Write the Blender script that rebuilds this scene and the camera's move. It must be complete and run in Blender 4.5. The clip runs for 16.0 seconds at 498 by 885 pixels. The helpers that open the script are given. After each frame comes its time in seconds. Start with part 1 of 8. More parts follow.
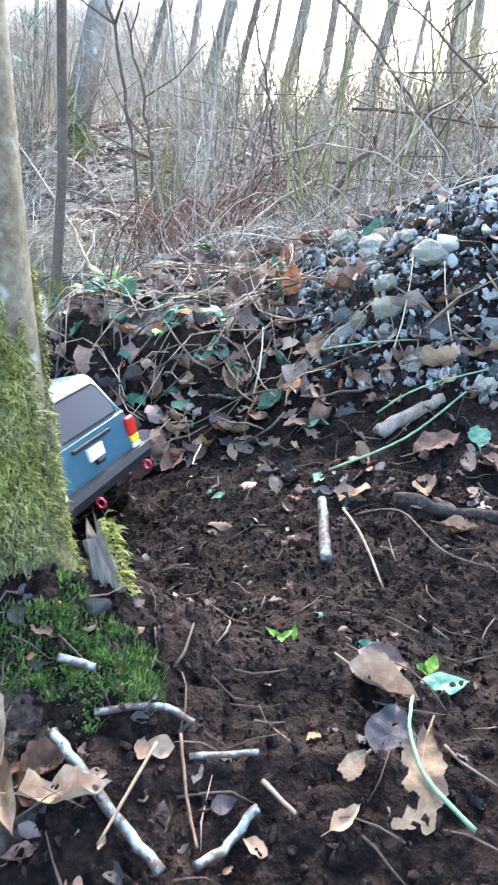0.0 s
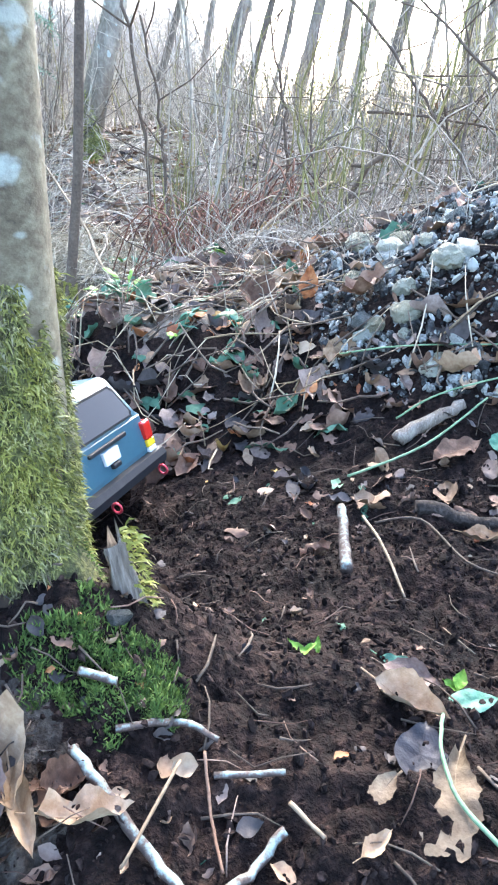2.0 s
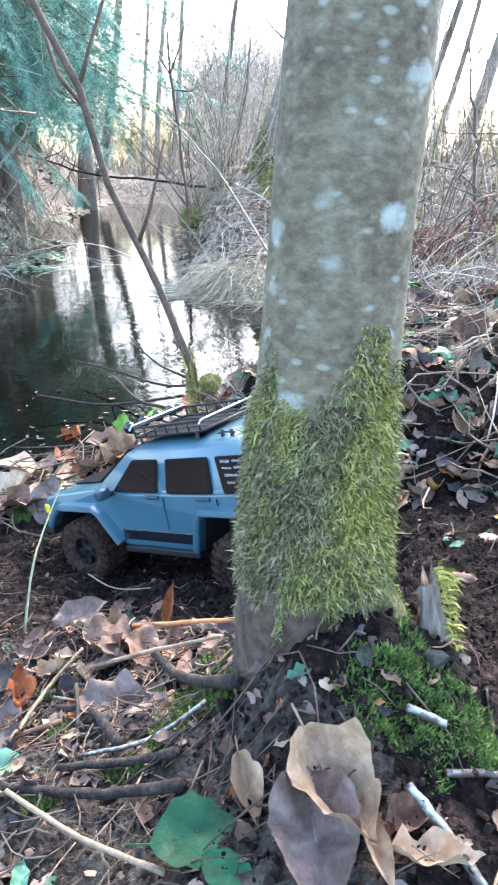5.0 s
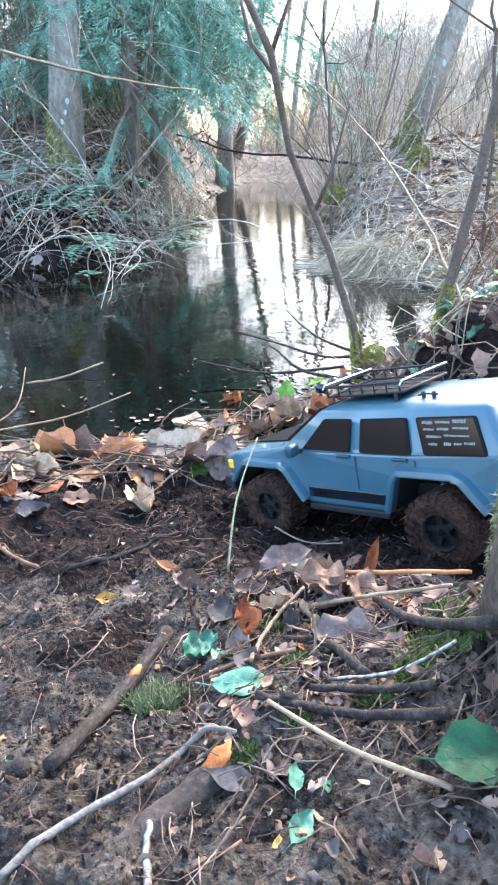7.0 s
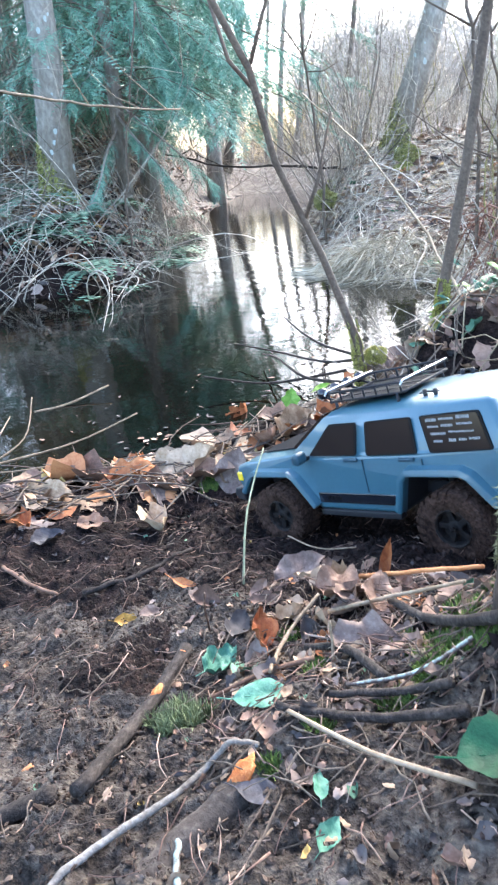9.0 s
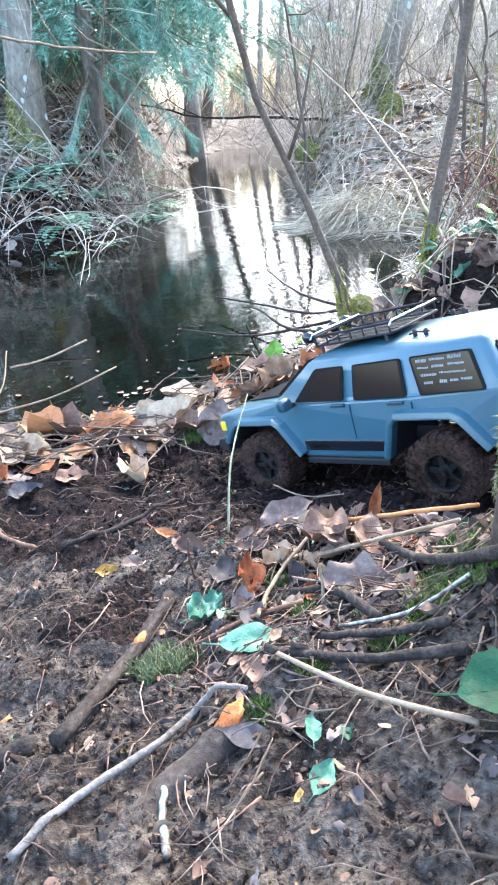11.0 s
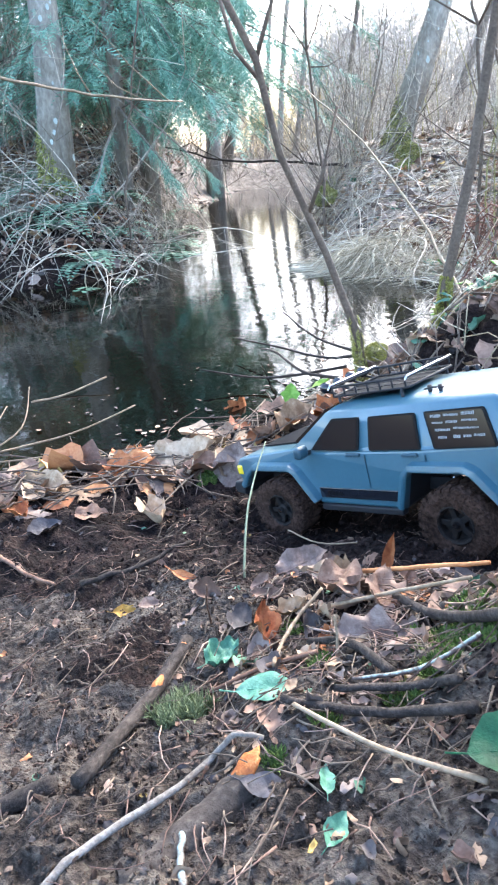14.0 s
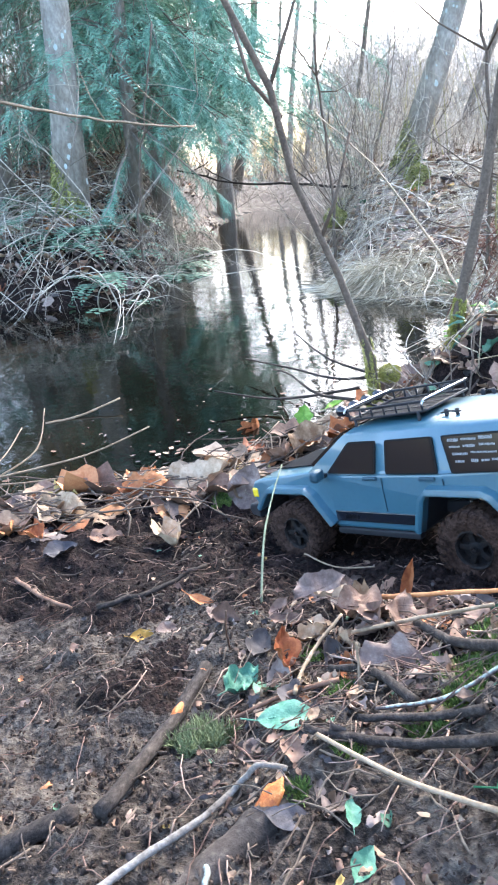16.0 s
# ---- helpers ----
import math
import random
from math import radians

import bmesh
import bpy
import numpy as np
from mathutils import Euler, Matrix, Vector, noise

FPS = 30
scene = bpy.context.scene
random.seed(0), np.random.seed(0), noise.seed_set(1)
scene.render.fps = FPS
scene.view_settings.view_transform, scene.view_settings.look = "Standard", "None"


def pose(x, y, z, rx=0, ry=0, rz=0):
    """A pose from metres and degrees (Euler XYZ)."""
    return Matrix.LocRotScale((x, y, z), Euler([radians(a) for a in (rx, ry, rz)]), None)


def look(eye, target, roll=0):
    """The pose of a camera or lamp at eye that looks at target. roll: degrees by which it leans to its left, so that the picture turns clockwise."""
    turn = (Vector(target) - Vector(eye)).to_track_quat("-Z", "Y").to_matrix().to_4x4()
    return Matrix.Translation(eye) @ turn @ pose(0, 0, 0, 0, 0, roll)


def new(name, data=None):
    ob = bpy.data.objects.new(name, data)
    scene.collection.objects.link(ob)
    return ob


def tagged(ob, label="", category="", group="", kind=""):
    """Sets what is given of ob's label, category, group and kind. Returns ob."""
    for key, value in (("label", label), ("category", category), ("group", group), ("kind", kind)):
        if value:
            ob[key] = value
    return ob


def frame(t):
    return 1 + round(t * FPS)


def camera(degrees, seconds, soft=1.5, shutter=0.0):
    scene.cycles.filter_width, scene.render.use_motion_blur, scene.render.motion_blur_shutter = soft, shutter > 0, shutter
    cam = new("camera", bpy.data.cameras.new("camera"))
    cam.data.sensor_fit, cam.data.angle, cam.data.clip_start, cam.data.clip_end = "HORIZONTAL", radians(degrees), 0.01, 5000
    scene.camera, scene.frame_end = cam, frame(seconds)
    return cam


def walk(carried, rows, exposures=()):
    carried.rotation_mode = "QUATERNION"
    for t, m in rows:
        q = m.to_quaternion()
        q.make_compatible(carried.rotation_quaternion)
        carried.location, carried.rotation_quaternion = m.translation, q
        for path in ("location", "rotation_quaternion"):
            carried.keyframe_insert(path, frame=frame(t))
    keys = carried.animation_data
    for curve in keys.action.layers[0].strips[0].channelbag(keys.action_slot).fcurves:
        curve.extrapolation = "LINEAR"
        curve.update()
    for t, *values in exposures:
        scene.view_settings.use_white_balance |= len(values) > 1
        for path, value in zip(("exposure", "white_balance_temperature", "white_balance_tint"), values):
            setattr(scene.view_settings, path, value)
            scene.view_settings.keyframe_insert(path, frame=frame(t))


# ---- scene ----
cam = camera(40.8, 16.0, soft=2.1, shutter=0.5)
METRES, EYE, TILT, LEAN, TURN = 0.46, 0.60, -25.0, 0.0, 0.0
ROWS = [
    (0.0, 0.0, 0.0, 0.0, 0.0, 0.0, -0.0),
    (0.5, 0.0132, 0.015, 0.0122, -0.63, 0.42, 0.8),
    (1.0, -0.0167, 0.015, 0.0132, 0.49, 0.4, 0.23),
    (1.5, -0.0246, 0.0195, 0.005, 0.26, 0.4, -0.64),
    (2.0, -0.0262, 0.029, 0.0064, 0.73, 0.27, -0.49),
    (2.5, -0.0348, 0.0249, 0.0099, 0.87, 0.78, -0.7),
    (3.0, -0.1544, -0.0017, 0.0106, 6.56, 1.3, -1.89),
    (5.5, -0.3456, -0.0301, -0.0005, 13.64, 2.13, -6.1),
    (6.0, -0.4265, -0.0718, -0.036, 17.26, 1.33, -7.33),
    (6.5, -0.5107, -0.1076, -0.0989, 21.03, -0.85, -8.87),
    (7.0, -0.5231, -0.1158, -0.0976, 21.67, -0.67, -8.95),
    (7.5, -0.5163, -0.135, -0.0808, 22.81, 0.2, -7.76),
    (8.0, -0.5221, -0.1369, -0.0734, 23.19, 0.43, -6.72),
    (8.5, -0.5165, -0.1333, -0.0701, 23.65, 0.53, -5.89),
    (9.0, -0.5005, -0.1157, -0.0925, 22.74, 0.13, -4.42),
    (9.5, -0.4915, -0.0687, -0.1153, 20.97, -1.52, -3.48),
    (10.0, -0.5118, -0.0501, -0.1387, 20.51, -2.97, -3.93),
    (12.5, -0.5338, -0.0572, -0.1511, 22.3, -2.24, -3.43),
    (13.0, -0.5343, -0.0816, -0.1248, 22.26, -0.9, -3.75),
    (13.5, -0.5133, -0.0892, -0.1063, 21.53, -0.16, -3.63),
    (14.0, -0.5304, -0.1118, -0.1056, 22.18, -0.14, -5.55),
    (14.5, -0.5459, -0.116, -0.1069, 22.66, 0.27, -5.84),
    (15.0, -0.5395, -0.1143, -0.1092, 22.53, 0.24, -6.18),
    (15.5, -0.5312, -0.1179, -0.092, 22.35, 1.03, -5.12),
    (16.0, -0.5492, -0.1263, -0.0924, 23.0, 1.37, -5.53),
]
walk(cam, [(t, pose(0, 0, EYE, TILT, LEAN, TURN) @ pose(METRES * x, METRES * y, METRES * z, 90 + pitch, roll, yaw)) for t, x, y, z, yaw, pitch, roll in ROWS],
     [(t, 3.22 + s, 5950, 9) for t, s in ((0, 0.0), (1, 0.07), (2.5, 0.1), (5.5, 0.07), (6.5, 0.05), (9, 0.02), (9.5, 0.1), (10, 0.22), (12.5, 0.25), (13.5, 0.06), (16, 0.03))])

# ---- light: bright hazy winter sky, low sun behind the wood ----
world = bpy.data.worlds.new("sky")
scene.world = world
world.use_nodes = True
wn = world.node_tree
sky = wn.nodes.new("ShaderNodeTexSky")
sky.sky_type, sky.sun_disc = "NISHITA", False
SUN_ELEV, SUN_ROT = 36.0, 4.0
sky.sun_elevation, sky.sun_rotation = radians(SUN_ELEV), radians(SUN_ROT)
sky.air_density, sky.dust_density, sky.ozone_density = 1.0, 3.0, 1.0
wn.nodes["Background"].inputs["Strength"].default_value = 0.15
wn.links.new(sky.outputs[0], wn.nodes["Background"].inputs["Color"])
sun = new("sun", bpy.data.lights.new("sun", "SUN"))
sun.data.energy, sun.data.angle, sun.data.color = 0.8, radians(28), (1.0, 0.93, 0.82)
_d = Vector((math.sin(radians(SUN_ROT)) * math.cos(radians(SUN_ELEV)), math.cos(radians(SUN_ROT)) * math.cos(radians(SUN_ELEV)), math.sin(radians(SUN_ELEV))))
sun.matrix_world = look(_d * 40, (0, 0, 0))
scene.view_settings.exposure = 3.22

# ---- materials ----


def ramp(nt, fac, stops):
    r = nt.nodes.new("ShaderNodeValToRGB")
    e = r.color_ramp.elements
    while len(e) < len(stops):
        e.new(0.5)
    for k, (p, c) in zip(e, stops):
        k.position, k.color = p, (*c, 1)
    nt.links.new(fac, r.inputs[0])
    return r.outputs[0]


def mat(name, stops, scale=20.0, rough=0.8, bump=0.3, metal=0.0, coat=0.0, fine=6.0, spread=0.0, dist=0.004, stretch=(1, 1, 1), spec=0.5, island=False):
    """Two scales of noise drive colour and relief; spread varies lightness piece by piece."""
    m = bpy.data.materials.new(name)
    m.use_nodes = True
    nt = m.node_tree
    b = nt.nodes["Principled BSDF"]
    tc = nt.nodes.new("ShaderNodeTexCoord")
    mp = nt.nodes.new("ShaderNodeMapping")
    mp.inputs["Scale"].default_value = stretch
    nt.links.new(tc.outputs["Object"], mp.inputs[0])
    n1, n2 = nt.nodes.new("ShaderNodeTexNoise"), nt.nodes.new("ShaderNodeTexNoise")
    for n, s, dt in ((n1, scale, 5), (n2, scale * fine, 4)):
        n.inputs["Scale"].default_value, n.inputs["Detail"].default_value, n.inputs["Roughness"].default_value = s, dt, 0.65
        nt.links.new(mp.outputs[0], n.inputs["Vector"])
    mx = nt.nodes.new("ShaderNodeMath")
    mx.operation = "MULTIPLY_ADD"
    nt.links.new(n2.outputs[0], mx.inputs[0])
    mx.inputs[1].default_value = 0.5
    hf = nt.nodes.new("ShaderNodeMath")
    hf.operation = "MULTIPLY"
    hf.inputs[1].default_value = 0.5
    nt.links.new(n1.outputs[0], hf.inputs[0])
    nt.links.new(hf.outputs[0], mx.inputs[2])
    fac = mx.outputs[0]
    if spread:
        src = nt.nodes.new("ShaderNodeNewGeometry").outputs["Random Per Island"] if island else nt.nodes.new("ShaderNodeObjectInfo").outputs["Random"]
        ma = nt.nodes.new("ShaderNodeMath")
        ma.operation = "MULTIPLY_ADD"
        nt.links.new(src, ma.inputs[0])
        ma.inputs[1].default_value = spread
        off = nt.nodes.new("ShaderNodeMath")
        off.operation = "SUBTRACT"
        nt.links.new(fac, off.inputs[0])
        off.inputs[1].default_value = spread / 2
        nt.links.new(off.outputs[0], ma.inputs[2])
        fac = ma.outputs[0]
    nt.links.new(ramp(nt, fac, stops), b.inputs["Base Color"])
    b.inputs["Roughness"].default_value = rough
    b.inputs["Metallic"].default_value = metal
    b.inputs["Coat Weight"].default_value = coat
    b.inputs["Coat Roughness"].default_value = 0.06
    b.inputs["Specular IOR Level"].default_value = spec
    if bump:
        bp = nt.nodes.new("ShaderNodeBump")
        bp.inputs["Strength"].default_value, bp.inputs["Distance"].default_value = bump, dist
        nt.links.new(mx.outputs[0], bp.inputs["Height"])
        nt.links.new(bp.outputs[0], b.inputs["Normal"])
    return m


def glass(name, colour, rough=0.02):
    m = bpy.data.materials.new(name)
    m.use_nodes = True
    b = m.node_tree.nodes["Principled BSDF"]
    b.inputs["Base Color"].default_value, b.inputs["Roughness"].default_value, b.inputs["Specular IOR Level"].default_value = (*colour, 1), rough, 0.38
    return m


M_SOIL = mat("dark_soil", [(0.38, (0.002, 0.0011, 0.0009)), (0.48, (0.008, 0.0044, 0.0035)), (0.57, (0.021, 0.0118, 0.0092)), (0.68, (0.056, 0.036, 0.029))], 16, 0.9, 1.0, fine=8, dist=0.012, spec=0.15)
M_DRYSOIL = mat("dry_grey_soil", [(0.38, (0.011, 0.0080, 0.0060)), (0.48, (0.040, 0.031, 0.0245)), (0.57, (0.080, 0.066, 0.053)), (0.70, (0.14, 0.120, 0.098))], 16, 0.95, 1.0, fine=8, dist=0.012, spec=0.2)
M_PAINT = mat("blue_paint", [(0.3, (0.034, 0.097, 0.130)), (0.7, (0.046, 0.117, 0.155))], 6, 0.34, 0.03, coat=0.55, fine=30, dist=0.001)
M_HANDLE = mat("dark_blue_handle", [(0.3, (0.018, 0.05, 0.072)), (0.7, (0.026, 0.066, 0.09))], 40, 0.35, 0.0)
M_BLACK = mat("black_plastic", [(0.3, (0.012, 0.012, 0.014)), (0.7, (0.03, 0.03, 0.033))], 60, 0.55, 0.1, dist=0.001, spec=0.25)
M_DECAL = mat("black_decal", [(0.3, (0.006, 0.008, 0.012)), (0.7, (0.012, 0.014, 0.02))], 40, 0.18, 0.0, coat=0.4)
M_BONNET = mat("satin_black", [(0.3, (0.006, 0.007, 0.009)), (0.7, (0.014, 0.015, 0.018))], 40, 0.6, 0.0, spec=0.03)
M_STEEL = mat("steel_tube", [(0.3, (0.35, 0.35, 0.36)), (0.7, (0.6, 0.6, 0.62))], 80, 0.22, 0.0, metal=1.0)
M_RED = mat("red_lens", [(0.3, (0.5, 0.015, 0.01)), (0.7, (0.62, 0.03, 0.02))], 40, 0.15, 0.0, coat=1.0)
M_AMBER = mat("yellow_lens", [(0.3, (0.8, 0.55, 0.02)), (0.7, (0.85, 0.62, 0.04))], 40, 0.15, 0.0, coat=1.0)
M_WHITE = mat("white_lens", [(0.3, (0.75, 0.75, 0.73)), (0.7, (0.82, 0.82, 0.8))], 40, 0.2, 0.0, coat=0.5)
M_PINK = mat("red_anodised", [(0.3, (0.45, 0.04, 0.06)), (0.7, (0.6, 0.08, 0.1))], 60, 0.3, 0.0, metal=0.6)
M_TINT = glass("tinted_window", (0.018, 0.012, 0.010), 0.06)
M_TRIM = mat("window_edge", [(0.3, (0.004, 0.004, 0.005)), (0.7, (0.008, 0.008, 0.009))], 40, 0.4, 0.0, spec=0.12)
M_PRINT = mat("faded_print", [(0.3, (0.17, 0.17, 0.17)), (0.7, (0.38, 0.38, 0.38))], 90, 0.5, 0.0)
M_TYRE = mat("muddy_rubber", [(0.36, (0.007, 0.0042, 0.0032)), (0.47, (0.028, 0.016, 0.0115)), (0.60, (0.08, 0.047, 0.034))], 26, 0.95, 1.0, fine=7, dist=0.008, spec=0.12)
M_RIM = mat("muddy_rim", [(0.4, (0.008, 0.008, 0.009)), (0.55, (0.02, 0.015, 0.012)), (0.7, (0.07, 0.045, 0.034))], 30, 0.7, 0.6, dist=0.003, spec=0.2)


# ---- small mesh helpers ----


def part(name, bm, material, parent=None, label="", smooth=False):
    me = bpy.data.meshes.new(name)
    bm.to_mesh(me)
    bm.free()
    for mm in (material if isinstance(material, (list, tuple)) else [material]):
        me.materials.append(mm)
    if smooth:
        me.polygons.foreach_set("use_smooth", [True] * len(me.polygons))
    ob = new(name, me)
    if parent:
        ob.parent = parent
    if label:
        ob["label"] = label
    return ob


def raw(name, verts, faces, material, parent=None, smooth=False, idx=None):
    me = bpy.data.meshes.new(name)
    me.from_pydata(verts, [], faces)
    for mm in (material if isinstance(material, (list, tuple)) else [material]):
        me.materials.append(mm)
    if smooth:
        me.polygons.foreach_set("use_smooth", [True] * len(me.polygons))
    if idx is not None:
        me.polygons.foreach_set("material_index", idx)
    ob = new(name, me)
    if parent:
        ob.parent = parent
    return ob


def box(bm, x0, x1, y0, y1, z0, z1, bevel=0.0, seg=2):
    r = bmesh.ops.create_cube(bm, size=1)
    vs = r["verts"]
    bmesh.ops.scale(bm, vec=(x1 - x0, y1 - y0, z1 - z0), verts=vs)
    bmesh.ops.translate(bm, vec=((x0 + x1) / 2, (y0 + y1) / 2, (z0 + z1) / 2), verts=vs)
    if bevel:
        es = list({e for v in vs for e in v.link_edges})
        bmesh.ops.bevel(bm, geom=es, offset=bevel, segments=seg, affect="EDGES", profile=0.5)
    return bm


def tube_data(pts, radii, n, verts, faces):
    """Adds a tapered tube along pts to the lists."""
    base = len(verts)
    k = len(pts)
    up = Vector((0.31, 0.17, 0.93))
    for i, p in enumerate(pts):
        p = Vector(p)
        t = Vector(pts[min(i + 1, k - 1)]) - Vector(pts[max(i - 1, 0)])
        if t.length < 1e-9:
            t = Vector((0, 0, 1))
        t.normalize()
        a = t.cross(up)
        if a.length < 1e-4:
            a = t.cross(Vector((1, 0, 0)))
        a.normalize()
        b = t.cross(a)
        r = radii[i] if isinstance(radii, (list, tuple)) else radii
        for j in range(n):
            w = 2 * math.pi * j / n
            verts.append(p + a * (r * math.cos(w)) + b * (r * math.sin(w)))
    for i in range(k - 1):
        for j in range(n):
            q = (j + 1) % n
            faces.append((base + i * n + j, base + i * n + q, base + (i + 1) * n + q, base + (i + 1) * n + j))
    if n > 2:
        faces.append(tuple(base + j for j in range(n))[::-1])
        faces.append(tuple(base + (k - 1) * n + j for j in range(n)))


def tube(name, pts, radii, n, material, parent=None, smooth=True):
    v, f = [], []
    tube_data(pts, radii, n, v, f)
    return raw(name, v, f, material, parent, smooth)


def lathe(prof, n, axis="Y"):
    """A ring of (radius, along) points turned about an axis."""
    bm = bmesh.new()
    rings = []
    for r, h in prof:
        ring = []
        for j in range(n):
            a = 2 * math.pi * j / n
            c, s = r * math.cos(a), r * math.sin(a)
            ring.append(bm.verts.new((c, h, s) if axis == "Y" else (c, s, h) if axis == "Z" else (h, c, s)))
        rings.append(ring)
    for a, b in zip(rings, rings[1:]):
        for j in range(n):
            q = (j + 1) % n
            bm.faces.new((a[j], a[q], b[q], b[j]))
    return bm


def empty(name, m, label="", category="", group=""):
    e = new(name)
    e.matrix_basis = m
    return tagged(e, label, category, group)


# ---- ground: a gully that runs down to a pond ----
# terrain
WATER = -0.05
POND = [(-4, -0.5), (-2.2, 0.4), (-1.6, 0.74), (-1.34, 0.94), (-1.21, 1.1), (-1.06, 1.19), (-0.997, 1.35), (-0.9, 1.455), (-0.785, 1.71), (-0.67, 1.95), (-0.58, 2.65),
        (-0.68, 3.17), (-0.93, 3.42), (-1.28, 3.76), (-1.88, 5.0), (-2.3, 6.4), (-3.0, 8.4), (-4.1, 13.0), (-5.8, 13.0), (-4.4, 7.7), (-2.84, 4.28), (-2.62, 3.22), (-2.95, 3.03), (-3.4, 3.0), (-8, 3.2), (-8, -0.5)]


def sm(a, b, x):
    t = min(1.0, max(0.0, (x - a) / (b - a)))
    return t * t * (3 - 2 * t)


def pond_distance(x, y):
    """Metres to the shore, minus over the water."""
    best, inside = 1e9, False
    n = len(POND)
    for i in range(n):
        x0, y0 = POND[i]
        x1, y1 = POND[(i + 1) % n]
        dx, dy = x1 - x0, y1 - y0
        t = min(1.0, max(0.0, ((x - x0) * dx + (y - y0) * dy) / (dx * dx + dy * dy)))
        q = (x - x0 - t * dx) ** 2 + (y - y0 - t * dy) ** 2
        best = min(best, q)
        if (y0 > y) != (y1 > y) and x < x0 + (y - y0) * dx / dy:
            inside = not inside
    return -math.sqrt(best) if inside else math.sqrt(best)


def land(x, y):
    u = (x + 0.27) * -0.932 + (y - 0.82) * 0.361
    v = (x + 0.27) * -0.361 + (y - 0.82) * -0.932
    floor = min(0.17, max(-0.01, 0.067 - 0.245 * u))
    near = min(0.235, max(0.0, 0.145 - 0.30 * u))
    far = 0.01 + 0.25 * sm(0.60, 0.28, u)
    z = floor + (near - floor) * sm(0.10, 0.33, v) + (far - floor) * sm(0.16, 0.55, -v)
    z += 0.075 * math.exp(-((x + 0.16) ** 2 + (y - 0.40) ** 2) / 0.010)
    z += 0.032 * math.exp(-((x + 0.14) ** 2 + (y - 0.31) ** 2) / 0.012)
    # mud pushed up by the wheels
    for wx, wy in ((-0.60, 0.80), (-0.31, 0.69), (-0.23, 0.93), (-0.51, 1.04)):
        z += 0.014 * math.exp(-((x - wx) ** 2 + (y - wy) ** 2) / 0.0022)
    du, dv = (x + 0.455) * -0.932 + (y - 0.745) * 0.361, (x + 0.455) * -0.361 + (y - 0.745) * -0.932
    z += 0.022 * math.exp(-(du / 0.10) ** 2 - (dv / 0.045) ** 2)
    # gravel heap
    z += 0.25 * math.exp(-(((x - 0.62) / 0.42) ** 2 + ((y - 1.55) / 0.42) ** 2))
    z += 0.10 * math.exp(-(((x - 0.42) / 0.22) ** 2 + ((y - 1.2) / 0.18) ** 2))
    # the wood floor rises away from the gully
    z += (0.60 * sm(3.2, 6.9, y) + 0.25 * sm(6, 14, y)) * (1 - 0.95 * sm(6.5, 9.5, y) * math.exp(-((x + 0.25 + 0.385 * y) / (0.10 * abs(y) + 0.5)) ** 2))
    z += 0.34 * sm(-2.2, -3.6, x) * sm(2.4, 3.8, y)
    return z


def ground(x, y):
    d = pond_distance(x, y)
    if d < 0:
        return WATER - 0.02 - 0.35 * (1 - math.exp(d * 1.6))
    w = sm(0.0, 0.20 + 0.25 * sm(2.4, 4.2, y) * (sm(-2.6, -2.0, x) + 0.8 * sm(3.2, 4.5, y) * sm(-2.0, -2.6, x)) + 0.9 * sm(6.0, 11.0, y), d)
    return (WATER - 0.02) * (1 - w) + land(x, y) * w + 0.02 * sm(0, 0.08, d) * (1 - w)
# end terrain


def rough_ground(x, y):
    z = ground(x, y)
    p = Vector((x, y, 0))
    near = math.exp(-max(0.0, math.hypot(x + 0.2, y - 0.5) - 0.8))
    z += 0.016 * (noise.fractal(p * 9, 0.8, 2.1, 4)) + (1 - near) * 0.03 * noise.noise(p * 2.3)
    if near > 0.2:
        # trodden clods of two sizes
        q = p + Vector((0.012 * noise.noise(p * 60), 0.012 * noise.noise(p * 60 + Vector((9, 3, 1))), 0))
        big, small = noise.voronoi(q * 34)[0][0], noise.voronoi(q * 80)[0][0]
        k = sm(-0.35, 0.3, noise.noise(p * 12 + Vector((4, 4, 4)))) * (1 - 0.55 * sm(-0.15, -0.35, x) * sm(0.55, 0.4, y))
        z += near * (k * (0.0085 * (0.45 - big * big) + 0.0052 * (0.4 - small * small)) + 0.0060 * noise.fractal(p * 30, 0.7, 2.2, 4) + 0.0040 * noise.fractal(p * 110, 0.6, 2.1, 3))
    return z


def ground_sheet():
    """One sheet out to the horizon, fine by the gully and coarse far off."""
    def axis(c, lo, hi, fine, half):
        out, s, p = [c], fine, c
        while p < hi:
            s = fine if p - c < half else s * 1.05
            p += s
            out.append(p)
        s, p = fine, c
        while p > lo:
            s = fine if c - p < half else s * 1.05
            p -= s
            out.append(p)
        return sorted(out)
    xs, ys = axis(-0.28, -300, 300, 0.0046, 0.62), axis(0.5, -300, 500, 0.0046, 0.50)
    verts = []
    for y in ys:
        for x in xs:
            verts.append((x, y, rough_ground(x, y)))
    w = len(xs)
    faces = [(j * w + i, j * w + i + 1, (j + 1) * w + i + 1, (j + 1) * w + i) for j in range(len(ys) - 1) for i in range(w - 1)]
    return tagged(raw("ground", verts, faces, M_SOIL, smooth=True), "dark wet woodland soil with crumbs and roots", "ground", kind="structure")


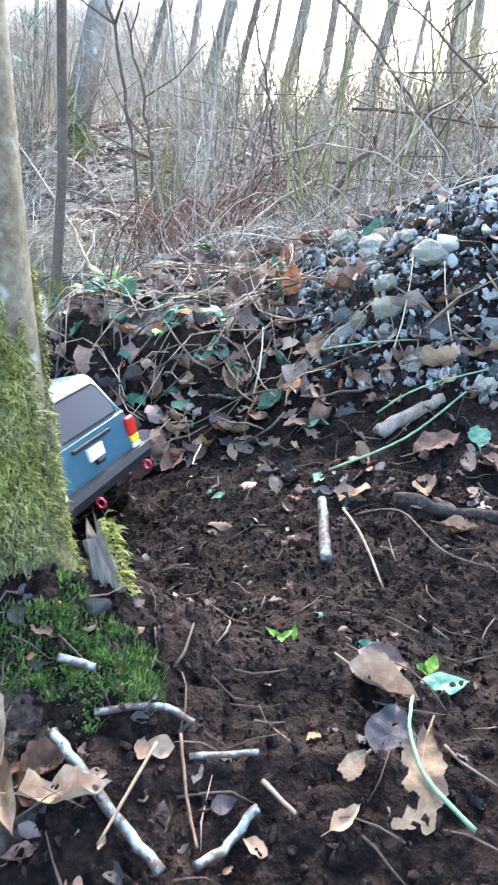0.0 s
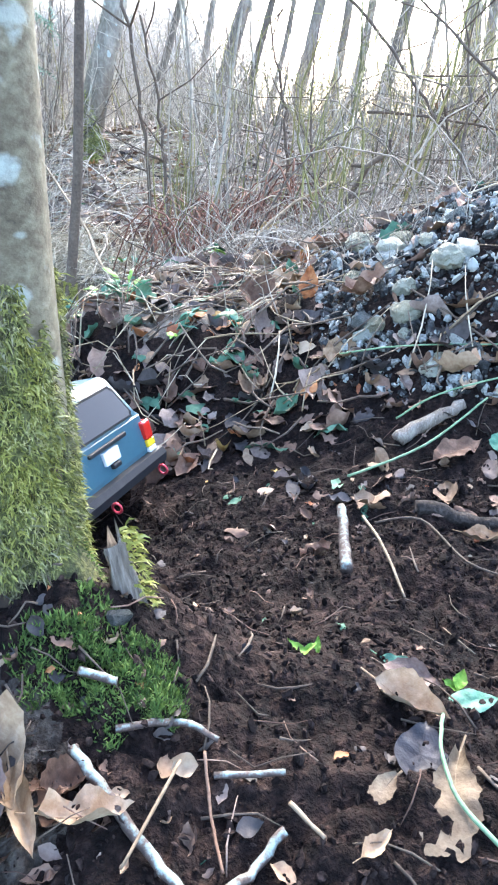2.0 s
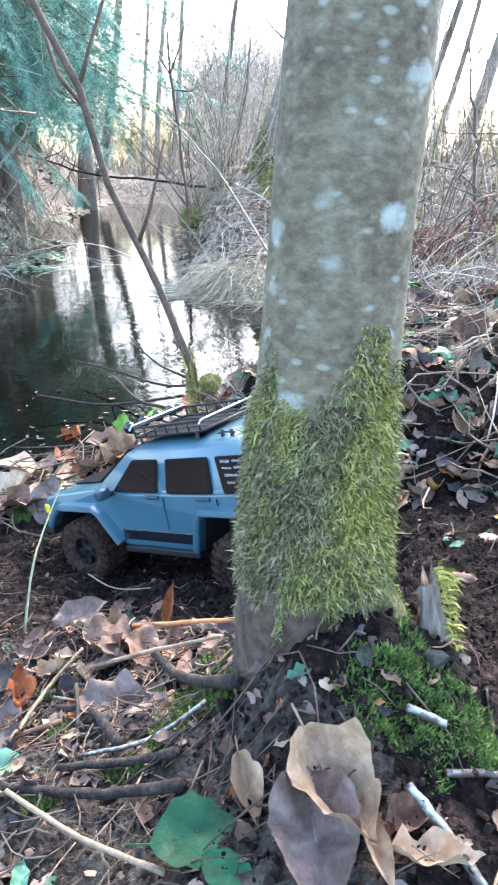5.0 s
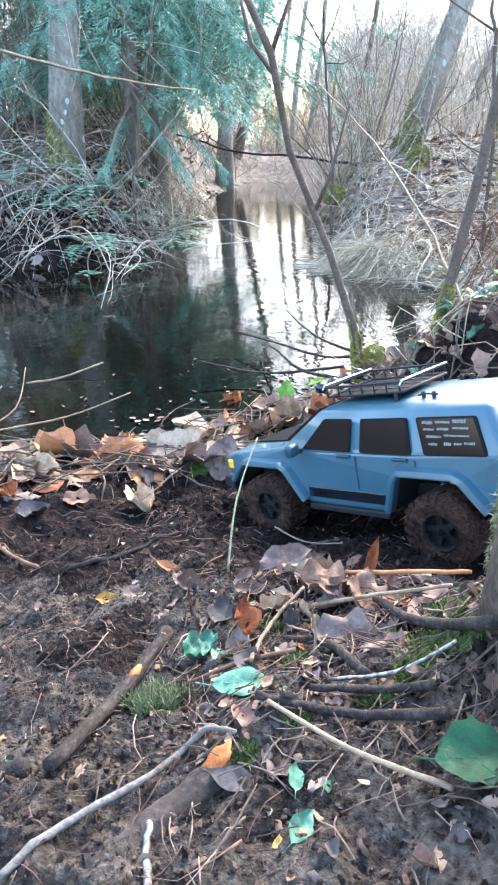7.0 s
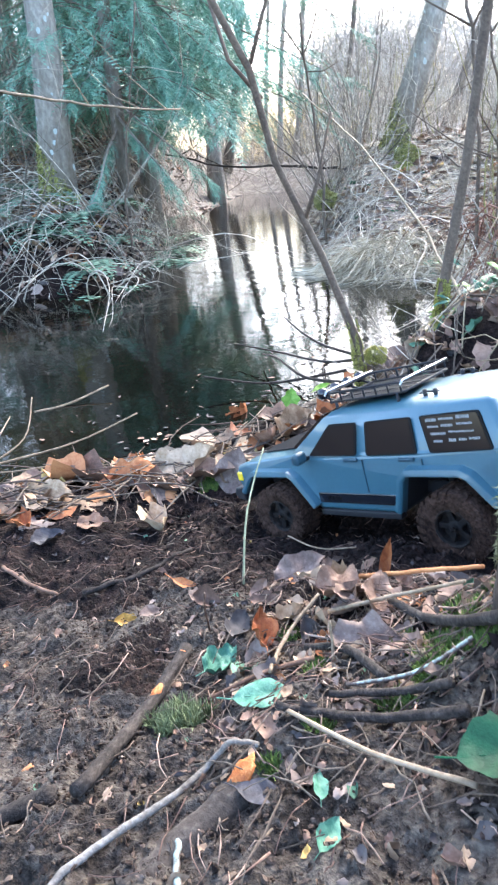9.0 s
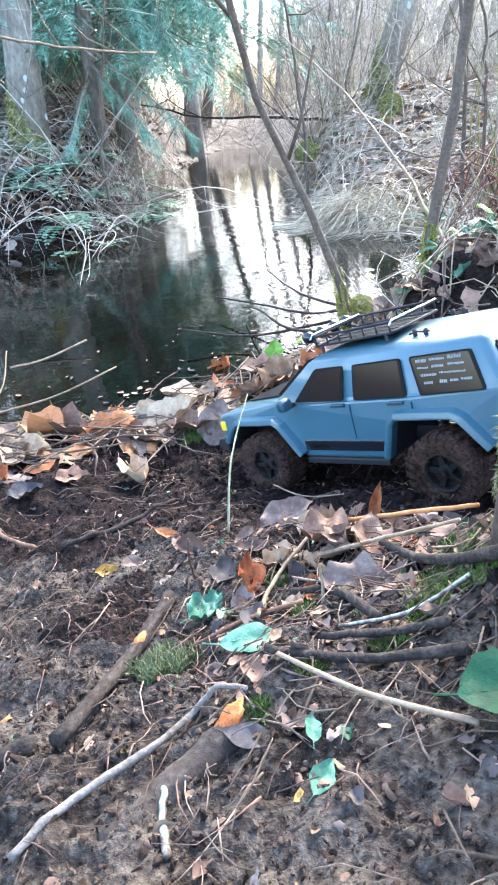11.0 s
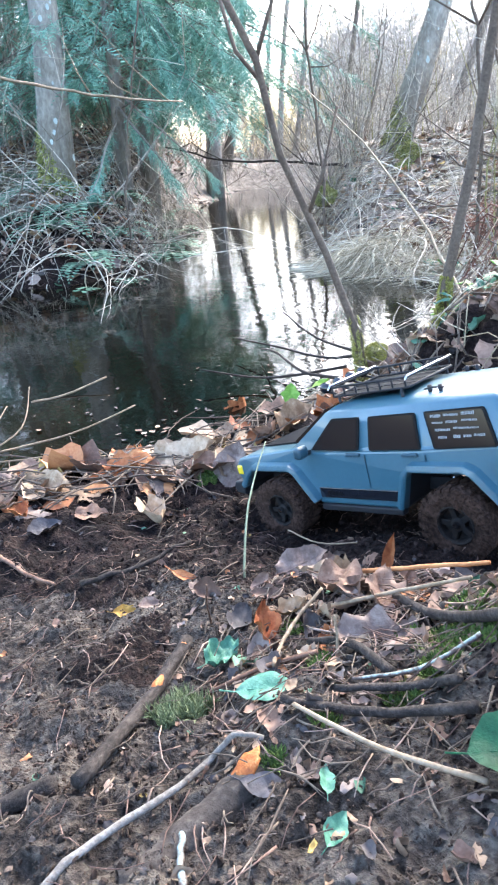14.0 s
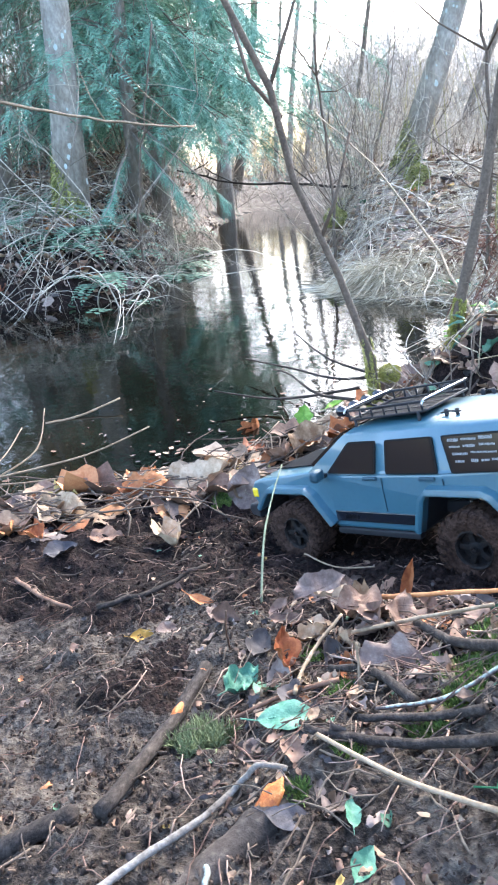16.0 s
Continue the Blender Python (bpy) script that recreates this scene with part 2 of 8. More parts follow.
M_FLOOR = mat("wood_floor_litter", [(0.34, (0.03, 0.022, 0.016)), (0.47, (0.12, 0.092, 0.070)), (0.58, (0.25, 0.205, 0.16)), (0.70, (0.42, 0.36, 0.29))], 9, 0.9, 0.8, fine=11, dist=0.02)
g0 = ground_sheet()
g0.data.materials.append(M_FLOOR)
g0.data.materials.append(M_DRYSOIL)
g0.data.polygons.foreach_set("material_index", [0 if p.center.x < -1.9 and p.center.y < 6.5 and 0.0 < pond_distance(p.center.x, p.center.y) < 0.55 + 0.3 * noise.noise(p.center * 4) else 2 if p.center.x < -0.2 + 0.25 * noise.noise(p.center * 6) and p.center.y < 0.42 - 0.28 * (p.center.x + 0.4) * 0.6 + 0.22 * noise.noise(p.center * 7) else 1 if (p.center.y + 0.3 * noise.noise(p.center * 3) > (1.75 if p.center.x > 0.15 else 1.32) and pond_distance(p.center.x, p.center.y) > 0.05) or abs(p.center.x) > 6 else 0 for p in g0.data.polygons])

M_WATER = bpy.data.materials.new("pond_water")
M_WATER.use_nodes = True
_b = M_WATER.node_tree.nodes["Principled BSDF"]
_b.inputs["Base Color"].default_value = (0.005, 0.005, 0.0035, 1)
_b.inputs["Roughness"].default_value, _b.inputs["IOR"].default_value = 0.01, 1.33
_n = M_WATER.node_tree.nodes.new("ShaderNodeTexNoise")
_n.inputs["Scale"].default_value, _n.inputs["Detail"].default_value = 9.0, 3.0
_c = M_WATER.node_tree.nodes.new("ShaderNodeTexCoord")
M_WATER.node_tree.links.new(_c.outputs["Object"], _n.inputs["Vector"])
_p = M_WATER.node_tree.nodes.new("ShaderNodeBump")
_p.inputs["Strength"].default_value, _p.inputs["Distance"].default_value = 0.14, 0.01
# fine ripples on the slow swell, and silt that clouds the shallows in patches
_n2, _ad, _n3 = M_WATER.node_tree.nodes.new("ShaderNodeTexNoise"), M_WATER.node_tree.nodes.new("ShaderNodeMath"), M_WATER.node_tree.nodes.new("ShaderNodeTexNoise")
_n2.inputs["Scale"].default_value, _n2.inputs["Detail"].default_value = 42.0, 2.0
_n3.inputs["Scale"].default_value, _n3.inputs["Detail"].default_value = 1.7, 4.0
_ad.operation, _ad.inputs[1].default_value = "MULTIPLY_ADD", 0.16
M_WATER.node_tree.links.new(_c.outputs["Object"], _n2.inputs["Vector"])
M_WATER.node_tree.links.new(_c.outputs["Object"], _n3.inputs["Vector"])
M_WATER.node_tree.links.new(_n2.outputs[0], _ad.inputs[0])
M_WATER.node_tree.links.new(_n.outputs[0], _ad.inputs[2])
M_WATER.node_tree.links.new(ramp(M_WATER.node_tree, _n3.outputs[0], [(0.48, (0.002, 0.002, 0.0015)), (0.66, (0.009, 0.007, 0.0033))]), _b.inputs["Base Color"])
M_WATER.node_tree.links.new(_ad.outputs[0], _p.inputs["Height"])
M_WATER.node_tree.links.new(_p.outputs[0], _b.inputs["Normal"])
tagged(raw("water", [(-9, -2, WATER), (0, -2, WATER), (0, 18, WATER), (-9, 18, WATER)], [(0, 1, 2, 3)], M_WATER), "still dark pond water mirroring the wood", "pond", kind="structure")

# ---- the model off-road car, nose down in the gully ----
CAR = Matrix(((-0.9026, -0.3633, -0.2306, -0.414), (0.3499, -0.9315, 0.0964, 0.876), (-0.2503, 0.0057, 0.9683, 0.082), (0, 0, 0, 1)))
CAR = Matrix.LocRotScale(CAR.translation, CAR.to_3x3().to_quaternion().normalized(), None)
car = empty("model_car", CAR, "sky-blue scale model off-road estate car with muddy tyres on soil", "model car")


def extrude_outline(outline, y0, y1, bevel, seg=2, taper=0.0):
    """A closed (x, z) outline drawn out from y0 to y1."""
    bm = bmesh.new()
    a = [bm.verts.new((x, y0, z)) for x, z in outline]
    b = [bm.verts.new((x, y1, z)) for x, z in outline]
    n = len(outline)
    bm.faces.new(a)
    bm.faces.new(b[::-1])
    for i in range(n):
        j = (i + 1) % n
        bm.faces.new((a[j], a[i], b[i], b[j]))
    bmesh.ops.recalc_face_normals(bm, faces=bm.faces)
    if bevel:
        bmesh.ops.bevel(bm, geom=[e for e in bm.edges if abs(e.verts[0].co.y - e.verts[1].co.y) < 1e-6], offset=bevel, segments=seg, affect="EDGES", profile=0.5)
    bmesh.ops.triangulate(bm, faces=[f for f in bm.faces if len(f.verts) > 4])
    return bm


# lower shell with its wheel arches
F_ARCH = [(0.083, 0.014), (0.116, 0.060), (0.124, 0.066), (0.205, 0.066), (0.216, 0.058), (0.236, 0.034)]
R_ARCH = [(-0.219, 0.028), (-0.186, 0.066), (-0.178, 0.070), (-0.098, 0.070), (-0.091, 0.062), (-0.077, 0.014)]
shell = [(0.254, 0.034), (0.262, 0.050), (0.262, 0.070), (0.256, 0.079), (0.235, 0.084), (0.118, 0.098), (0.08, 0.094), (-0.10, 0.096), (-0.244, 0.103),
         (-0.250, 0.098), (-0.253, 0.050), (-0.248, 0.024)] + R_ARCH + [(-0.074, 0.010), (0.080, 0.010)] + F_ARCH
bm = extrude_outline(shell, -0.098, 0.098, 0.005, 3)
for v in bm.verts:
    # tumblehome towards the belt and a drawn-in nose
    v.co.y *= 1 - 0.05 * sm(0.06, 0.1, v.co.z) - 0.05 * sm(0.2, 0.262, v.co.x) - 0.02 * sm(-0.22, -0.253, v.co.x)
for fc in bm.faces:
    c = fc.calc_center_median()
    if abs(c.y) < 0.085 and c.z < 0.072 and (abs(fc.normal.z) > 0.3 or (0.08 < c.x < 0.24) or (-0.222 < c.x < -0.075)) and -0.24 < c.x < 0.245:
        fc.material_index = 1
part("body", bm, [M_PAINT, M_BLACK], car, "glossy sky-blue shell", smooth=False)

# cabin
bm = bmesh.new()
low = [(-0.247, 0.100), (0.128, 0.092)]
ring = []
for (xr, xf, hw, zr, zf) in ((-0.2475, 0.122, 0.0925, 0.098, 0.092), (-0.2475, 0.120, 0.0915, 0.104, 0.098), (-0.226, 0.048, 0.0795, 0.156, 0.150), (-0.214, 0.034, 0.070, 0.164, 0.1575), (-0.19, 0.01, 0.045, 0.1675, 0.162), (-0.17, -0.02, 0.015, 0.169, 0.1645)):
    ring.append([bm.verts.new(p) for p in ((xr, hw, zr), (xf, hw, zf), (xf, -hw, zf), (xr, -hw, zr))])
for a, b in zip(ring, ring[1:]):
    for j in range(4):
        q = (j + 1) % 4
        bm.faces.new((a[j], a[q], b[q], b[j]))
bm.faces.new(ring[-1])
bmesh.ops.recalc_face_normals(bm, faces=bm.faces)
bmesh.ops.bevel(bm, geom=[e for e in bm.edges if min(v.co.z for v in e.verts) > 0.1 and (abs(e.verts[0].co.z - e.verts[1].co.z) > 0.03)], offset=0.011, segments=4, affect="EDGES", profile=0.5)
part("cabin", bm, M_PAINT, car, "glossy sky-blue roof and pillars", smooth=True)


def side_y(z):
    """Half width of the cabin's flank at height z."""
    return 0.0915 + (0.0795 - 0.0915) * (z - 0.104) / 0.052


def pane(name, quad, side, lift, material, parent, inset=0.0, bev=0.004, thick=0.0016):
    """A flat panel on the flank, corners rounded off."""
    c = [Vector((x, z, 0)) for x, z in quad]
    mid = sum(c, Vector()) / 4
    out = []
    for i in range(4):
        p = c[i] + (mid - c[i]).normalized() * inset
        q0 = c[i - 1] + (mid - c[i - 1]).normalized() * inset
        q1 = c[(i + 1) % 4] + (mid - c[(i + 1) % 4]).normalized() * inset
        for k in (1.0, 0.3, 0.0):
            a, b = p + (q0 - p).normalized() * bev, p + (q1 - p).normalized() * bev
            if k == 1.0:
                out.append(a)
            elif k == 0.3:
                out.append((a + b) / 2 * 0.4 + p * 0.6)
            else:
                out.append(b)
    bm = bmesh.new()
    vs = [bm.verts.new((p.x, side * (side_y(p.y) + lift), p.y)) for p in out]
    f = bm.faces.new(vs)
    r = bmesh.ops.extrude_face_region(bm, geom=[f])
    bmesh.ops.translate(bm, vec=(0, side * thick, 0), verts=[v for v in r["geom"] if isinstance(v, bmesh.types.BMVert)])
    bmesh.ops.recalc_face_normals(bm, faces=bm.faces)
    return part(name, bm, material, parent)


def printed_word(x0, x1, z, h, side, parent):
    """A row of small upright bars, one mesh a word."""
    r = random.Random(int(abs(x0) * 1e5 + z * 1e4))
    bm, x = bmesh.new(), x0
    while x > x1:
        wd = r.uniform(0.0009, 0.0020)
        k, zz = r.uniform(0.75, 1.0), z + r.uniform(-0.0002, 0.0002)
        y = side * (side_y(zz) + 0.0030)
        vs = [bm.verts.new((xx, side * (side_y(q) + 0.0029), q)) for xx, q in ((x, zz - h / 2 * k), (x, zz + h / 2 * k), (x - wd, zz + h / 2 * k), (x - wd, zz - h / 2 * k))]
        e = bmesh.ops.extrude_face_region(bm, geom=[bm.faces.new(vs)])
        bmesh.ops.translate(bm, vec=(0, side * 0.0003, 0), verts=[q for q in e["geom"] if isinstance(q, bmesh.types.BMVert)])
        x -= wd + r.uniform(0.0004, 0.0009)
    bmesh.ops.recalc_face_normals(bm, faces=bm.faces)
    tagged(part("printed_line", bm, M_PRINT, parent), kind="stuff")


WINDOWS = {"front_door_window": [(0.080, 0.1065), (0.035, 0.146), (-0.016, 0.1465), (-0.011, 0.1055)],
           "rear_door_window": [(-0.029, 0.1055), (-0.031, 0.1465), (-0.108, 0.149), (-0.114, 0.1065)],
           "quarter_window": [(-0.134, 0.107), (-0.121, 0.1495), (-0.207, 0.1525), (-0.223, 0.110)]}
for side in (1, -1):
    for nm, q in WINDOWS.items():
        q = [(x, z - 0.004 + (0.0 if z > 0.12 else -0.006)) for x, z in q]
        w = pane(nm, q, side, 0.0004, M_TRIM, car)
        w["label"] = "black-edged tinted window"
        pane("pane", q, side, 0.0020, M_TINT, w, inset=0.004, bev=0.003, thick=0.0006)
        if nm == "quarter_window":
            for x0, x1, z, h in ((-0.132, -0.147, 0.1395, 0.0042), (-0.151, -0.171, 0.1405, 0.0030), (-0.176, -0.194, 0.1420, 0.0046), (-0.134, -0.149, 0.1310, 0.0026), (-0.154, -0.170, 0.1320, 0.0034),
                                 (-0.176, -0.196, 0.1335, 0.0028), (-0.138, -0.159, 0.1220, 0.0034), (-0.164, -0.198, 0.1240, 0.0024), (-0.142, -0.154, 0.1125, 0.0034), (-0.164, -0.172, 0.1135, 0.0040), (-0.178, -0.188, 0.1140, 0.0030), (-0.192, -0.206, 0.1150, 0.0034)):
                printed_word(x0, x1, z, h, side, w)

# rear window, tail lamps, tailgate fittings


def rear_panel(name, ys, zs, x_of, lift, material, parent=car, thick=0.002):
    bm = bmesh.new()
    vs = [bm.verts.new((x_of(z) - lift, y, z)) for y, z in zip(ys, zs)]
    f = bm.faces.new(vs)
    r = bmesh.ops.extrude_face_region(bm, geom=[f])
    bmesh.ops.translate(bm, vec=(-thick, 0, 0), verts=[v for v in r["geom"] if isinstance(v, bmesh.types.BMVert)])
    bmesh.ops.bevel(bm, geom=[e for e in bm.edges if abs(e.verts[0].co.x - e.verts[1].co.x) > thick * 0.9 and abs(e.verts[0].co.y - e.verts[1].co.y) < 1e-5], offset=0.004, segments=3, affect="EDGES")
    bmesh.ops.recalc_face_normals(bm, faces=bm.faces)
    return part(name, bm, material, parent)


def rear_x(z):
    return -0.2475 + (z - 0.104) * (0.0215 / 0.052) if z > 0.104 else -0.2515


rw = rear_panel("rear_window", (0.077, 0.068, -0.068, -0.077), (0.103, 0.151, 0.151, 0.103), lambda z: -0.2475 + (z - 0.104) * 0.4135, 0.0003, M_TRIM)
rear_panel("pane", (0.073, 0.0645, -0.0645, -0.073), (0.106, 0.148, 0.148, 0.106), lambda z: -0.2475 + (z - 0.104) * 0.4135, 0.0024, M_TINT, rw, 0.0006)
for s in (1, -1):
    bm = bmesh.new()
    box(bm, -0.2575, -0.242, min(s * 0.080, s * 0.0995), max(s * 0.080, s * 0.0995), 0.062, 0.089, 0.003)
    lamp = part("tail_lamp", bm, M_RED, car, "red, yellow and white tail lamp")
    bm = bmesh.new()
    box(bm, -0.2573, -0.2422, min(s * 0.0802, s * 0.0993), max(s * 0.0802, s * 0.0993), 0.051, 0.0617, 0.002)
    part("yellow_lens", bm, M_AMBER, lamp)
    bm = bmesh.new()
    box(bm, -0.2571, -0.2424, min(s * 0.0804, s * 0.0991), max(s * 0.0804, s * 0.0991), 0.043, 0.0507, 0.002)
    part("white_lens", bm, M_WHITE, lamp)
bm = bmesh.new()
box(bm, -0.2555, -0.250, -0.042, 0.042, 0.0855, 0.0915, 0.0015)
part("tailgate_handle", bm, M_BLACK, car)
bm = bmesh.new()
box(bm, -0.2560, -0.250, -0.017, 0.017, 0.0645, 0.082, 0.001)
part("rear_plate", bm, M_WHITE, car, "small plain white plate")
bm = bmesh.new()
box(bm, -0.2585, -0.250, -0.012, 0.006, 0.056, 0.063, 0.002)
part("plate_lamp", bm, M_BLACK, car)
# bumpers
bm = extrude_outline([(-0.249, 0.046), (-0.276, 0.043), (-0.280, 0.034), (-0.276, 0.022), (-0.249, 0.016)], -0.108, 0.108, 0.003)
for v in bm.verts:
    v.co.x += 0.014 * sm(0.08, 0.108, abs(v.co.y))
part("rear_bumper", bm, M_BLACK, car, "black plastic rear bumper")
bm = extrude_outline([(0.256, 0.040), (0.276, 0.038), (0.281, 0.030), (0.276, 0.018), (0.256, 0.014)], -0.095, 0.095, 0.003)
part("front_bumper", bm, M_BLACK, car)
for s in (1, -1):
    bm = lathe([(0.0065, -0.002), (0.0085, 0.0), (0.0065, 0.002), (0.0045, 0.0), (0.0065, -0.002)], 14, "Y")
    bmesh.ops.translate(bm, vec=(-0.285, s * 0.058, 0.026), verts=bm.verts)
    part("tow_shackle", bm, M_PINK, car, "red metal shackle", smooth=True)

# flared arches


def flare(name, arch, side):
    cx = sum(p[0] for p in arch) / len(arch)
    bm = bmesh.new()
    rings = []
    for i, (x, z) in enumerate(arch):
        a, b = arch[max(i - 1, 0)], arch[min(i + 1, len(arch) - 1)]
        t = Vector((b[0] - a[0], b[1] - a[1])).normalized()
        n = Vector((-t.y, t.x))
        if n.dot(Vector((x - cx, z - 0.0))) < 0:
            n = -n
        prof = ((0.000, 0.0925), (-0.0012, 0.1100), (0.0020, 0.1125), (0.0090, 0.1105), (0.0110, 0.0930))
        rings.append([bm.verts.new((x + n.x * o, side * y, z + n.y * o)) for o, y in prof])
    for a, b in zip(rings, rings[1:]):
        for j in range(5):
            q = (j + 1) % 5
            bm.faces.new((a[j], a[q], b[q], b[j]))
    bm.faces.new(rings[0])
    bm.faces.new(rings[-1])
    bmesh.ops.recalc_face_normals(bm, faces=bm.faces)
    bmesh.ops.bevel(bm, geom=list(bm.edges), offset=0.0009, segments=2, affect="EDGES")
    part(name, bm, M_PAINT, car)


for s in (1, -1):
    flare("front_flare", F_ARCH, s)
    flare("rear_flare", R_ARCH, s)
    y0, y1 = sorted((s * 0.0965, s * 0.0995))
    bm = bmesh.new()
    box(bm, -0.069, 0.076, y0, y1, 0.0215, 0.0375, 0.0008)
    st = part("door_stripe", bm, M_DECAL, car, "black stripe decal along the doors")
    for i in range(5):
        bm = bmesh.new()
        box(bm, 0.054 - i * 0.0058, 0.058 - i * 0.0058, *sorted((s * 0.0993, s * 0.0998)), 0.026, 0.0325)
        part("printed_bar", bm, M_TRIM, st)
    bm = bmesh.new()
    box(bm, -0.070, 0.078, *sorted((s * 0.086, s * 0.1005)), 0.0005, 0.0105, 0.002)
    part("sill_rail", bm, M_BLACK, car)
    for x0 in (0.000, -0.096):
        bm = bmesh.new()
        box(bm, x0 - 0.012, x0 + 0.013, *sorted((s * 0.093, s * 0.0985)), 0.0865, 0.0915, 0.0015)
        part("door_handle", bm, M_HANDLE, car)
    for x0 in (-0.021, -0.120):
        bm = bmesh.new()
        box(bm, x0 - 0.00014, x0 + 0.00014, *sorted((s * 0.095, s * 0.0982)), 0.040 if x0 > -0.1 else 0.076, 0.090)
        part("door_gap", bm, M_HANDLE, car)
    # mirror
    bm = bmesh.new()
    box(bm, 0.078, 0.094, *sorted((s * 0.100, s * 0.124)), 0.089, 0.108, 0.006, 3)
    mir = part("wing_mirror", bm, M_HANDLE, car, "dark blue wing mirror")
    bm = bmesh.new()
    box(bm, 0.082, 0.090, *sorted((s * 0.090, s * 0.104)), 0.090, 0.096, 0.001)
    part("mirror_arm", bm, M_BLACK, mir)
    # lamps at the nose
    bm = bmesh.new()
    box(bm, 0.2475, 0.2615, *sorted((s * 0.084, s * 0.0955)), 0.052, 0.069, 0.003)
    part("corner_lamp", bm, M_AMBER, car, "yellow corner lamp")
    bm = lathe([(0.0, 0.0655 + 0.2), (0.011, 0.2655), (0.0135, 0.2635), (0.0135, 0.255)], 20, "X")
    bmesh.ops.translate(bm, vec=(0, s * 0.062, 0.061), verts=bm.verts)
    part("headlamp", bm, M_WHITE, car, smooth=True)
for i in range(10):
    bm = bmesh.new()
    y = -0.040 + i * 0.00889
    box(bm, 0.2605, 0.2645, y - 0.003, y + 0.003, 0.052, 0.070, 0.001)
    part("grille_slot", bm, M_BLACK, car)

# black bonnet panel, windscreen, wipers
bm = bmesh.new()
HOODZ = lambda x: 0.0995 + (0.0843 - 0.0980) * (x - 0.118) / 0.117
vs = [bm.verts.new((x, y, HOODZ(x) - 0.0005)) for x, y in ((0.132, 0.058), (0.236, 0.040), (0.243, 0.0), (0.236, -0.060), (0.132, -0.075))]
r = bmesh.ops.extrude_face_region(bm, geom=[bm.faces.new(vs)])
bmesh.ops.translate(bm, vec=(0, 0, 0.0012), verts=[v for v in r["geom"] if isinstance(v, bmesh.types.BMVert)])
bmesh.ops.recalc_face_normals(bm, faces=bm.faces)
part("bonnet_panel", bm, M_BONNET, car, "glossy black bonnet panel")
bm = bmesh.new()
q = [(0.1165, 0.082, 0.103), (0.0525, 0.068, 0.1485), (0.0525, -0.068, 0.1485), (0.1165, -0.082, 0.103)]
f = bm.faces.new([bm.verts.new(p) for p in q])
r = bmesh.ops.extrude_face_region(bm, geom=[f])
bmesh.ops.translate(bm, vec=(0.0035, 0, 0.0045), verts=[v for v in r["geom"] if isinstance(v, bmesh.types.BMVert)])
bmesh.ops.recalc_face_normals(bm, faces=bm.faces)
part("windscreen", bm, M_TINT, car, "dark tinted windscreen")
for y in (0.045, -0.02):
    tube("wiper", [(0.128, y, 0.1005), (0.118, y - 0.03, 0.108), (0.113, y - 0.055, 0.112)], 0.0012, 6, M_BLACK, car)

# wheels: one built, three share its meshes


def lug(bm, a, y0, y1, da, r0, r1, skew):
    vs = []
    for y, sk in ((y0, 0.0), (y1, skew)):
        for ang in (a - da + sk, a + da + sk):
            for r in (r0, r1):
                vs.append(bm.verts.new((r * math.cos(ang), y, r * math.sin(ang))))
    for f in ((0, 1, 3, 2), (4, 6, 7, 5), (1, 5, 7, 3), (0, 2, 6, 4), (0, 4, 5, 1), (2, 3, 7, 6)):
        bm.faces.new([vs[i] for i in f])


tyre = lathe([(0.0265, -0.018), (0.040, -0.0225), (0.048, -0.021), (0.0505, -0.015), (0.051, 0.0), (0.0505, 0.015), (0.048, 0.021), (0.040, 0.0225), (0.0265, 0.018)], 48, "Y")
for v in tyre.verts:
    p = v.co.copy()
    v.co += Vector((p.x, 0, p.z)).normalized() * (0.0042 * noise.noise(p * 60) + 0.0022 * noise.noise(p * 170)) + Vector((0, 0.0022 * noise.noise(p * 110), 0))
bmesh.ops.recalc_face_normals(tyre, faces=tyre.faces)
rim = lathe([(0.0275, -0.019), (0.0275, 0.0175), (0.0255, 0.019), (0.0235, 0.0165), (0.0225, 0.006), (0.012, 0.004), (0.010, 0.012), (0.006, 0.0135), (0.0, 0.0135)], 36, "Y")
hub_nut = lathe([(0.0, 0.0195), (0.0038, 0.0195), (0.0042, 0.0175), (0.0042, 0.012)], 6, "Y")
spoke = bmesh.new()
box(spoke, 0.008, 0.0235, 0.005, 0.0125, -0.0042, 0.0042, 0.0015)
MT, MR, MH, MS = (bpy.data.meshes.new(n) for n in ("tyre", "rim", "hub_nut", "spoke"))
for b_, me, mm in ((tyre, MT, M_TYRE), (rim, MR, M_RIM), (hub_nut, MH, M_STEEL), (spoke, MS, M_RIM)):
    bmesh.ops.recalc_face_normals(b_, faces=b_.faces)
    b_.to_mesh(me)
    b_.free()
    me.materials.append(mm)
# tread lugs: five shapes set round the tyre, each rounded off by mud
LUGS = []
for k, (y0, y1, da, r0, r1, skew, off) in enumerate(((0.003, 0.0225, 0.080, 0.046, 0.0535, 0.05, 0.0), (-0.003, -0.0225, 0.080, 0.046, 0.0535, 0.05, 0.13), (-0.006, 0.006, 0.06, 0.049, 0.0540, 0.0, 0.07), (0.0195, 0.0235, 0.06, 0.040, 0.0500, 0.0, 0.0), (-0.0195, -0.0235, 0.06, 0.040, 0.0500, 0.0, 0.13))):
    bm = bmesh.new()
    lug(bm, 0.0, y0, y1, da, r0, r1, skew)
    bmesh.ops.recalc_face_normals(bm, faces=bm.faces)
    for v in bm.verts:
        v.co += Vector((0.0012 * noise.noise(v.co * 90), 0.0012 * noise.noise(v.co * 110), 0.0012 * noise.noise(v.co * 70)))
    me = bpy.data.meshes.new("tread_lug")
    bm.to_mesh(me)
    bm.free()
    me.materials.append(M_TYRE)
    LUGS.append((me, off))
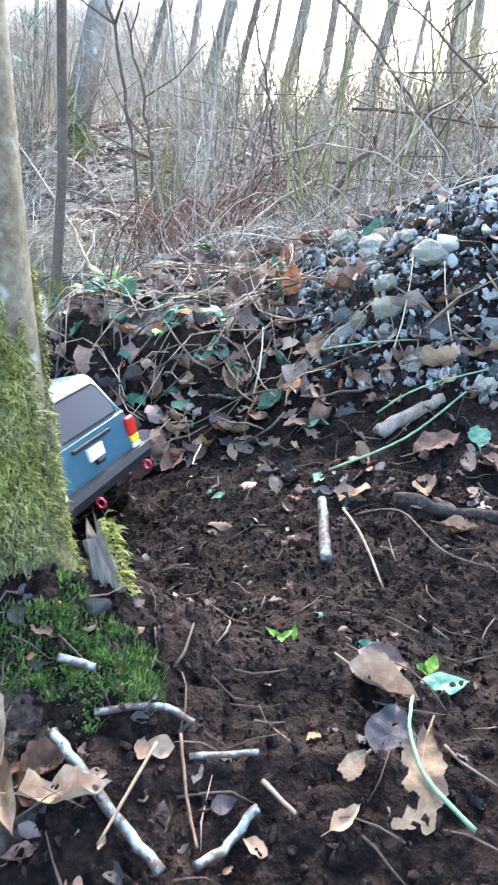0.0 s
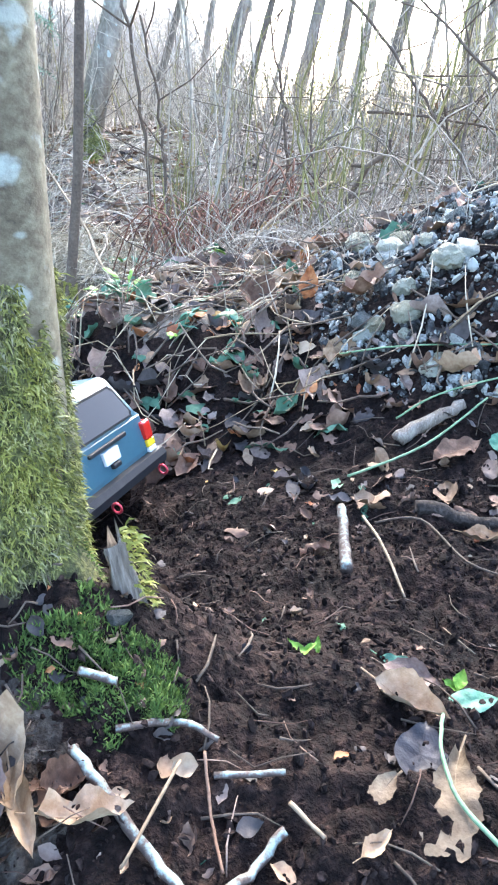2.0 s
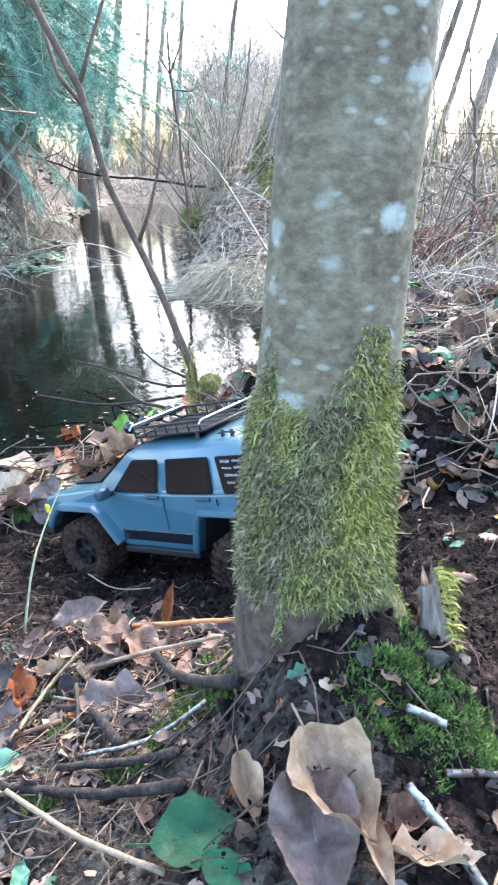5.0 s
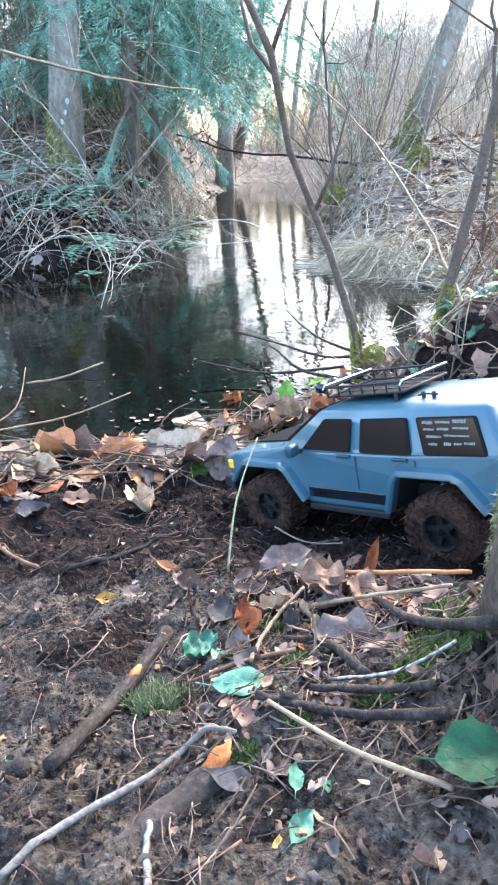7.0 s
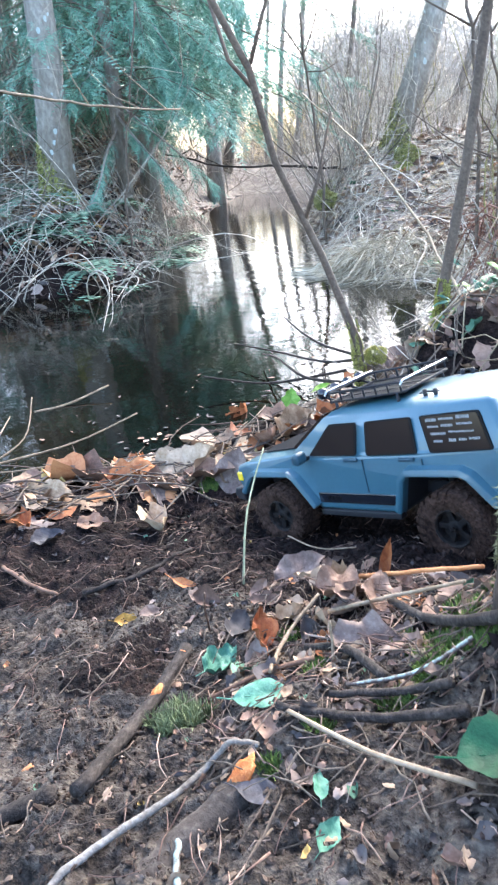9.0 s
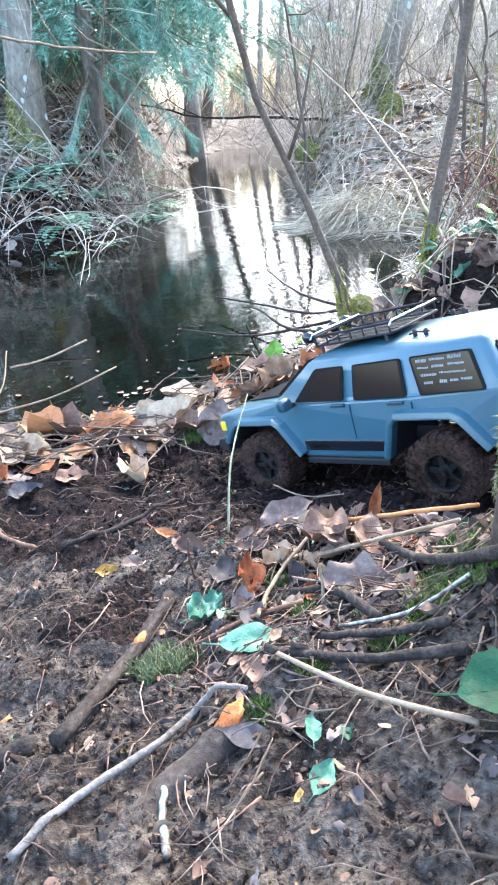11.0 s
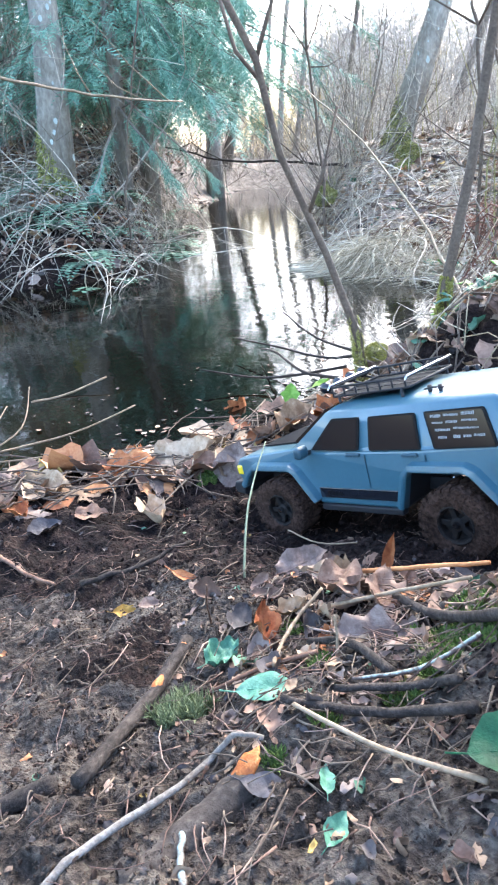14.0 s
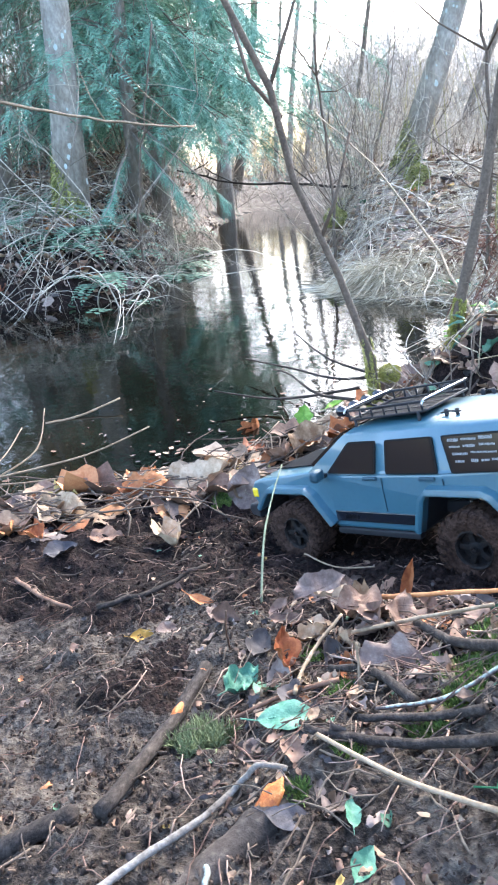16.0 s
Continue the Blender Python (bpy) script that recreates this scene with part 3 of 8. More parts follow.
lr = random.Random(12)
for x, s in ((0.157, 1), (-0.157, 1), (0.157, -1), (-0.157, -1)):
    w = new("wheel")
    w.parent = car
    w.matrix_basis = pose(x, s * 0.098, 0.0, 0, 37 * x * 100, 0 if s > 0 else 180)
    for nm, me in (("tyre", MT), ("rim", MR), ("hub_nut", MH)):
        o = new(nm, me)
        o.parent = w
    for k in range(5):
        o = new("spoke", MS)
        o.parent, o.matrix_basis = w, Matrix.Rotation(2 * math.pi * k / 5, 4, "Y")
    for k in range(24):
        for me, off in LUGS:
            o = new("tread_lug", me)
            o.parent = w
            o.matrix_basis = Matrix.Rotation(-2 * math.pi * k / 24 - off + lr.gauss(0, 0.008), 4, "Y") @ Matrix.Scale(lr.uniform(0.945, 0.995), 4)

# chassis under the shell
for s in (1, -1):
    bm = bmesh.new()
    box(bm, -0.235, 0.235, *sorted((s * 0.032, s * 0.039)), 0.018, 0.036, 0.001)
    part("frame_rail", bm, M_BLACK, car)
    for x in (0.135, -0.135):
        tube("damper", [(x, s * 0.052, 0.0), (x - 0.008 * (1 if x > 0 else -1), s * 0.046, 0.066)], 0.006, 10, M_BLACK, car)
        v, f = [], []
        tube_data([(x - 0.008 * (k / 60) * (1 if x > 0 else -1) + 0.0085 * math.cos(k * 0.8), s * (0.052 - 0.006 * k / 60) + 0.0085 * math.sin(k * 0.8), 0.012 + 0.045 * k / 60) for k in range(61)], 0.0011, 5, v, f)
        raw("coil_spring", v, f, M_STEEL, car, True)
    tube("link_rod", [(0.14, s * 0.045, -0.004), (0.0, s * 0.035, 0.012)], 0.003, 8, M_BLACK, car)
    tube("link_rod", [(-0.14, s * 0.045, -0.004), (0.0, s * 0.035, 0.012)], 0.003, 8, M_BLACK, car)
for x in (0.157, -0.157):
    tube("axle", [(x, -0.085, 0), (x, -0.03, 0), (x, -0.02, 0), (x, 0.01, 0), (x, 0.03, 0), (x, 0.085, 0)], [0.008, 0.008, 0.017, 0.017, 0.008, 0.008], 14, M_RIM, car)
bm = bmesh.new()
box(bm, -0.05, 0.05, -0.034, 0.034, 0.008, 0.03, 0.004)
part("skid_plate", bm, M_RIM, car)
bm = bmesh.new()
box(bm, -0.20, 0.23, -0.088, 0.088, 0.072, 0.077)
part("inner_tray", bm, M_BLACK, car)

# roof basket with lamps
ROOFZ = lambda x, y: 0.1655 + 0.012 * (-0.04 - x) / 0.25 * 0.6 - 0.10 * y * y * 8
rack = new("roof_basket")
rack.parent = car
rack.matrix_basis = Matrix.Translation((0.044, 0, 0.1600)) @ Matrix.Rotation(radians(2.2), 4, "Y") @ Matrix.Translation((-0.044, 0, -0.165))
rack["label"] = "black wire roof basket with four round lamps"
for z, n in ((0.174, "lower_rail"), (0.188, "upper_rail")):
    pts = [(0.040, 0.060, z), (-0.088, 0.060, z), (-0.092, 0.056, z), (-0.092, -0.056, z), (-0.088, -0.060, z), (0.040, -0.060, z), (0.044, -0.056, z), (0.044, 0.056, z), (0.040, 0.060, z)]
    tube(n, [(x, y, z + 0.02 * (-x) * 0.35) for x, y, z in pts], 0.0019, 8, M_BLACK, rack)
for i in range(7):
    x = 0.040 - i * 0.0213
    for s in (1, -1):
        tube("upright", [(x, s * 0.060, 0.173 - x * 0.007), (x, s * 0.060, 0.189 - x * 0.007)], 0.0016, 6, M_BLACK, rack)
for i in range(5):
    y = -0.056 + i * 0.028
    tube("floor_wire", [(0.044, y, 0.174), (-0.092, y, 0.1746)], 0.0007, 6, M_BLACK, rack)
bm = bmesh.new()
box(bm, -0.088, 0.040, -0.056, 0.056, 0.1715, 0.1728)
part("mesh_floor", bm, M_BONNET, rack)
for x, z in ((0.044, 0.191), (-0.092, 0.190)):
    tube("cross_tube", [(x, 0.066, z - 0.006), (x, 0.060, z), (x, -0.060, z), (x, -0.066, z - 0.006)], 0.0018, 10, M_STEEL, rack)
for x in (0.03, -0.08):
    for s in (1, -1):
        tube("foot", [(x, s * 0.058, 0.144), (x, s * 0.061, 0.162), (x, s * 0.060, 0.175)], 0.0024, 8, M_BLACK, rack)
for i in range(4):
    y = 0.048 - i * 0.032
    bm = lathe([(0.0, -0.0095), (0.0045, -0.0082), (0.0075, -0.005), (0.0090, 0.0), (0.0088, 0.0045), (0.0066, 0.0078), (0.0, 0.0098)], 20, "X")
    bmesh.ops.translate(bm, vec=(0.061, y, 0.187), verts=bm.verts)
    lp = part("roof_lamp", bm, M_DECAL, rack, "round covered black lamp", smooth=True)
    tube("lamp_stem", [(0.058, y, 0.180), (0.044, y, 0.175)], 0.002, 6, M_BLACK, lp)
for s in (1, -1):
    for x in (-0.118, -0.134):
        tube("body_post", [(x, s * 0.052, 0.158), (x, s * 0.052, 0.173)], 0.003, 8, M_BLACK, car)
    tube("body_clip", [(-0.110, s * 0.052, 0.168), (-0.125, s * 0.056, 0.171), (-0.140, s * 0.052, 0.169)], 0.0013, 6, M_BLACK, car)

# ---- mossy trunk by the gully ----


def trunk_material():
    """Grey-olive bark with soft vertical stain, round pale lichen spots and brown scars."""
    m = mat("smooth_bark", [(0.34, (0.062, 0.046, 0.026)), (0.45, (0.122, 0.096, 0.056)), (0.55, (0.180, 0.152, 0.094)), (0.68, (0.29, 0.262, 0.18))], 20, 0.85, 0.8, fine=5, stretch=(1, 1, 1.5), dist=0.003)
    nt = m.node_tree
    b = nt.nodes["Principled BSDF"]
    base = b.inputs["Base Color"].links[0].from_socket
    tc = nt.nodes.new("ShaderNodeTexCoord")
    last = base
    for scale, squash, lo, hi, col in ((30, 1.25, 0.16, 0.30, (0.50, 0.54, 0.46)), (58, 1.9, 0.14, 0.30, (0.46, 0.50, 0.42)), (20, 1.7, 0.20, 0.30, (0.52, 0.58, 0.52))):
        mp = nt.nodes.new("ShaderNodeMapping")
        mp.inputs["Scale"].default_value = (1, 1, squash)
        mp.inputs["Location"].default_value = (scale * 0.37, scale * 0.11, 0.3)
        nt.links.new(tc.outputs["Object"], mp.inputs[0])
        wob = nt.nodes.new("ShaderNodeTexNoise")
        wob.inputs["Scale"].default_value = 55
        wob.inputs["Detail"].default_value = 6
        nt.links.new(mp.outputs[0], wob.inputs["Vector"])
        vo = nt.nodes.new("ShaderNodeTexVoronoi")
        vo.inputs["Scale"].default_value = scale
        nt.links.new(mp.outputs[0], vo.inputs["Vector"])
        # only some cells carry a spot
        sep = nt.nodes.new("ShaderNodeSeparateColor")
        nt.links.new(vo.outputs["Color"], sep.inputs[0])
        gate = nt.nodes.new("ShaderNodeMath")
        gate.operation = "GREATER_THAN"
        nt.links.new(sep.outputs[0], gate.inputs[0])
        gate.inputs[1].default_value = 0.5
        add = nt.nodes.new("ShaderNodeMath")
        add.operation = "MULTIPLY_ADD"
        nt.links.new(wob.outputs[0], add.inputs[0])
        add.inputs[1].default_value = 0.55
        nt.links.new(vo.outputs["Distance"], add.inputs[2])
        mr = nt.nodes.new("ShaderNodeMapRange")
        mr.inputs["From Min"].default_value, mr.inputs["From Max"].default_value = hi + 0.27, lo + 0.27
        nt.links.new(add.outputs[0], mr.inputs[0])
        mul = nt.nodes.new("ShaderNodeMath")
        mul.operation = "MULTIPLY"
        nt.links.new(mr.outputs[0], mul.inputs[0])
        nt.links.new(gate.outputs[0], mul.inputs[1])
        mix = nt.nodes.new("ShaderNodeMix")
        mix.data_type = "RGBA"
        sc = nt.nodes.new("ShaderNodeMath")
        sc.operation = "MULTIPLY"
        nt.links.new(mul.outputs[0], sc.inputs[0])
        sc.inputs[1].default_value = 0.4
        nt.links.new(sc.outputs[0], mix.inputs["Factor"])
        nt.links.new(last, mix.inputs["A"])
        mix.inputs["B"].default_value = (*col, 1)
        last = mix.outputs["Result"]
    nt.links.new(last, b.inputs["Base Color"])
    return m


M_TRUNK = trunk_material()
M_TWIG = mat("brown_twig", [(0.3, (0.035, 0.022, 0.015)), (0.5, (0.092, 0.064, 0.044)), (0.7, (0.18, 0.135, 0.095))], 30, 0.85, 0.4, spread=0.25, island=True)


def trunk_axis(z):
    h = max(z, 0.30) - 0.6
    return Vector((-0.1832 + 0.0335 * h, 0.4346 + 0.0807 * h, z))


def trunk_radius(z):
    return 0.0444 - 0.0207 * (min(z, 0.85) - 0.6) + 0.005 * math.exp(-(z - 0.25) / 0.08)


tree = empty("tree", Matrix.Translation((-0.183, 0.428, 0.22)), "slim young tree with smooth grey lichened bark and a mossy foot", "tree")
verts, faces = [], []
zs = [0.16 + i * 0.012 for i in range(70)] + [1.0 + i * 0.1 for i in range(1, 35)]
N = 64
for z in zs:
    c = trunk_axis(min(z, 1.2) if z < 1.2 else z)
    r = trunk_radius(z) * (1 - 0.12 * max(0, z - 1))
    for j in range(N):
        a = 2 * math.pi * j / N
        dirv = Vector((math.cos(a), math.sin(a), 0))
        rr = r + 0.014 * max(0.0, math.cos(a + 0.5)) * math.exp(-(z - 0.25) / 0.05) * (z > 0.2) + 0.0025 * noise.noise(Vector((dirv.x * 1.5, dirv.y * 1.5, z * 6))) + 0.012 * math.exp(-(z - 0.2) / 0.06) * noise.noise(Vector((dirv.x * 2.2, dirv.y * 2.2, 3)))
        verts.append(c + dirv * rr - Vector((-0.183, 0.428, 0.22)))
for i in range(len(zs) - 1):
    for j in range(N):
        q = (j + 1) % N
        faces.append((i * N + j, i * N + q, (i + 1) * N + q, (i + 1) * N + j))
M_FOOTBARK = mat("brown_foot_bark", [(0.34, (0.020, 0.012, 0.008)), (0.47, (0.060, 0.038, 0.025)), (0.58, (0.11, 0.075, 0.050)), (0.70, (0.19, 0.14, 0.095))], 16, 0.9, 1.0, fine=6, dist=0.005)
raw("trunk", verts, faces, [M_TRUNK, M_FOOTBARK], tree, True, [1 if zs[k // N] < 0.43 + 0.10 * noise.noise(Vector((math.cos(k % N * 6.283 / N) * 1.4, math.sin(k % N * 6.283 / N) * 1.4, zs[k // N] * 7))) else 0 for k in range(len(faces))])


def sapling(pts, radii, label, nm="sapling"):
    s = empty(nm, Matrix.Translation(pts[0]), label, "sapling")
    tube("stem", [Vector(p) - Vector(pts[0]) for p in pts], radii, 12, M_TWIG, s)
    return s


sap1 = sapling([(-0.632, 1.52, -0.02), (-0.645, 1.535, 0.14), (-0.715, 1.508, 0.35), (-0.80, 1.455, 0.574), (-0.822, 1.40, 0.756), (-0.90, 1.33, 0.95), (-0.99, 1.25, 1.3), (-1.0, 1.2, 1.8)], [0.015, 0.0105, 0.0085, 0.0078, 0.0080, 0.0068, 0.006, 0.004], "thin leaning sapling with a mossy foot beside the pond")
sap2 = sapling([(-0.445, 1.525, 0.18), (-0.44, 1.53, 0.27), (-0.40, 1.545, 0.52), (-0.365, 1.55, 0.837), (-0.31, 1.56, 1.3), (-0.25, 1.57, 2.0)], [0.015, 0.012, 0.0105, 0.0098, 0.009, 0.006], "thin upright sapling with a mossy foot")


# moss strands that clothe the foot of the tree
M_MOSS = mat("tree_moss", [(0.28, (0.06, 0.064, 0.02)), (0.45, (0.17, 0.175, 0.048)), (0.58, (0.29, 0.28, 0.08)), (0.72, (0.46, 0.42, 0.20))], 26, 0.9, 0.2, spread=0.30, island=True)
M_TUFT = mat("dull_green_tuft", [(0.3, (0.05, 0.062, 0.024)), (0.5, (0.125, 0.15, 0.062)), (0.7, (0.25, 0.28, 0.14))], 30, 0.9, 0.2, spread=0.3, island=True)
M_MOSS_G = mat("bright_moss", [(0.3, (0.022, 0.042, 0.008)), (0.5, (0.080, 0.135, 0.022)), (0.7, (0.21, 0.28, 0.06))], 30, 0.9, 0.2, spread=0.3, island=True)


def strand(verts, faces, p, n, length, width, droop, rnd):
    """A bent tapering moss shoot of two crossed blades."""
    side = n.cross(Vector((rnd.uniform(-1, 1), rnd.uniform(-1, 1), rnd.uniform(-1, 1))))
    side.normalize()
    d = (n + Vector((rnd.uniform(-.6, .6), rnd.uniform(-.6, .6), rnd.uniform(-.5, .3)))).normalized()
    q1 = p + d * length * 0.5
    q2 = q1 + (d * 0.6 + Vector((rnd.uniform(-.3, .3), rnd.uniform(-.3, .3), -droop))).normalized() * length * 0.5
    b = len(verts)
    verts.extend((p - side * width, p + side * width, q1 - side * width * 0.9, q1 + side * width * 0.9, q2))
    faces.extend(((b, b + 1, b + 3, b + 2), (b + 2, b + 3, b + 4)))


rnd = random.Random(5)
O = Vector((-0.183, 0.428, 0.22))


def mossy(a, z):
    """How thickly moss clothes the trunk at angle a and height z; below nought it is bare."""
    c, s_ = math.cos(a), math.sin(a)
    patch = noise.fractal(Vector((c * 1.6 + 3.7, s_ * 1.6, z * 9)), 0.7, 2.1, 3)
    top = 0.478 + 0.022 * noise.noise(Vector((c * 2 + 7.3, s_ * 2, 4.1)))
    bare_foot = sm(0.39, 0.29, z) * (1.9 - 1.5 * sm(0.2, 0.75, c))
    return min(1.0, (top - z) * 16) + 1.0 * patch - bare_foot + 0.12


# a lumpy mat with loose shoots on it
NA, NZ = 150, 86
v, f = [], []
for i in range(NZ):
    z = 0.225 + i * 0.0034
    for j in range(NA):
        a = 2 * math.pi * j / NA
        m = max(0.0, min(1.0, mossy(a, z)))
        lump = 0.5 + 0.5 * noise.noise(Vector((math.cos(a) * 9, math.sin(a) * 9, z * 120)))
        r_ = trunk_radius(z) - 0.002 + 0.014 * max(0.0, math.cos(a + 0.5)) * math.exp(-(z - 0.25) / 0.05) + m * (0.0025 + 0.0055 * lump + 0.002 * noise.noise(Vector((math.cos(a) * 30, math.sin(a) * 30, z * 400))))
        v.append(trunk_axis(z) + Vector((math.cos(a), math.sin(a), 0)) * r_ - O)
for i in range(NZ - 1):
    for j in range(NA):
        if mossy(2 * math.pi * (j + 0.5) / NA, 0.225 + (i + 0.5) * 0.0034) > 0.0:
            q = (j + 1) % NA
            f.append((i * NA + j, i * NA + q, (i + 1) * NA + q, (i + 1) * NA + j))
M_MOSSMAT = mat("moss_mat", [(0.34, (0.014, 0.016, 0.006)), (0.47, (0.055, 0.057, 0.017)), (0.58, (0.14, 0.135, 0.04)), (0.70, (0.30, 0.27, 0.11))], 60, 0.95, 1.0, fine=5, dist=0.004)
raw("moss_mat", v, f, M_MOSSMAT, tree, True)
M_MOSS_D = mat("dull_olive_moss", [(0.28, (0.05, 0.046, 0.022)), (0.45, (0.13, 0.12, 0.055)), (0.58, (0.22, 0.20, 0.10)), (0.72, (0.36, 0.33, 0.20))], 26, 0.9, 0.2, spread=0.30, island=True)
M_MOSS_Y = mat("bright_yellow_moss", [(0.28, (0.09, 0.09, 0.015)), (0.45, (0.21, 0.205, 0.035)), (0.58, (0.33, 0.315, 0.07)), (0.72, (0.50, 0.45, 0.18))], 26, 0.9, 0.2, spread=0.30, island=True)
v, f, idx = [], [], []
for i in range(60000):
    z = 0.23 + 0.29 * rnd.random()
    a = rnd.uniform(0, 2 * math.pi)
    m = mossy(a, z)
    if m < 0.02 + 0.3 * rnd.random():
        continue
    dirv = Vector((math.cos(a), math.sin(a), 0))
    tang = Vector((-math.sin(a), math.cos(a), 0))
    p = trunk_axis(z) + dirv * (trunk_radius(z) + 0.014 * max(0.0, math.cos(a + 0.5)) * math.exp(-(z - 0.25) / 0.05) + 0.003 * min(1, m)) - O
    n_ = (dirv * 0.55 + tang * rnd.gauss(0, 0.6) + Vector((0, 0, rnd.gauss(-0.3, 0.5)))).normalized()
    strand(v, f, p, n_, rnd.uniform(0.002, 0.0085) * (1.9 if rnd.random() < 0.07 else 1), rnd.uniform(0.0003, 0.0008), rnd.uniform(0.0, 0.9), rnd)
    tone = noise.fractal(Vector((math.cos(a) * 2.2 + 1.3, math.sin(a) * 2.2, z * 14)), 0.8, 2.1, 3) + 0.55 * (math.cos(a) - 0.45) + 0.25 * rnd.gauss(0, 1)
    idx.extend([2 if tone > 0.28 else 1 if tone < -0.22 else 0] * 2)
tagged(raw("moss", v, f, [M_MOSS, M_MOSS_D, M_MOSS_Y], tree, False, idx), kind="stuff")
tree.children[-1]["label"] = "shaggy yellow-green moss coat"
# root flare towards the broken stub
for pts, rr in (([(-0.20, 0.41, 0.25), (-0.225, 0.375, 0.215), (-0.25, 0.34, 0.17)], [0.02, 0.014, 0.006]), ([(-0.165, 0.40, 0.26), (-0.15, 0.36, 0.235), (-0.13, 0.32, 0.20)], [0.024, 0.016, 0.006])):
    tube("root", [Vector(p) - O for p in pts], rr, 12, M_TRUNK, tree)
# mossy flare that runs down from the trunk to the stub
FLARE = [Vector(p) - O for p in ((-0.170, 0.412, 0.352), (-0.150, 0.398, 0.315), (-0.130, 0.384, 0.287), (-0.110, 0.370, 0.263), (-0.086, 0.354, 0.240), (-0.064, 0.342, 0.218))]
tube("mossy_root", FLARE, [0.020, 0.026, 0.027, 0.026, 0.022, 0.012], 20, M_MOSSMAT, tree)
v, f = [], []
for i in range(5200):
    t = rnd.random() * 4.9
    k = int(t)
    a = rnd.uniform(0, 6.283)
    c = FLARE[k].lerp(FLARE[k + 1], t - k)
    d = Vector((math.cos(a), math.sin(a) * 0.75, 0.35 + math.sin(a) * 0.6)).normalized()
    if noise.noise(Vector((t * 1.7, a * 1.3, 2.2))) < -0.12:
        continue
    strand(v, f, c + d * (0.0195 + 0.005 * math.sin(t)), d, rnd.uniform(0.003, 0.009), rnd.uniform(0.0003, 0.0008), 0.4, rnd)
tagged(raw("root_moss", v, f, M_MOSS_G, tree), kind="stuff")


def moss_patch(name, x, y, size, n, material, label, seed, height=0.012, category="moss", z=None):
    r = random.Random(seed)
    z0 = rough_ground(x, y) if z is None else z
    ob = empty(name, Matrix.Translation((x, y, z0)), label, category)
    v, f = [], []
    n, height = (n * 4, height * 0.62) if name == "moss_cushion" else (n, height)
    for i in range(n):
        a, q = r.uniform(0, 6.283), size * math.sqrt(r.random())
        q *= 0.75 + 0.5 * noise.noise(Vector((math.cos(a) * 1.5 + seed, math.sin(a) * 1.5, 0)))
        px, py = q * math.cos(a), q * math.sin(a)
        pz = (rough_ground(x + px, y + py) if z is None else z0) - z0
        strand(v, f, Vector((px, py, pz - 0.002)), Vector((0, 0, 1)), r.uniform(0.5, 1.2) * height, r.uniform(0.0004, 0.001), 0.1, r)
    tagged(raw("cushion", v, f, material, ob), kind="stuff")
    return ob


moss_patch("moss_cushion", -0.100, 0.335, 0.046, 1000, M_MOSS_G, "bright green moss at the foot of the tree", 1)
moss_patch("moss_cushion", -0.130, 0.325, 0.034, 600, M_MOSS_G, "bright green moss at the foot of the tree", 2)
moss_patch("moss_cushion", -0.072, 0.325, 0.028, 450, M_MOSS_G, "bright green moss among thin sticks", 3)
for k, (x, y, q, n) in enumerate(((-0.277, 0.434, 0.030, 620), (-0.286, 0.393, 0.026, 520), (-0.290, 0.357, 0.020, 400), (-0.313, 0.330, 0.018, 340), (-0.323, 0.414, 0.015, 280), (-0.391, 0.375, 0.014, 240),
                               (-0.438, 0.436, 0.014, 240), (-0.388, 0.252, 0.010, 180), (-0.255, 0.386, 0.026, 520), (-0.361, 0.289, 0.012, 200), (-0.245, 0.460, 0.024, 420))):
    moss_patch("moss_cushion", x, y, q, n, M_MOSS_G, "small bright green moss cushion on leaf litter", 4 + k if k else 3, 0.015)
moss_patch("moss_cushion", -0.812, 0.988, 0.028, 600, M_MOSS_G, "bright green moss cushion by the shore", 9, 0.016)
moss_patch("moss_cushion", -0.60, 1.56, 0.06, 900, M_MOSS, "yellow-green moss cushion at a sapling's foot", 10, 0.025)
moss_patch("moss_cushion", -0.455, 1.50, 0.062, 1100, M_MOSS_Y, "yellow-green moss round a sapling's foot", 12, 0.045)


def mossy_stub(x, y, z, R, h, label, seed, moss=None):
    """A short rotten stub capped with a round moss cushion."""
    r = random.Random(seed)
    ob = empty("mossy_stub", Matrix.Translation((x, y, z)), label, "stub")
    tube("wood", [(0, 0, -0.03), (0.003, 0.002, h * 0.5), (0.004, 0.0, h)], [R * 0.75, R * 0.62, R * 0.6], 12, M_TWIG, ob)
    v, f = [], []
    for i in range(3600):
        d = Vector((r.gauss(0, 1), r.gauss(0, 1), r.gauss(0.25, 1))).normalized()
        k = 1 + 0.28 * noise.noise(d * 2.0 + Vector((seed, 0, 0)))
        strand(v, f, Vector((d.x * R * k, d.y * R * k, h + d.z * R * 0.85 * k)), d, R * r.uniform(0.12, 0.34), R * 0.035, 0.5, r)
    tagged(raw("cushion", v, f, moss or M_MOSS_Y, ob), kind="stuff")
    return ob


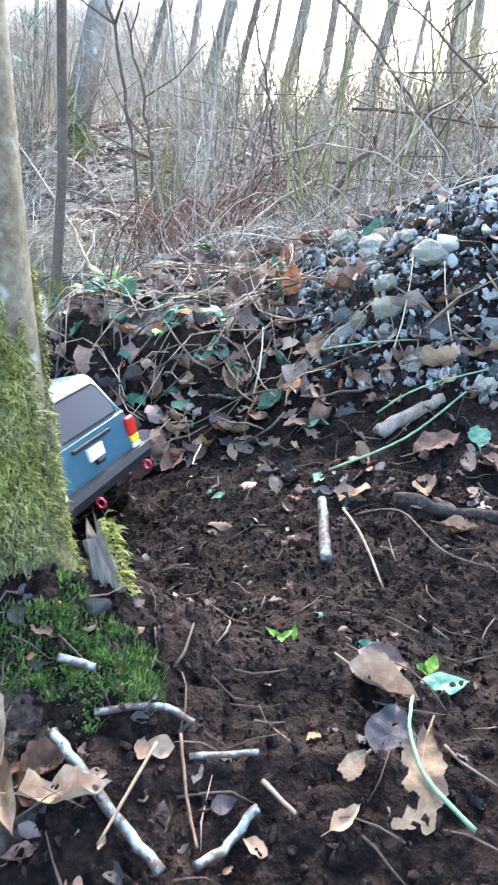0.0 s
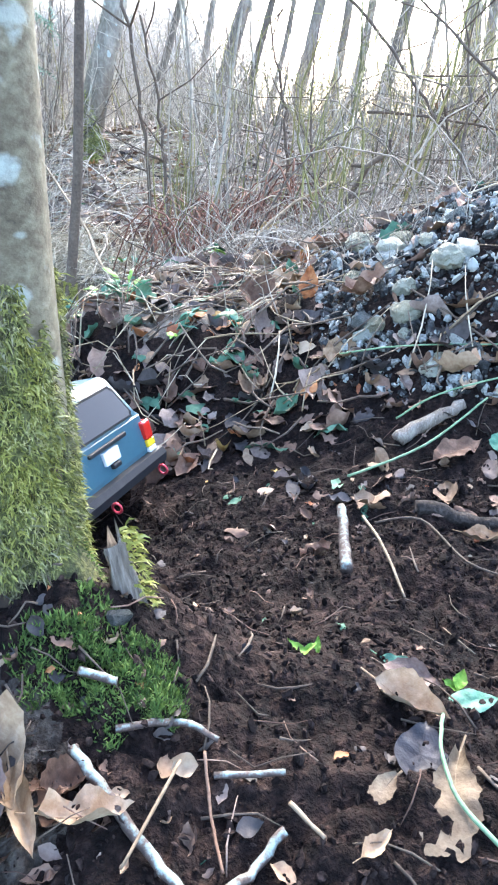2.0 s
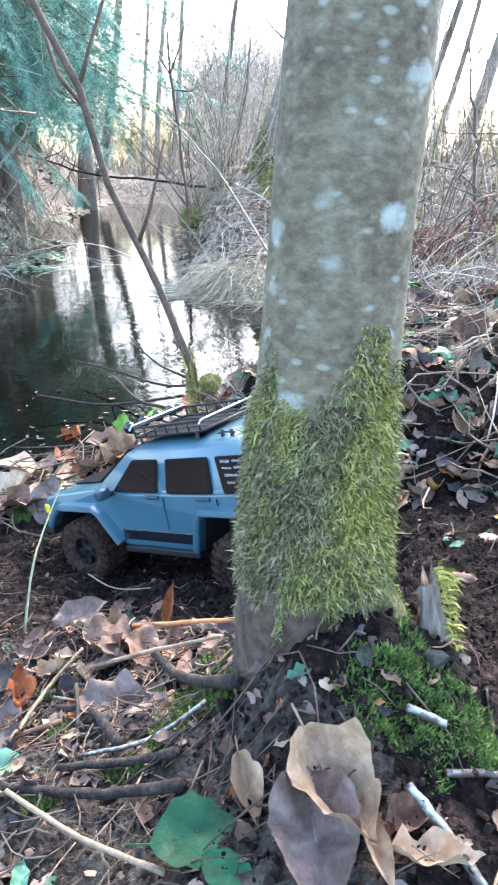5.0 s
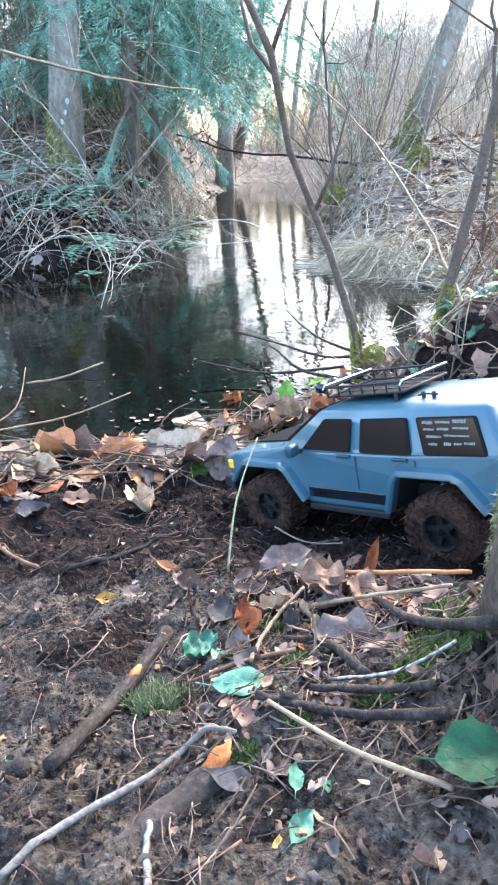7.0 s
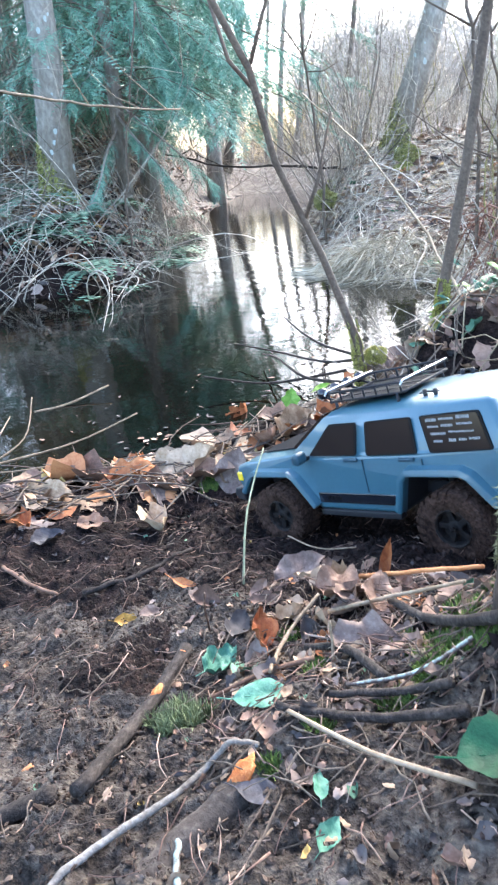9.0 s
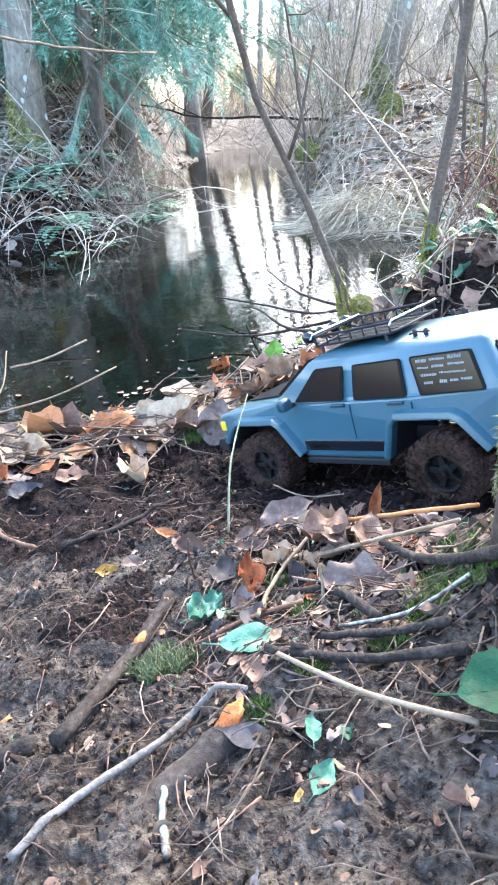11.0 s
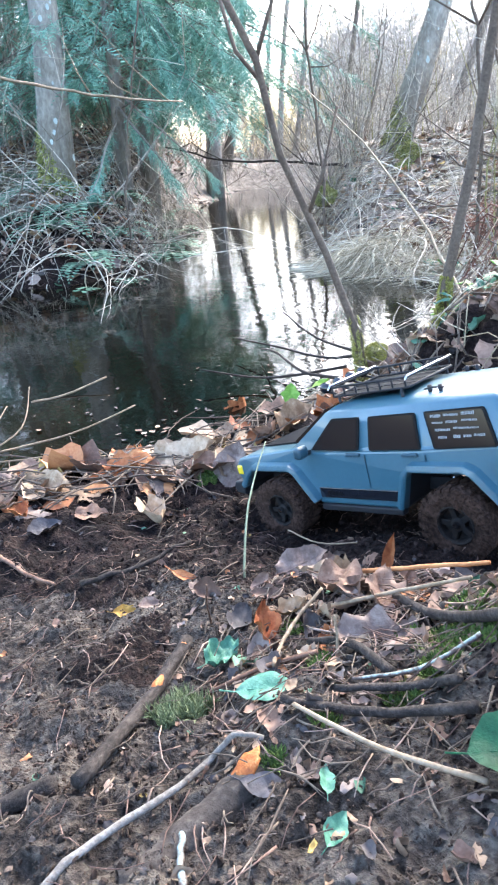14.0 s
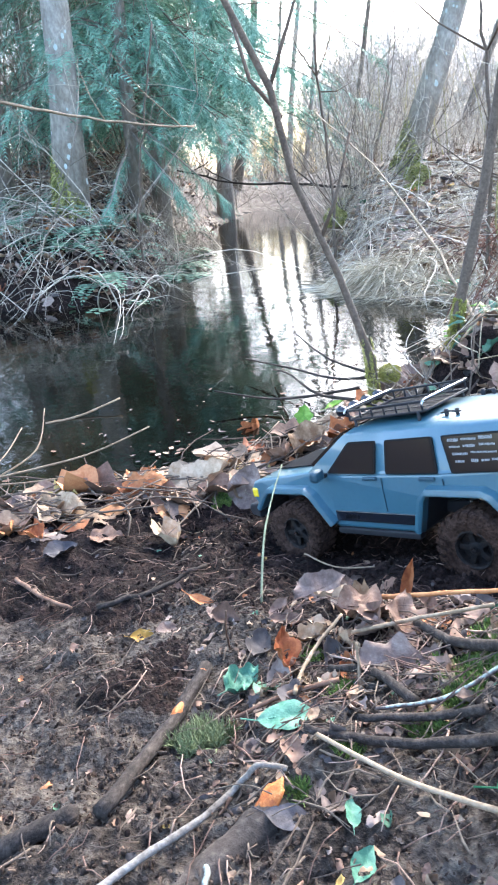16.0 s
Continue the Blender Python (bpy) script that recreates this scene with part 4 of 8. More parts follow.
mossy_stub(-0.606, 1.56, 0.0, 0.024, 0.100, "short rotten stub capped with yellow-green moss", 21)
mossy_stub(-1.266, 5.60, 0.43, 0.085, 0.06, "rotten stump capped with yellow-green moss", 22, M_MOSS)
mossy_stub(-1.80, 5.15, 0.20, 0.075, 0.05, "mossy hummock at the pond's edge", 23, M_MOSS)
moss_patch("grass_tuft", -0.497, 0.313, 0.030, 2600, M_TUFT, "dull green mossy tuft on bare soil", 11, 0.017, "grass tuft")
for sap, pts, rad, seed in ((sap1, [(-0.632, 1.52, -0.02), (-0.640, 1.53, 0.09), (-0.657, 1.528, 0.20)], 0.0140, 3), (sap2, [(-0.445, 1.525, 0.15), (-0.443, 1.528, 0.20), (-0.438, 1.531, 0.265)], 0.0150, 8)):
    v, f = [], []
    for i in range(7000):
        t = rnd.random() ** 1.2 * 1.99
        k = int(t)
        c = Vector(pts[k]).lerp(Vector(pts[k + 1]), t - k)
        a = rnd.uniform(0, 6.283)
        if noise.noise(Vector((math.cos(a) * 1.3 + seed, math.sin(a) * 1.3, t * 2.2))) < -0.55 + 0.38 * t:
            continue
        d = Vector((math.cos(a), math.sin(a), 0))
        strand(v, f, c + d * rad * (1.15 - 0.2 * t + 0.25 * noise.noise(Vector((t * 5, a, seed)))) - Vector(pts[0]), d, rnd.uniform(0.002, 0.008), 0.0009, 0.6, rnd)
    tagged(raw("moss", v, f, M_MOSS_Y, sap), kind="stuff")
# forks of the leaning sapling
for pts in ([(-0.822, 1.40, 0.756), (-0.80, 1.42, 0.83), (-0.765, 1.44, 0.93), (-0.75, 1.46, 1.1)], [(-0.81, 1.43, 0.70), (-0.875, 1.42, 0.78), (-0.905, 1.41, 0.9)], [(-0.75, 1.487, 0.44), (-0.71, 1.47, 0.52), (-0.68, 1.5, 0.66)]):
    tube("branch", [Vector(p) - Vector((-0.632, 1.52, -0.02)) for p in pts], [0.005, 0.0045, 0.0035, 0.0025][:len(pts)], 8, M_TWIG, sap1)

# broken wooden stub beside the tree
M_DEADWOOD = mat("weathered_wood", [(0.3, (0.05, 0.037, 0.028)), (0.5, (0.20, 0.16, 0.125)), (0.7, (0.42, 0.36, 0.29))], 18, 0.9, 0.8, stretch=(4, 4, 0.6), dist=0.004)
stub = empty("broken_stub", pose(-0.090, 0.386, 0.240, -10, -6, 30) @ Matrix.Diagonal((1.0, 1.0, 1.35, 1)), "weathered splintered wooden stub beside the mossy tree", "wood stub")
v, f = [], []
rows_ = 12
for i in range(rows_):
    h = i / (rows_ - 1)
    for j in range(14):
        a = 2 * math.pi * j / 14
        w, d = 0.017 * (1 - 0.55 * h), 0.009 * (1 - 0.5 * h)
        jag = 0.030 * noise.noise(Vector((math.cos(a) * 3, math.sin(a) * 3, 7))) * h
        v.append((w * math.cos(a) + 0.004 * noise.noise(Vector((a, h * 5, 1))), d * math.sin(a) + 0.002 * math.sin(5 * a), h * 0.098 - 0.02 + jag))
for i in range(rows_ - 1):
    for j in range(14):
        q = (j + 1) % 14
        f.append((i * 14 + j, i * 14 + q, (i + 1) * 14 + q, (i + 1) * 14 + j))
f.append(tuple((rows_ - 1) * 14 + j for j in range(14)))
raw("splintered_wood", v, f, M_DEADWOOD, stub, True)
v, f = [], []
for i in range(260):
    strand(v, f, Vector((rnd.uniform(0.004, 0.016), rnd.uniform(-0.008, 0.006), rnd.uniform(0.0, 0.085))), Vector((0.7, -0.6, 0.2)), rnd.uniform(0.005, 0.012), 0.0009, 0.5, rnd)
tagged(raw("moss", v, f, M_MOSS_Y, stub), kind="stuff")

# ---- leaf litter, sticks and stones of the gully ----


def leaf_mat(name, a, b, c, rough=0.7, coat=0.0):
    return mat(name, [(0.32, a), (0.5, b), (0.68, c)], 22, rough, 0.7, fine=5, spread=0.22, dist=0.004, coat=coat, spec=0.25)


M_TAN = leaf_mat("tan_leaf", (0.18, 0.105, 0.056), (0.34, 0.23, 0.138), (0.52, 0.385, 0.26))
M_BROWN = leaf_mat("brown_leaf", (0.07, 0.036, 0.022), (0.17, 0.095, 0.06), (0.30, 0.19, 0.13))
M_RUST = leaf_mat("rust_leaf", (0.20, 0.055, 0.02), (0.36, 0.13, 0.045), (0.5, 0.24, 0.10))
M_MAUVE = leaf_mat("grey_mauve_leaf", (0.085, 0.054, 0.042), (0.185, 0.130, 0.105), (0.34, 0.265, 0.215))
M_BLACKLEAF = leaf_mat("blackened_leaf", (0.016, 0.014, 0.016), (0.04, 0.036, 0.040), (0.09, 0.08, 0.085), 0.6)
M_TEAL = leaf_mat("waxy_green_leaf", (0.03, 0.095, 0.06), (0.07, 0.18, 0.115), (0.16, 0.30, 0.20), 0.55)
M_DKGREEN = leaf_mat("dark_green_leaf", (0.005, 0.036, 0.013), (0.012, 0.075, 0.028), (0.03, 0.13, 0.055), 0.55)
M_LIME = leaf_mat("fresh_green_leaf", (0.07, 0.15, 0.014), (0.14, 0.27, 0.03), (0.26, 0.40, 0.08), 0.5)
M_YELLOW = leaf_mat("yellow_leaf", (0.18, 0.09, 0.014), (0.30, 0.165, 0.03), (0.40, 0.26, 0.07))
M_STALK = mat("withered_green_stalk", [(0.3, (0.09, 0.10, 0.05)), (0.5, (0.20, 0.22, 0.13)), (0.7, (0.34, 0.38, 0.25))], 30, 0.7, 0.2)
M_GREENSTEM = mat("green_stem", [(0.3, (0.06, 0.12, 0.06)), (0.5, (0.14, 0.24, 0.13)), (0.7, (0.25, 0.34, 0.2))], 30, 0.6, 0.2)
KINDS = [M_TAN, M_BROWN, M_RUST, M_MAUVE, M_BLACKLEAF, M_TEAL, M_YELLOW]


def leaf_shape(ns, nw, size, width, curl, fold, crumple, lobes, seed):
    """Vertices and faces of a leaf lying along x: a midrib with blades that fold and curl."""
    r = random.Random(seed)
    o = Vector((r.uniform(0, 50), r.uniform(0, 50), r.uniform(0, 50)))
    verts, faces = [], []
    for i in range(ns):
        s = i / (ns - 1)
        w = width * (math.sin(math.pi * min(1, s * 0.96 + 0.02)) ** 0.75) * (1.15 - 0.45 * s)
        if lobes:
            w *= 1 + (0.15 if lobes < 8 else 0.06) * math.sin(s * lobes * math.pi) + (0.03 if lobes < 8 else 0.05) * r.uniform(-1, 1)
        elif crumple > 0.08:
            w *= 1 + 0.25 * noise.noise(Vector((s * 3.3, 0, 0)) + o) + 0.05 * r.uniform(-1, 1)
        for j in range(nw):
            t = 2 * j / (nw - 1) - 1
            p = Vector(((s - 0.5) + 0.10 * abs(t) * (0.4 - s), t * w * 0.5, 0))
            z = fold * abs(t) * w + curl * ((s - 0.5) ** 2 * 1.6 + 0.7 * t * t * w) + crumple * noise.noise(p * 4.5 + o) * (0.35 + abs(t)) + 0.4 * crumple * noise.noise(p * 11 + o)
            p.z = z
            p.y *= 1 - 0.35 * min(1, abs(fold) + 0.5 * abs(curl))
            verts.append(p * size)
    for i in range(ns - 1):
        for j in range(nw - 1):
            faces.append((i * nw + j, i * nw + j + 1, (i + 1) * nw + j + 1, (i + 1) * nw + j))
    return verts, faces


def leaf(x, y, size, material, label, yaw=0, tilt=0, roll=0, width=0.6, curl=0.2, fold=0.12, crumple=0.10, lobes=0, lift=0.006, name="dead_leaf", stalk=True, z=None):
    seed = int(abs(x * 7919 + y * 104729) * 10) % 99991
    v, f = leaf_shape(19, 11, size, width, curl, fold, crumple, lobes, seed)
    low = min((pose(0, 0, 0, roll, tilt, yaw) @ p).z for p in v)
    z0 = rough_ground(x, y) if z is None else z
    ob = empty(name, pose(x, y, z0 - min(low, 0) * 0.8 + lift - 0.004, roll, tilt, yaw), label, "leaf", "fallen leaves")
    raw("blade", v, f, material, ob, True)
    if stalk:
        mid = [v[i * 11 + 5] for i in range(19)]
        tube("midrib", [mid[0] + Vector((-0.22 * size, 0.02 * size, 0.02 * size))] + [p + Vector((0, 0, -0.0004)) for p in mid[::3]], [0.012 * size] + [0.010 * size, 0.009 * size, 0.008 * size, 0.007 * size, 0.005 * size, 0.004 * size, 0.002 * size], 5, material, ob)
    return ob


# foreground and gully leaves
leaf(-0.421, 0.33, 0.062, M_TEAL, "waxy pale green leaf lying on leaf litter", 15, -6, 8, 0.55, -0.15, 0.18, 0.06, name="green_leaf")
leaf(-0.497, 0.392, 0.046, M_TEAL, "crinkled pale green leaf on soil", 70, 0, 10, 0.75, 0.3, 0.1, 0.25, 5, name="green_leaf")
leaf(-0.474, 0.571, 0.070, M_MAUVE, "large grey-mauve dead leaf beside the model car", 35, -22, 25, 0.8, 0.1, 0.05, 0.12, 3)
leaf(-0.413, 0.539, 0.05, M_TAN, "pale curled dead leaf on leaf litter", -40, -15, 10, 0.6, 0.5, 0.2, 0.2)
leaf(-0.345, 0.401, 0.085, M_MAUVE, "torn grey-mauve dead leaf on leaf litter", 8, -4, 14, 0.55, 0.1, 0.12, 0.14, 5)
leaf(-0.636, 0.575, 0.060, M_RUST, "red-brown strip of dead leaf on soil", -14, 4, 10, 0.3, 0.15, 0.25, 0.05)
leaf(-0.659, 0.515, 0.036, M_MAUVE, "small mauve dead leaf on soil", 50, 10, 20, 0.7)
leaf(-0.682, 0.493, 0.034, M_YELLOW, "small ochre dead leaf on soil", 20, 0, 15, 0.7)
leaf(-0.383, 0.230, 0.042, M_BLACKLEAF, "blackened oval leaf flat on soil", 5, 0, 4, 0.5, 0.05, 0.05, 0.04)
leaf(-0.327, 0.202, 0.028, M_TEAL, "small torn green leaf on soil", 80, 0, 10, 0.6, name="green_leaf")
leaf(-0.344, 0.236, 0.024, M_TEAL, "small torn green leaf on soil", 110, 0, 20, 0.55, name="green_leaf")
leaf(-0.60, 0.53, 0.03, M_MAUVE, "small mauve dead leaf on soil", 110, 0, 10, 0.7)
leaf(-0.375, 0.60, 0.055, M_RUST, "upright orange-brown leaf shard beside the model car", 70, -70, 10, 0.32, 0.1, 0.35, 0.06)
leaf(-0.36, 0.485, 0.06, M_BROWN, "curled brown dead leaf on leaf litter", 100, -15, 12, 0.7, 0.4, 0.1, 0.2, 5)
leaf(-0.445, 0.46, 0.035, M_TAN, "pale cupped dead leaf on leaf litter", 30, -20, 10, 0.7, 0.6, 0.2, 0.2)
leaf(-0.47, 0.43, 0.05, M_RUST, "crumpled orange-brown dead leaf", 120, -10, 20, 0.6, 0.6, 0.2, 0.25)
leaf(-0.40, 0.50, 0.075, M_BROWN, "brown dead leaf in a litter heap", -20, -12, 5, 0.7, 0.2, 0.1, 0.2, 5)
leaf(-0.42, 0.585, 0.05, M_DKGREEN, "dark green blade beside the model car", -8, 0, 10, 0.3, 0.1, 0.2, 0.05, name="green_leaf")
# at the foot of the tree
leaf(-0.153, 0.268, 0.072, M_TAN, "large curled tan leaf against the mossy tree", -50, 6, 10, 0.85, 0.7, 0.08, 0.16, 0, lift=0.006)
leaf(-0.162, 0.243, 0.078, M_MAUVE, "large crumpled lavender-grey dead leaf", -72, 16, 4, 0.75, 0.25, 0.10, 0.16, 0, lift=0.016)
leaf(-0.207, 0.276, 0.044, M_TAN, "upright folded tan leaf", -60, 18, 5, 0.6, 0.5, 0.4, 0.14, lift=0.010)
leaf(-0.232, 0.252, 0.056, M_DKGREEN, "dark green serrated bramble leaf over litter", 20, -8, 4, 0.9, 0.05, 0.1, 0.05, 9, name="bramble_leaf", lift=0.012)
leaf(-0.205, 0.228, 0.04, M_DKGREEN, "small dark green serrated bramble leaf over litter", -20, 0, 8, 0.6, 0.05, 0.1, 0.05, 9, name="bramble_leaf")
leaf(-0.133, 0.246, 0.05, M_TAN, "rolled tan leaf among sticks", -60, 14, 0, 0.4, 0.3, 0.5, 0.1, lift=0.012)
leaf(-0.115, 0.268, 0.03, M_BROWN, "crumpled rust-brown dead leaf", 30, 0, 10, 0.8, 0.6, 0.2, 0.3)
leaf(-0.10, 0.25, 0.05, M_TAN, "torn pale leaf among sticks", 10, 0, 5, 0.5, 0.4, 0.2, 0.2, 5)
# on the open soil behind the model car
leaf(0.092, 0.316, 0.05, M_BLACKLEAF, "purple-black dead leaf on soil", 70, -10, 10, 0.75, 0.1, 0.1, 0.08)


def torn_leaf(x, y, length, width, yaw, label, material, seed):
    """A dry leaf torn along both sides, narrow at the stalk and ragged at the wide end."""
    o = Vector((seed * 3.7, 1.3, 0.4))
    ns, nw = 34, 13
    v, f = [], []
    for i in range(ns):
        q = i / (ns - 1)
        half = width * (0.10 + 0.42 * sm(0.0, 0.55, q) - 0.10 * sm(0.8, 1.0, q))
        for j in range(nw):
            t = 2 * j / (nw - 1) - 1
            side = 1 if t > 0 else -1
            tear = 1 + 0.26 * noise.noise(Vector((q * 5.0, side * 4.0, 0)) + o) + 0.22 * noise.noise(Vector((q * 17.0, side * 4.0, 0)) + o)
            end = length * (1 + 0.10 * noise.noise(Vector((t * 2.6, 9, 0)) + o) + 0.05 * noise.noise(Vector((t * 8, 9, 0)) + o))
            px, py = q * end, t * half * tear + width * 0.12 * noise.noise(Vector((q * 2.2, 0, 5)) + o)
            v.append(Vector((px, py, length * (0.10 * noise.noise(Vector((px, py, 0)) * 28 + o) + 0.035 * noise.noise(Vector((px, py, 0)) * 80 + o) + 0.10 * t * t * (1 - q)))))
    for i in range(ns - 1):
        for j in range(nw - 1):
            f.append((i * nw + j, i * nw + j + 1, (i + 1) * nw + j + 1, (i + 1) * nw + j))
    ob = empty("dead_leaf", pose(x, y, rough_ground(x, y) + 0.010, 4, 2, yaw), label, "leaf", "fallen leaves")
    raw("blade", v, f, material, ob, True)
    tube("midrib", [(-0.16 * length, 0.01 * length, 0.03 * length)] + [v[i * nw + 6] + Vector((0, 0, -0.0003)) for i in range(0, ns, 6)], [0.0008] + [0.0007, 0.0006, 0.0006, 0.0005, 0.0004, 0.0003], 5, material, ob)
    return ob


M_CREAMLEAF = leaf_mat("bleached_dry_leaf", (0.085, 0.055, 0.032), (0.17, 0.125, 0.080), (0.27, 0.215, 0.15))
torn_leaf(0.119, 0.318, 0.072, 0.030, -112, "bleached tan leaf torn ragged, lying on soil", M_CREAMLEAF, 4)
torn_leaf(0.072, 0.290, 0.022, 0.013, -140, "small torn scrap of pale leaf on soil", M_CREAMLEAF, 9)
leaf(0.097, 0.363, 0.058, M_TAN, "curled tan leaf on soil", -40, 0, 12, 0.5, 0.45, 0.3, 0.14)
leaf(0.106, 0.402, 0.046, M_MAUVE, "grey-green dead leaf on soil", -30, 0, 12, 0.6)
leaf(0.146, 0.380, 0.046, M_TEAL, "oval blue-green leaf on soil", 12, 0, 10, 0.5, -0.1, 0.12, 0.04, name="green_leaf")
leaf(0.104, 0.420, 0.040, M_TEAL, "dull blue-green leaf on soil", -35, 0, 10, 0.4, name="green_leaf")
leaf(0.143, 0.400, 0.018, M_LIME, "small fresh green seedling leaf", 60, -30, 0, 0.6, name="green_leaf")
leaf(0.134, 0.396, 0.016, M_LIME, "small fresh green seedling leaf", 160, -30, 0, 0.6, name="green_leaf")
leaf(0.029, 0.422, 0.020, M_LIME, "small fresh green seedling leaf", 30, -20, 0, 0.4, name="green_leaf")
leaf(0.020, 0.428, 0.020, M_LIME, "small fresh green seedling leaf", 150, -20, 0, 0.4, name="green_leaf")
leaf(0.037, 0.43, 0.016, M_LIME, "small fresh green seedling leaf", 80, -35, 0, 0.4, name="green_leaf")
leaf(0.053, 0.25, 0.026, M_TAN, "small pale curled leaf on soil", 40, 0, 10, 0.5, 0.5)
leaf(0.06, 0.676, 0.042, M_BROWN, "brown dead leaf under the bumper", 20, -20, 0, 0.7, 0.4, 0.2, 0.2, 5)
leaf(0.246, 0.668, 0.046, M_TAN, "pale dead leaf on soil", -20, -5, 5, 0.6, 0.4)
leaf(0.266, 0.858, 0.085, M_BROWN, "large brown dead leaf on soil", 25, -12, 10, 0.55, 0.1)
leaf(0.326, 0.866, 0.05, M_TEAL, "blue-green bramble leaf over dead leaves", 80, -20, 0, 0.7, 0.1, name="bramble_leaf", lobes=9)
leaf(0.34, 1.032, 0.05, M_MAUVE, "slate-grey dead leaf on the stone heap", -50, -20, 10, 0.45)
leaf(0.217, 1.007, 0.042, M_MAUVE, "slate-grey dead leaf on the stone heap", 100, -30, 10, 0.5)
leaf(0.085, 1.315, 0.075, M_RUST, "upright brown pointed leaf on the far bank", 80, -65, 0, 0.6, 0.1, 0.25, 0.1)
leaf(-0.01, 1.356, 0.10, M_BROWN, "large brown drooping leaf on the far bank", -70, 30, 10, 0.9, 0.4, 0.1, 0.2, 3)
leaf(0.04, 1.40, 0.10, M_TAN, "large tan leaf on the far bank", 10, -15, 8, 0.7, 0.4, 0.1, 0.2, 5)
leaf(0.18, 1.196, 0.09, M_BROWN, "brown cupped leaf on the stone heap", 15, -25, 0, 0.7, 0.5, 0.1, 0.2)
leaf(0.13, 1.10, 0.085, M_TAN, "pale dead leaf on the far bank", 30, -10, 12, 0.6, 0.3, 0.1, 0.2, 5)
leaf(0.33, 0.80, 0.07, M_BROWN, "brown dead leaf on soil", 120, -10, 12, 0.6)
leaf(0.30, 0.96, 0.05, M_TAN, "tan dead leaf by the stone heap", 60, -10, 12, 0.7)
# shore
leaf(-0.891, 1.028, 0.165, M_TAN, "large tan leaf on the shore", 35, -18, 14, 0.75, 0.25, 0.1, 0.15, 3)
leaf(-0.993, 0.985, 0.13, M_RUST, "large orange-brown leaf on the shore", 10, -12, 10, 0.6, 0.2, 0.15, 0.15, 3)
leaf(-0.832, 0.819, 0.09, M_TAN, "pale cupped leaf on soil by the shore", -40, -10, 10, 0.7, 0.6, 0.2, 0.2)
leaf(-0.943, 0.775, 0.078, M_BROWN, "flat brown leaf on soil by the shore", 10, -4, 5, 0.65, 0.1)
leaf(-1.082, 0.84, 0.125, M_TAN, "large tan leaf on the shore", -5, -8, 10, 0.55, 0.25, 0.1, 0.15, 3)
leaf(-0.765, 1.012, 0.10, M_MAUVE, "large round brown-mauve leaf against the bumper", 80, -58, 5, 0.9, 0.1, 0.05, 0.08)
leaf(-0.96, 1.50, 0.075, M_RUST, "curled orange leaf at the water's edge", 60, -40, 0, 0.8, 1.0, 0.2, 0.2, lift=0.03)
leaf(-0.99, 1.47, 0.05, M_BROWN, "brown leaf at the water's edge", 0, -20, 0, 0.8, 0.5, 0.2, 0.2)
leaf(-0.785, 1.41, 0.058, M_LIME, "bright green leaf by the sapling", 100, -60, 0, 0.85, 0.1, 0.1, 0.06, 5, name="green_leaf", lift=0.03)
leaf(-0.73, 1.50, 0.06, M_LIME, "bright green leaf by the sapling", 30, -20, 0, 0.6, 0.1, 0.1, 0.06, 0, name="green_leaf", lift=0.02)
leaf(-1.171, 0.848, 0.115, M_MAUVE, "large faded leaf on the shore", 20, -6, 8, 0.6, 0.3, 0.1, 0.2, 3)
leaf(-0.996, 0.715, 0.066, M_BLACKLEAF, "blackened leaf on soil", 60, 0, 8, 0.7)
leaf(-1.067, 0.742, 0.06, M_RUST, "rust-brown leaf on soil", -30, -10, 8, 0.8, 0.5, 0.2, 0.2)
leaf(-1.051, 1.08, 0.125, M_RUST, "orange leaf at the water's edge", -30, -14, 8, 0.6, 0.35, 0.1, 0.2, 3)
leaf(-0.71, 1.25, 0.11, M_TAN, "pale crumpled leaf in front of the model car", 60, -25, 10, 0.8, 0.5, 0.1, 0.2, 3)
leaf(-0.66, 1.33, 0.09, M_RUST, "orange-brown leaf in front of the model car", 0, -35, 10, 0.8, 0.5, 0.1, 0.2, 3)
leaf(-0.76, 1.19, 0.09, M_BROWN, "brown leaf in front of the model car", -50, -30, 10, 0.8, 0.5, 0.1, 0.2, 3)


def plant(x, y, n, seed):
    r = random.Random(seed)
    z = rough_ground(x, y)
    t = empty("ground_plant", Matrix.Translation((x, y, z)), "low green plant with arching leaves among dead leaves", "plant", "green plants")
    for i in range(n):
        v, f = leaf_shape(11, 5, r.uniform(0.04, 0.08), r.uniform(0.3, 0.6), -0.3, 0.15, 0.08, 0, seed * 9 + i)
        ob = raw("leaf_blade", v, f, r.choice((M_LIME, M_TEAL, M_TEAL, M_DKGREEN)), t, True)
        a = r.uniform(0, 360)
        ob.matrix_basis = pose(0.03 * math.cos(radians(a)), 0.03 * math.sin(radians(a)), r.uniform(0.015, 0.06), r.uniform(-20, 20), r.uniform(-50, 5), a)
        tube("stem", [(0, 0, -0.005), (0.01 * math.cos(radians(a)), 0.01 * math.sin(radians(a)), 0.015), tuple(ob.matrix_basis.translation)], 0.0014, 5, M_GREENSTEM, t)


plant(-0.344, 1.528, 5, 500)
plant(-0.291, 1.418, 4, 501)
plant(-0.765, 3.172, 4, 502)
plant(-0.279, 1.528, 3, 503)
plant(-0.174, 1.272, 4, 504)
plant(-0.047, 1.239, 3, 505)
plant(-0.104, 1.873, 3, 506)
plant(-0.369, 3.106, 4, 507)
plant(-0.68, 3.40, 6, 508)
plant(-0.60, 3.36, 5, 509)
plant(-0.74, 3.46, 5, 510)
plant(-0.405, 1.50, 5, 511)
plant(-0.425, 1.585, 4, 512)
plant(-0.37, 1.56, 5, 513)

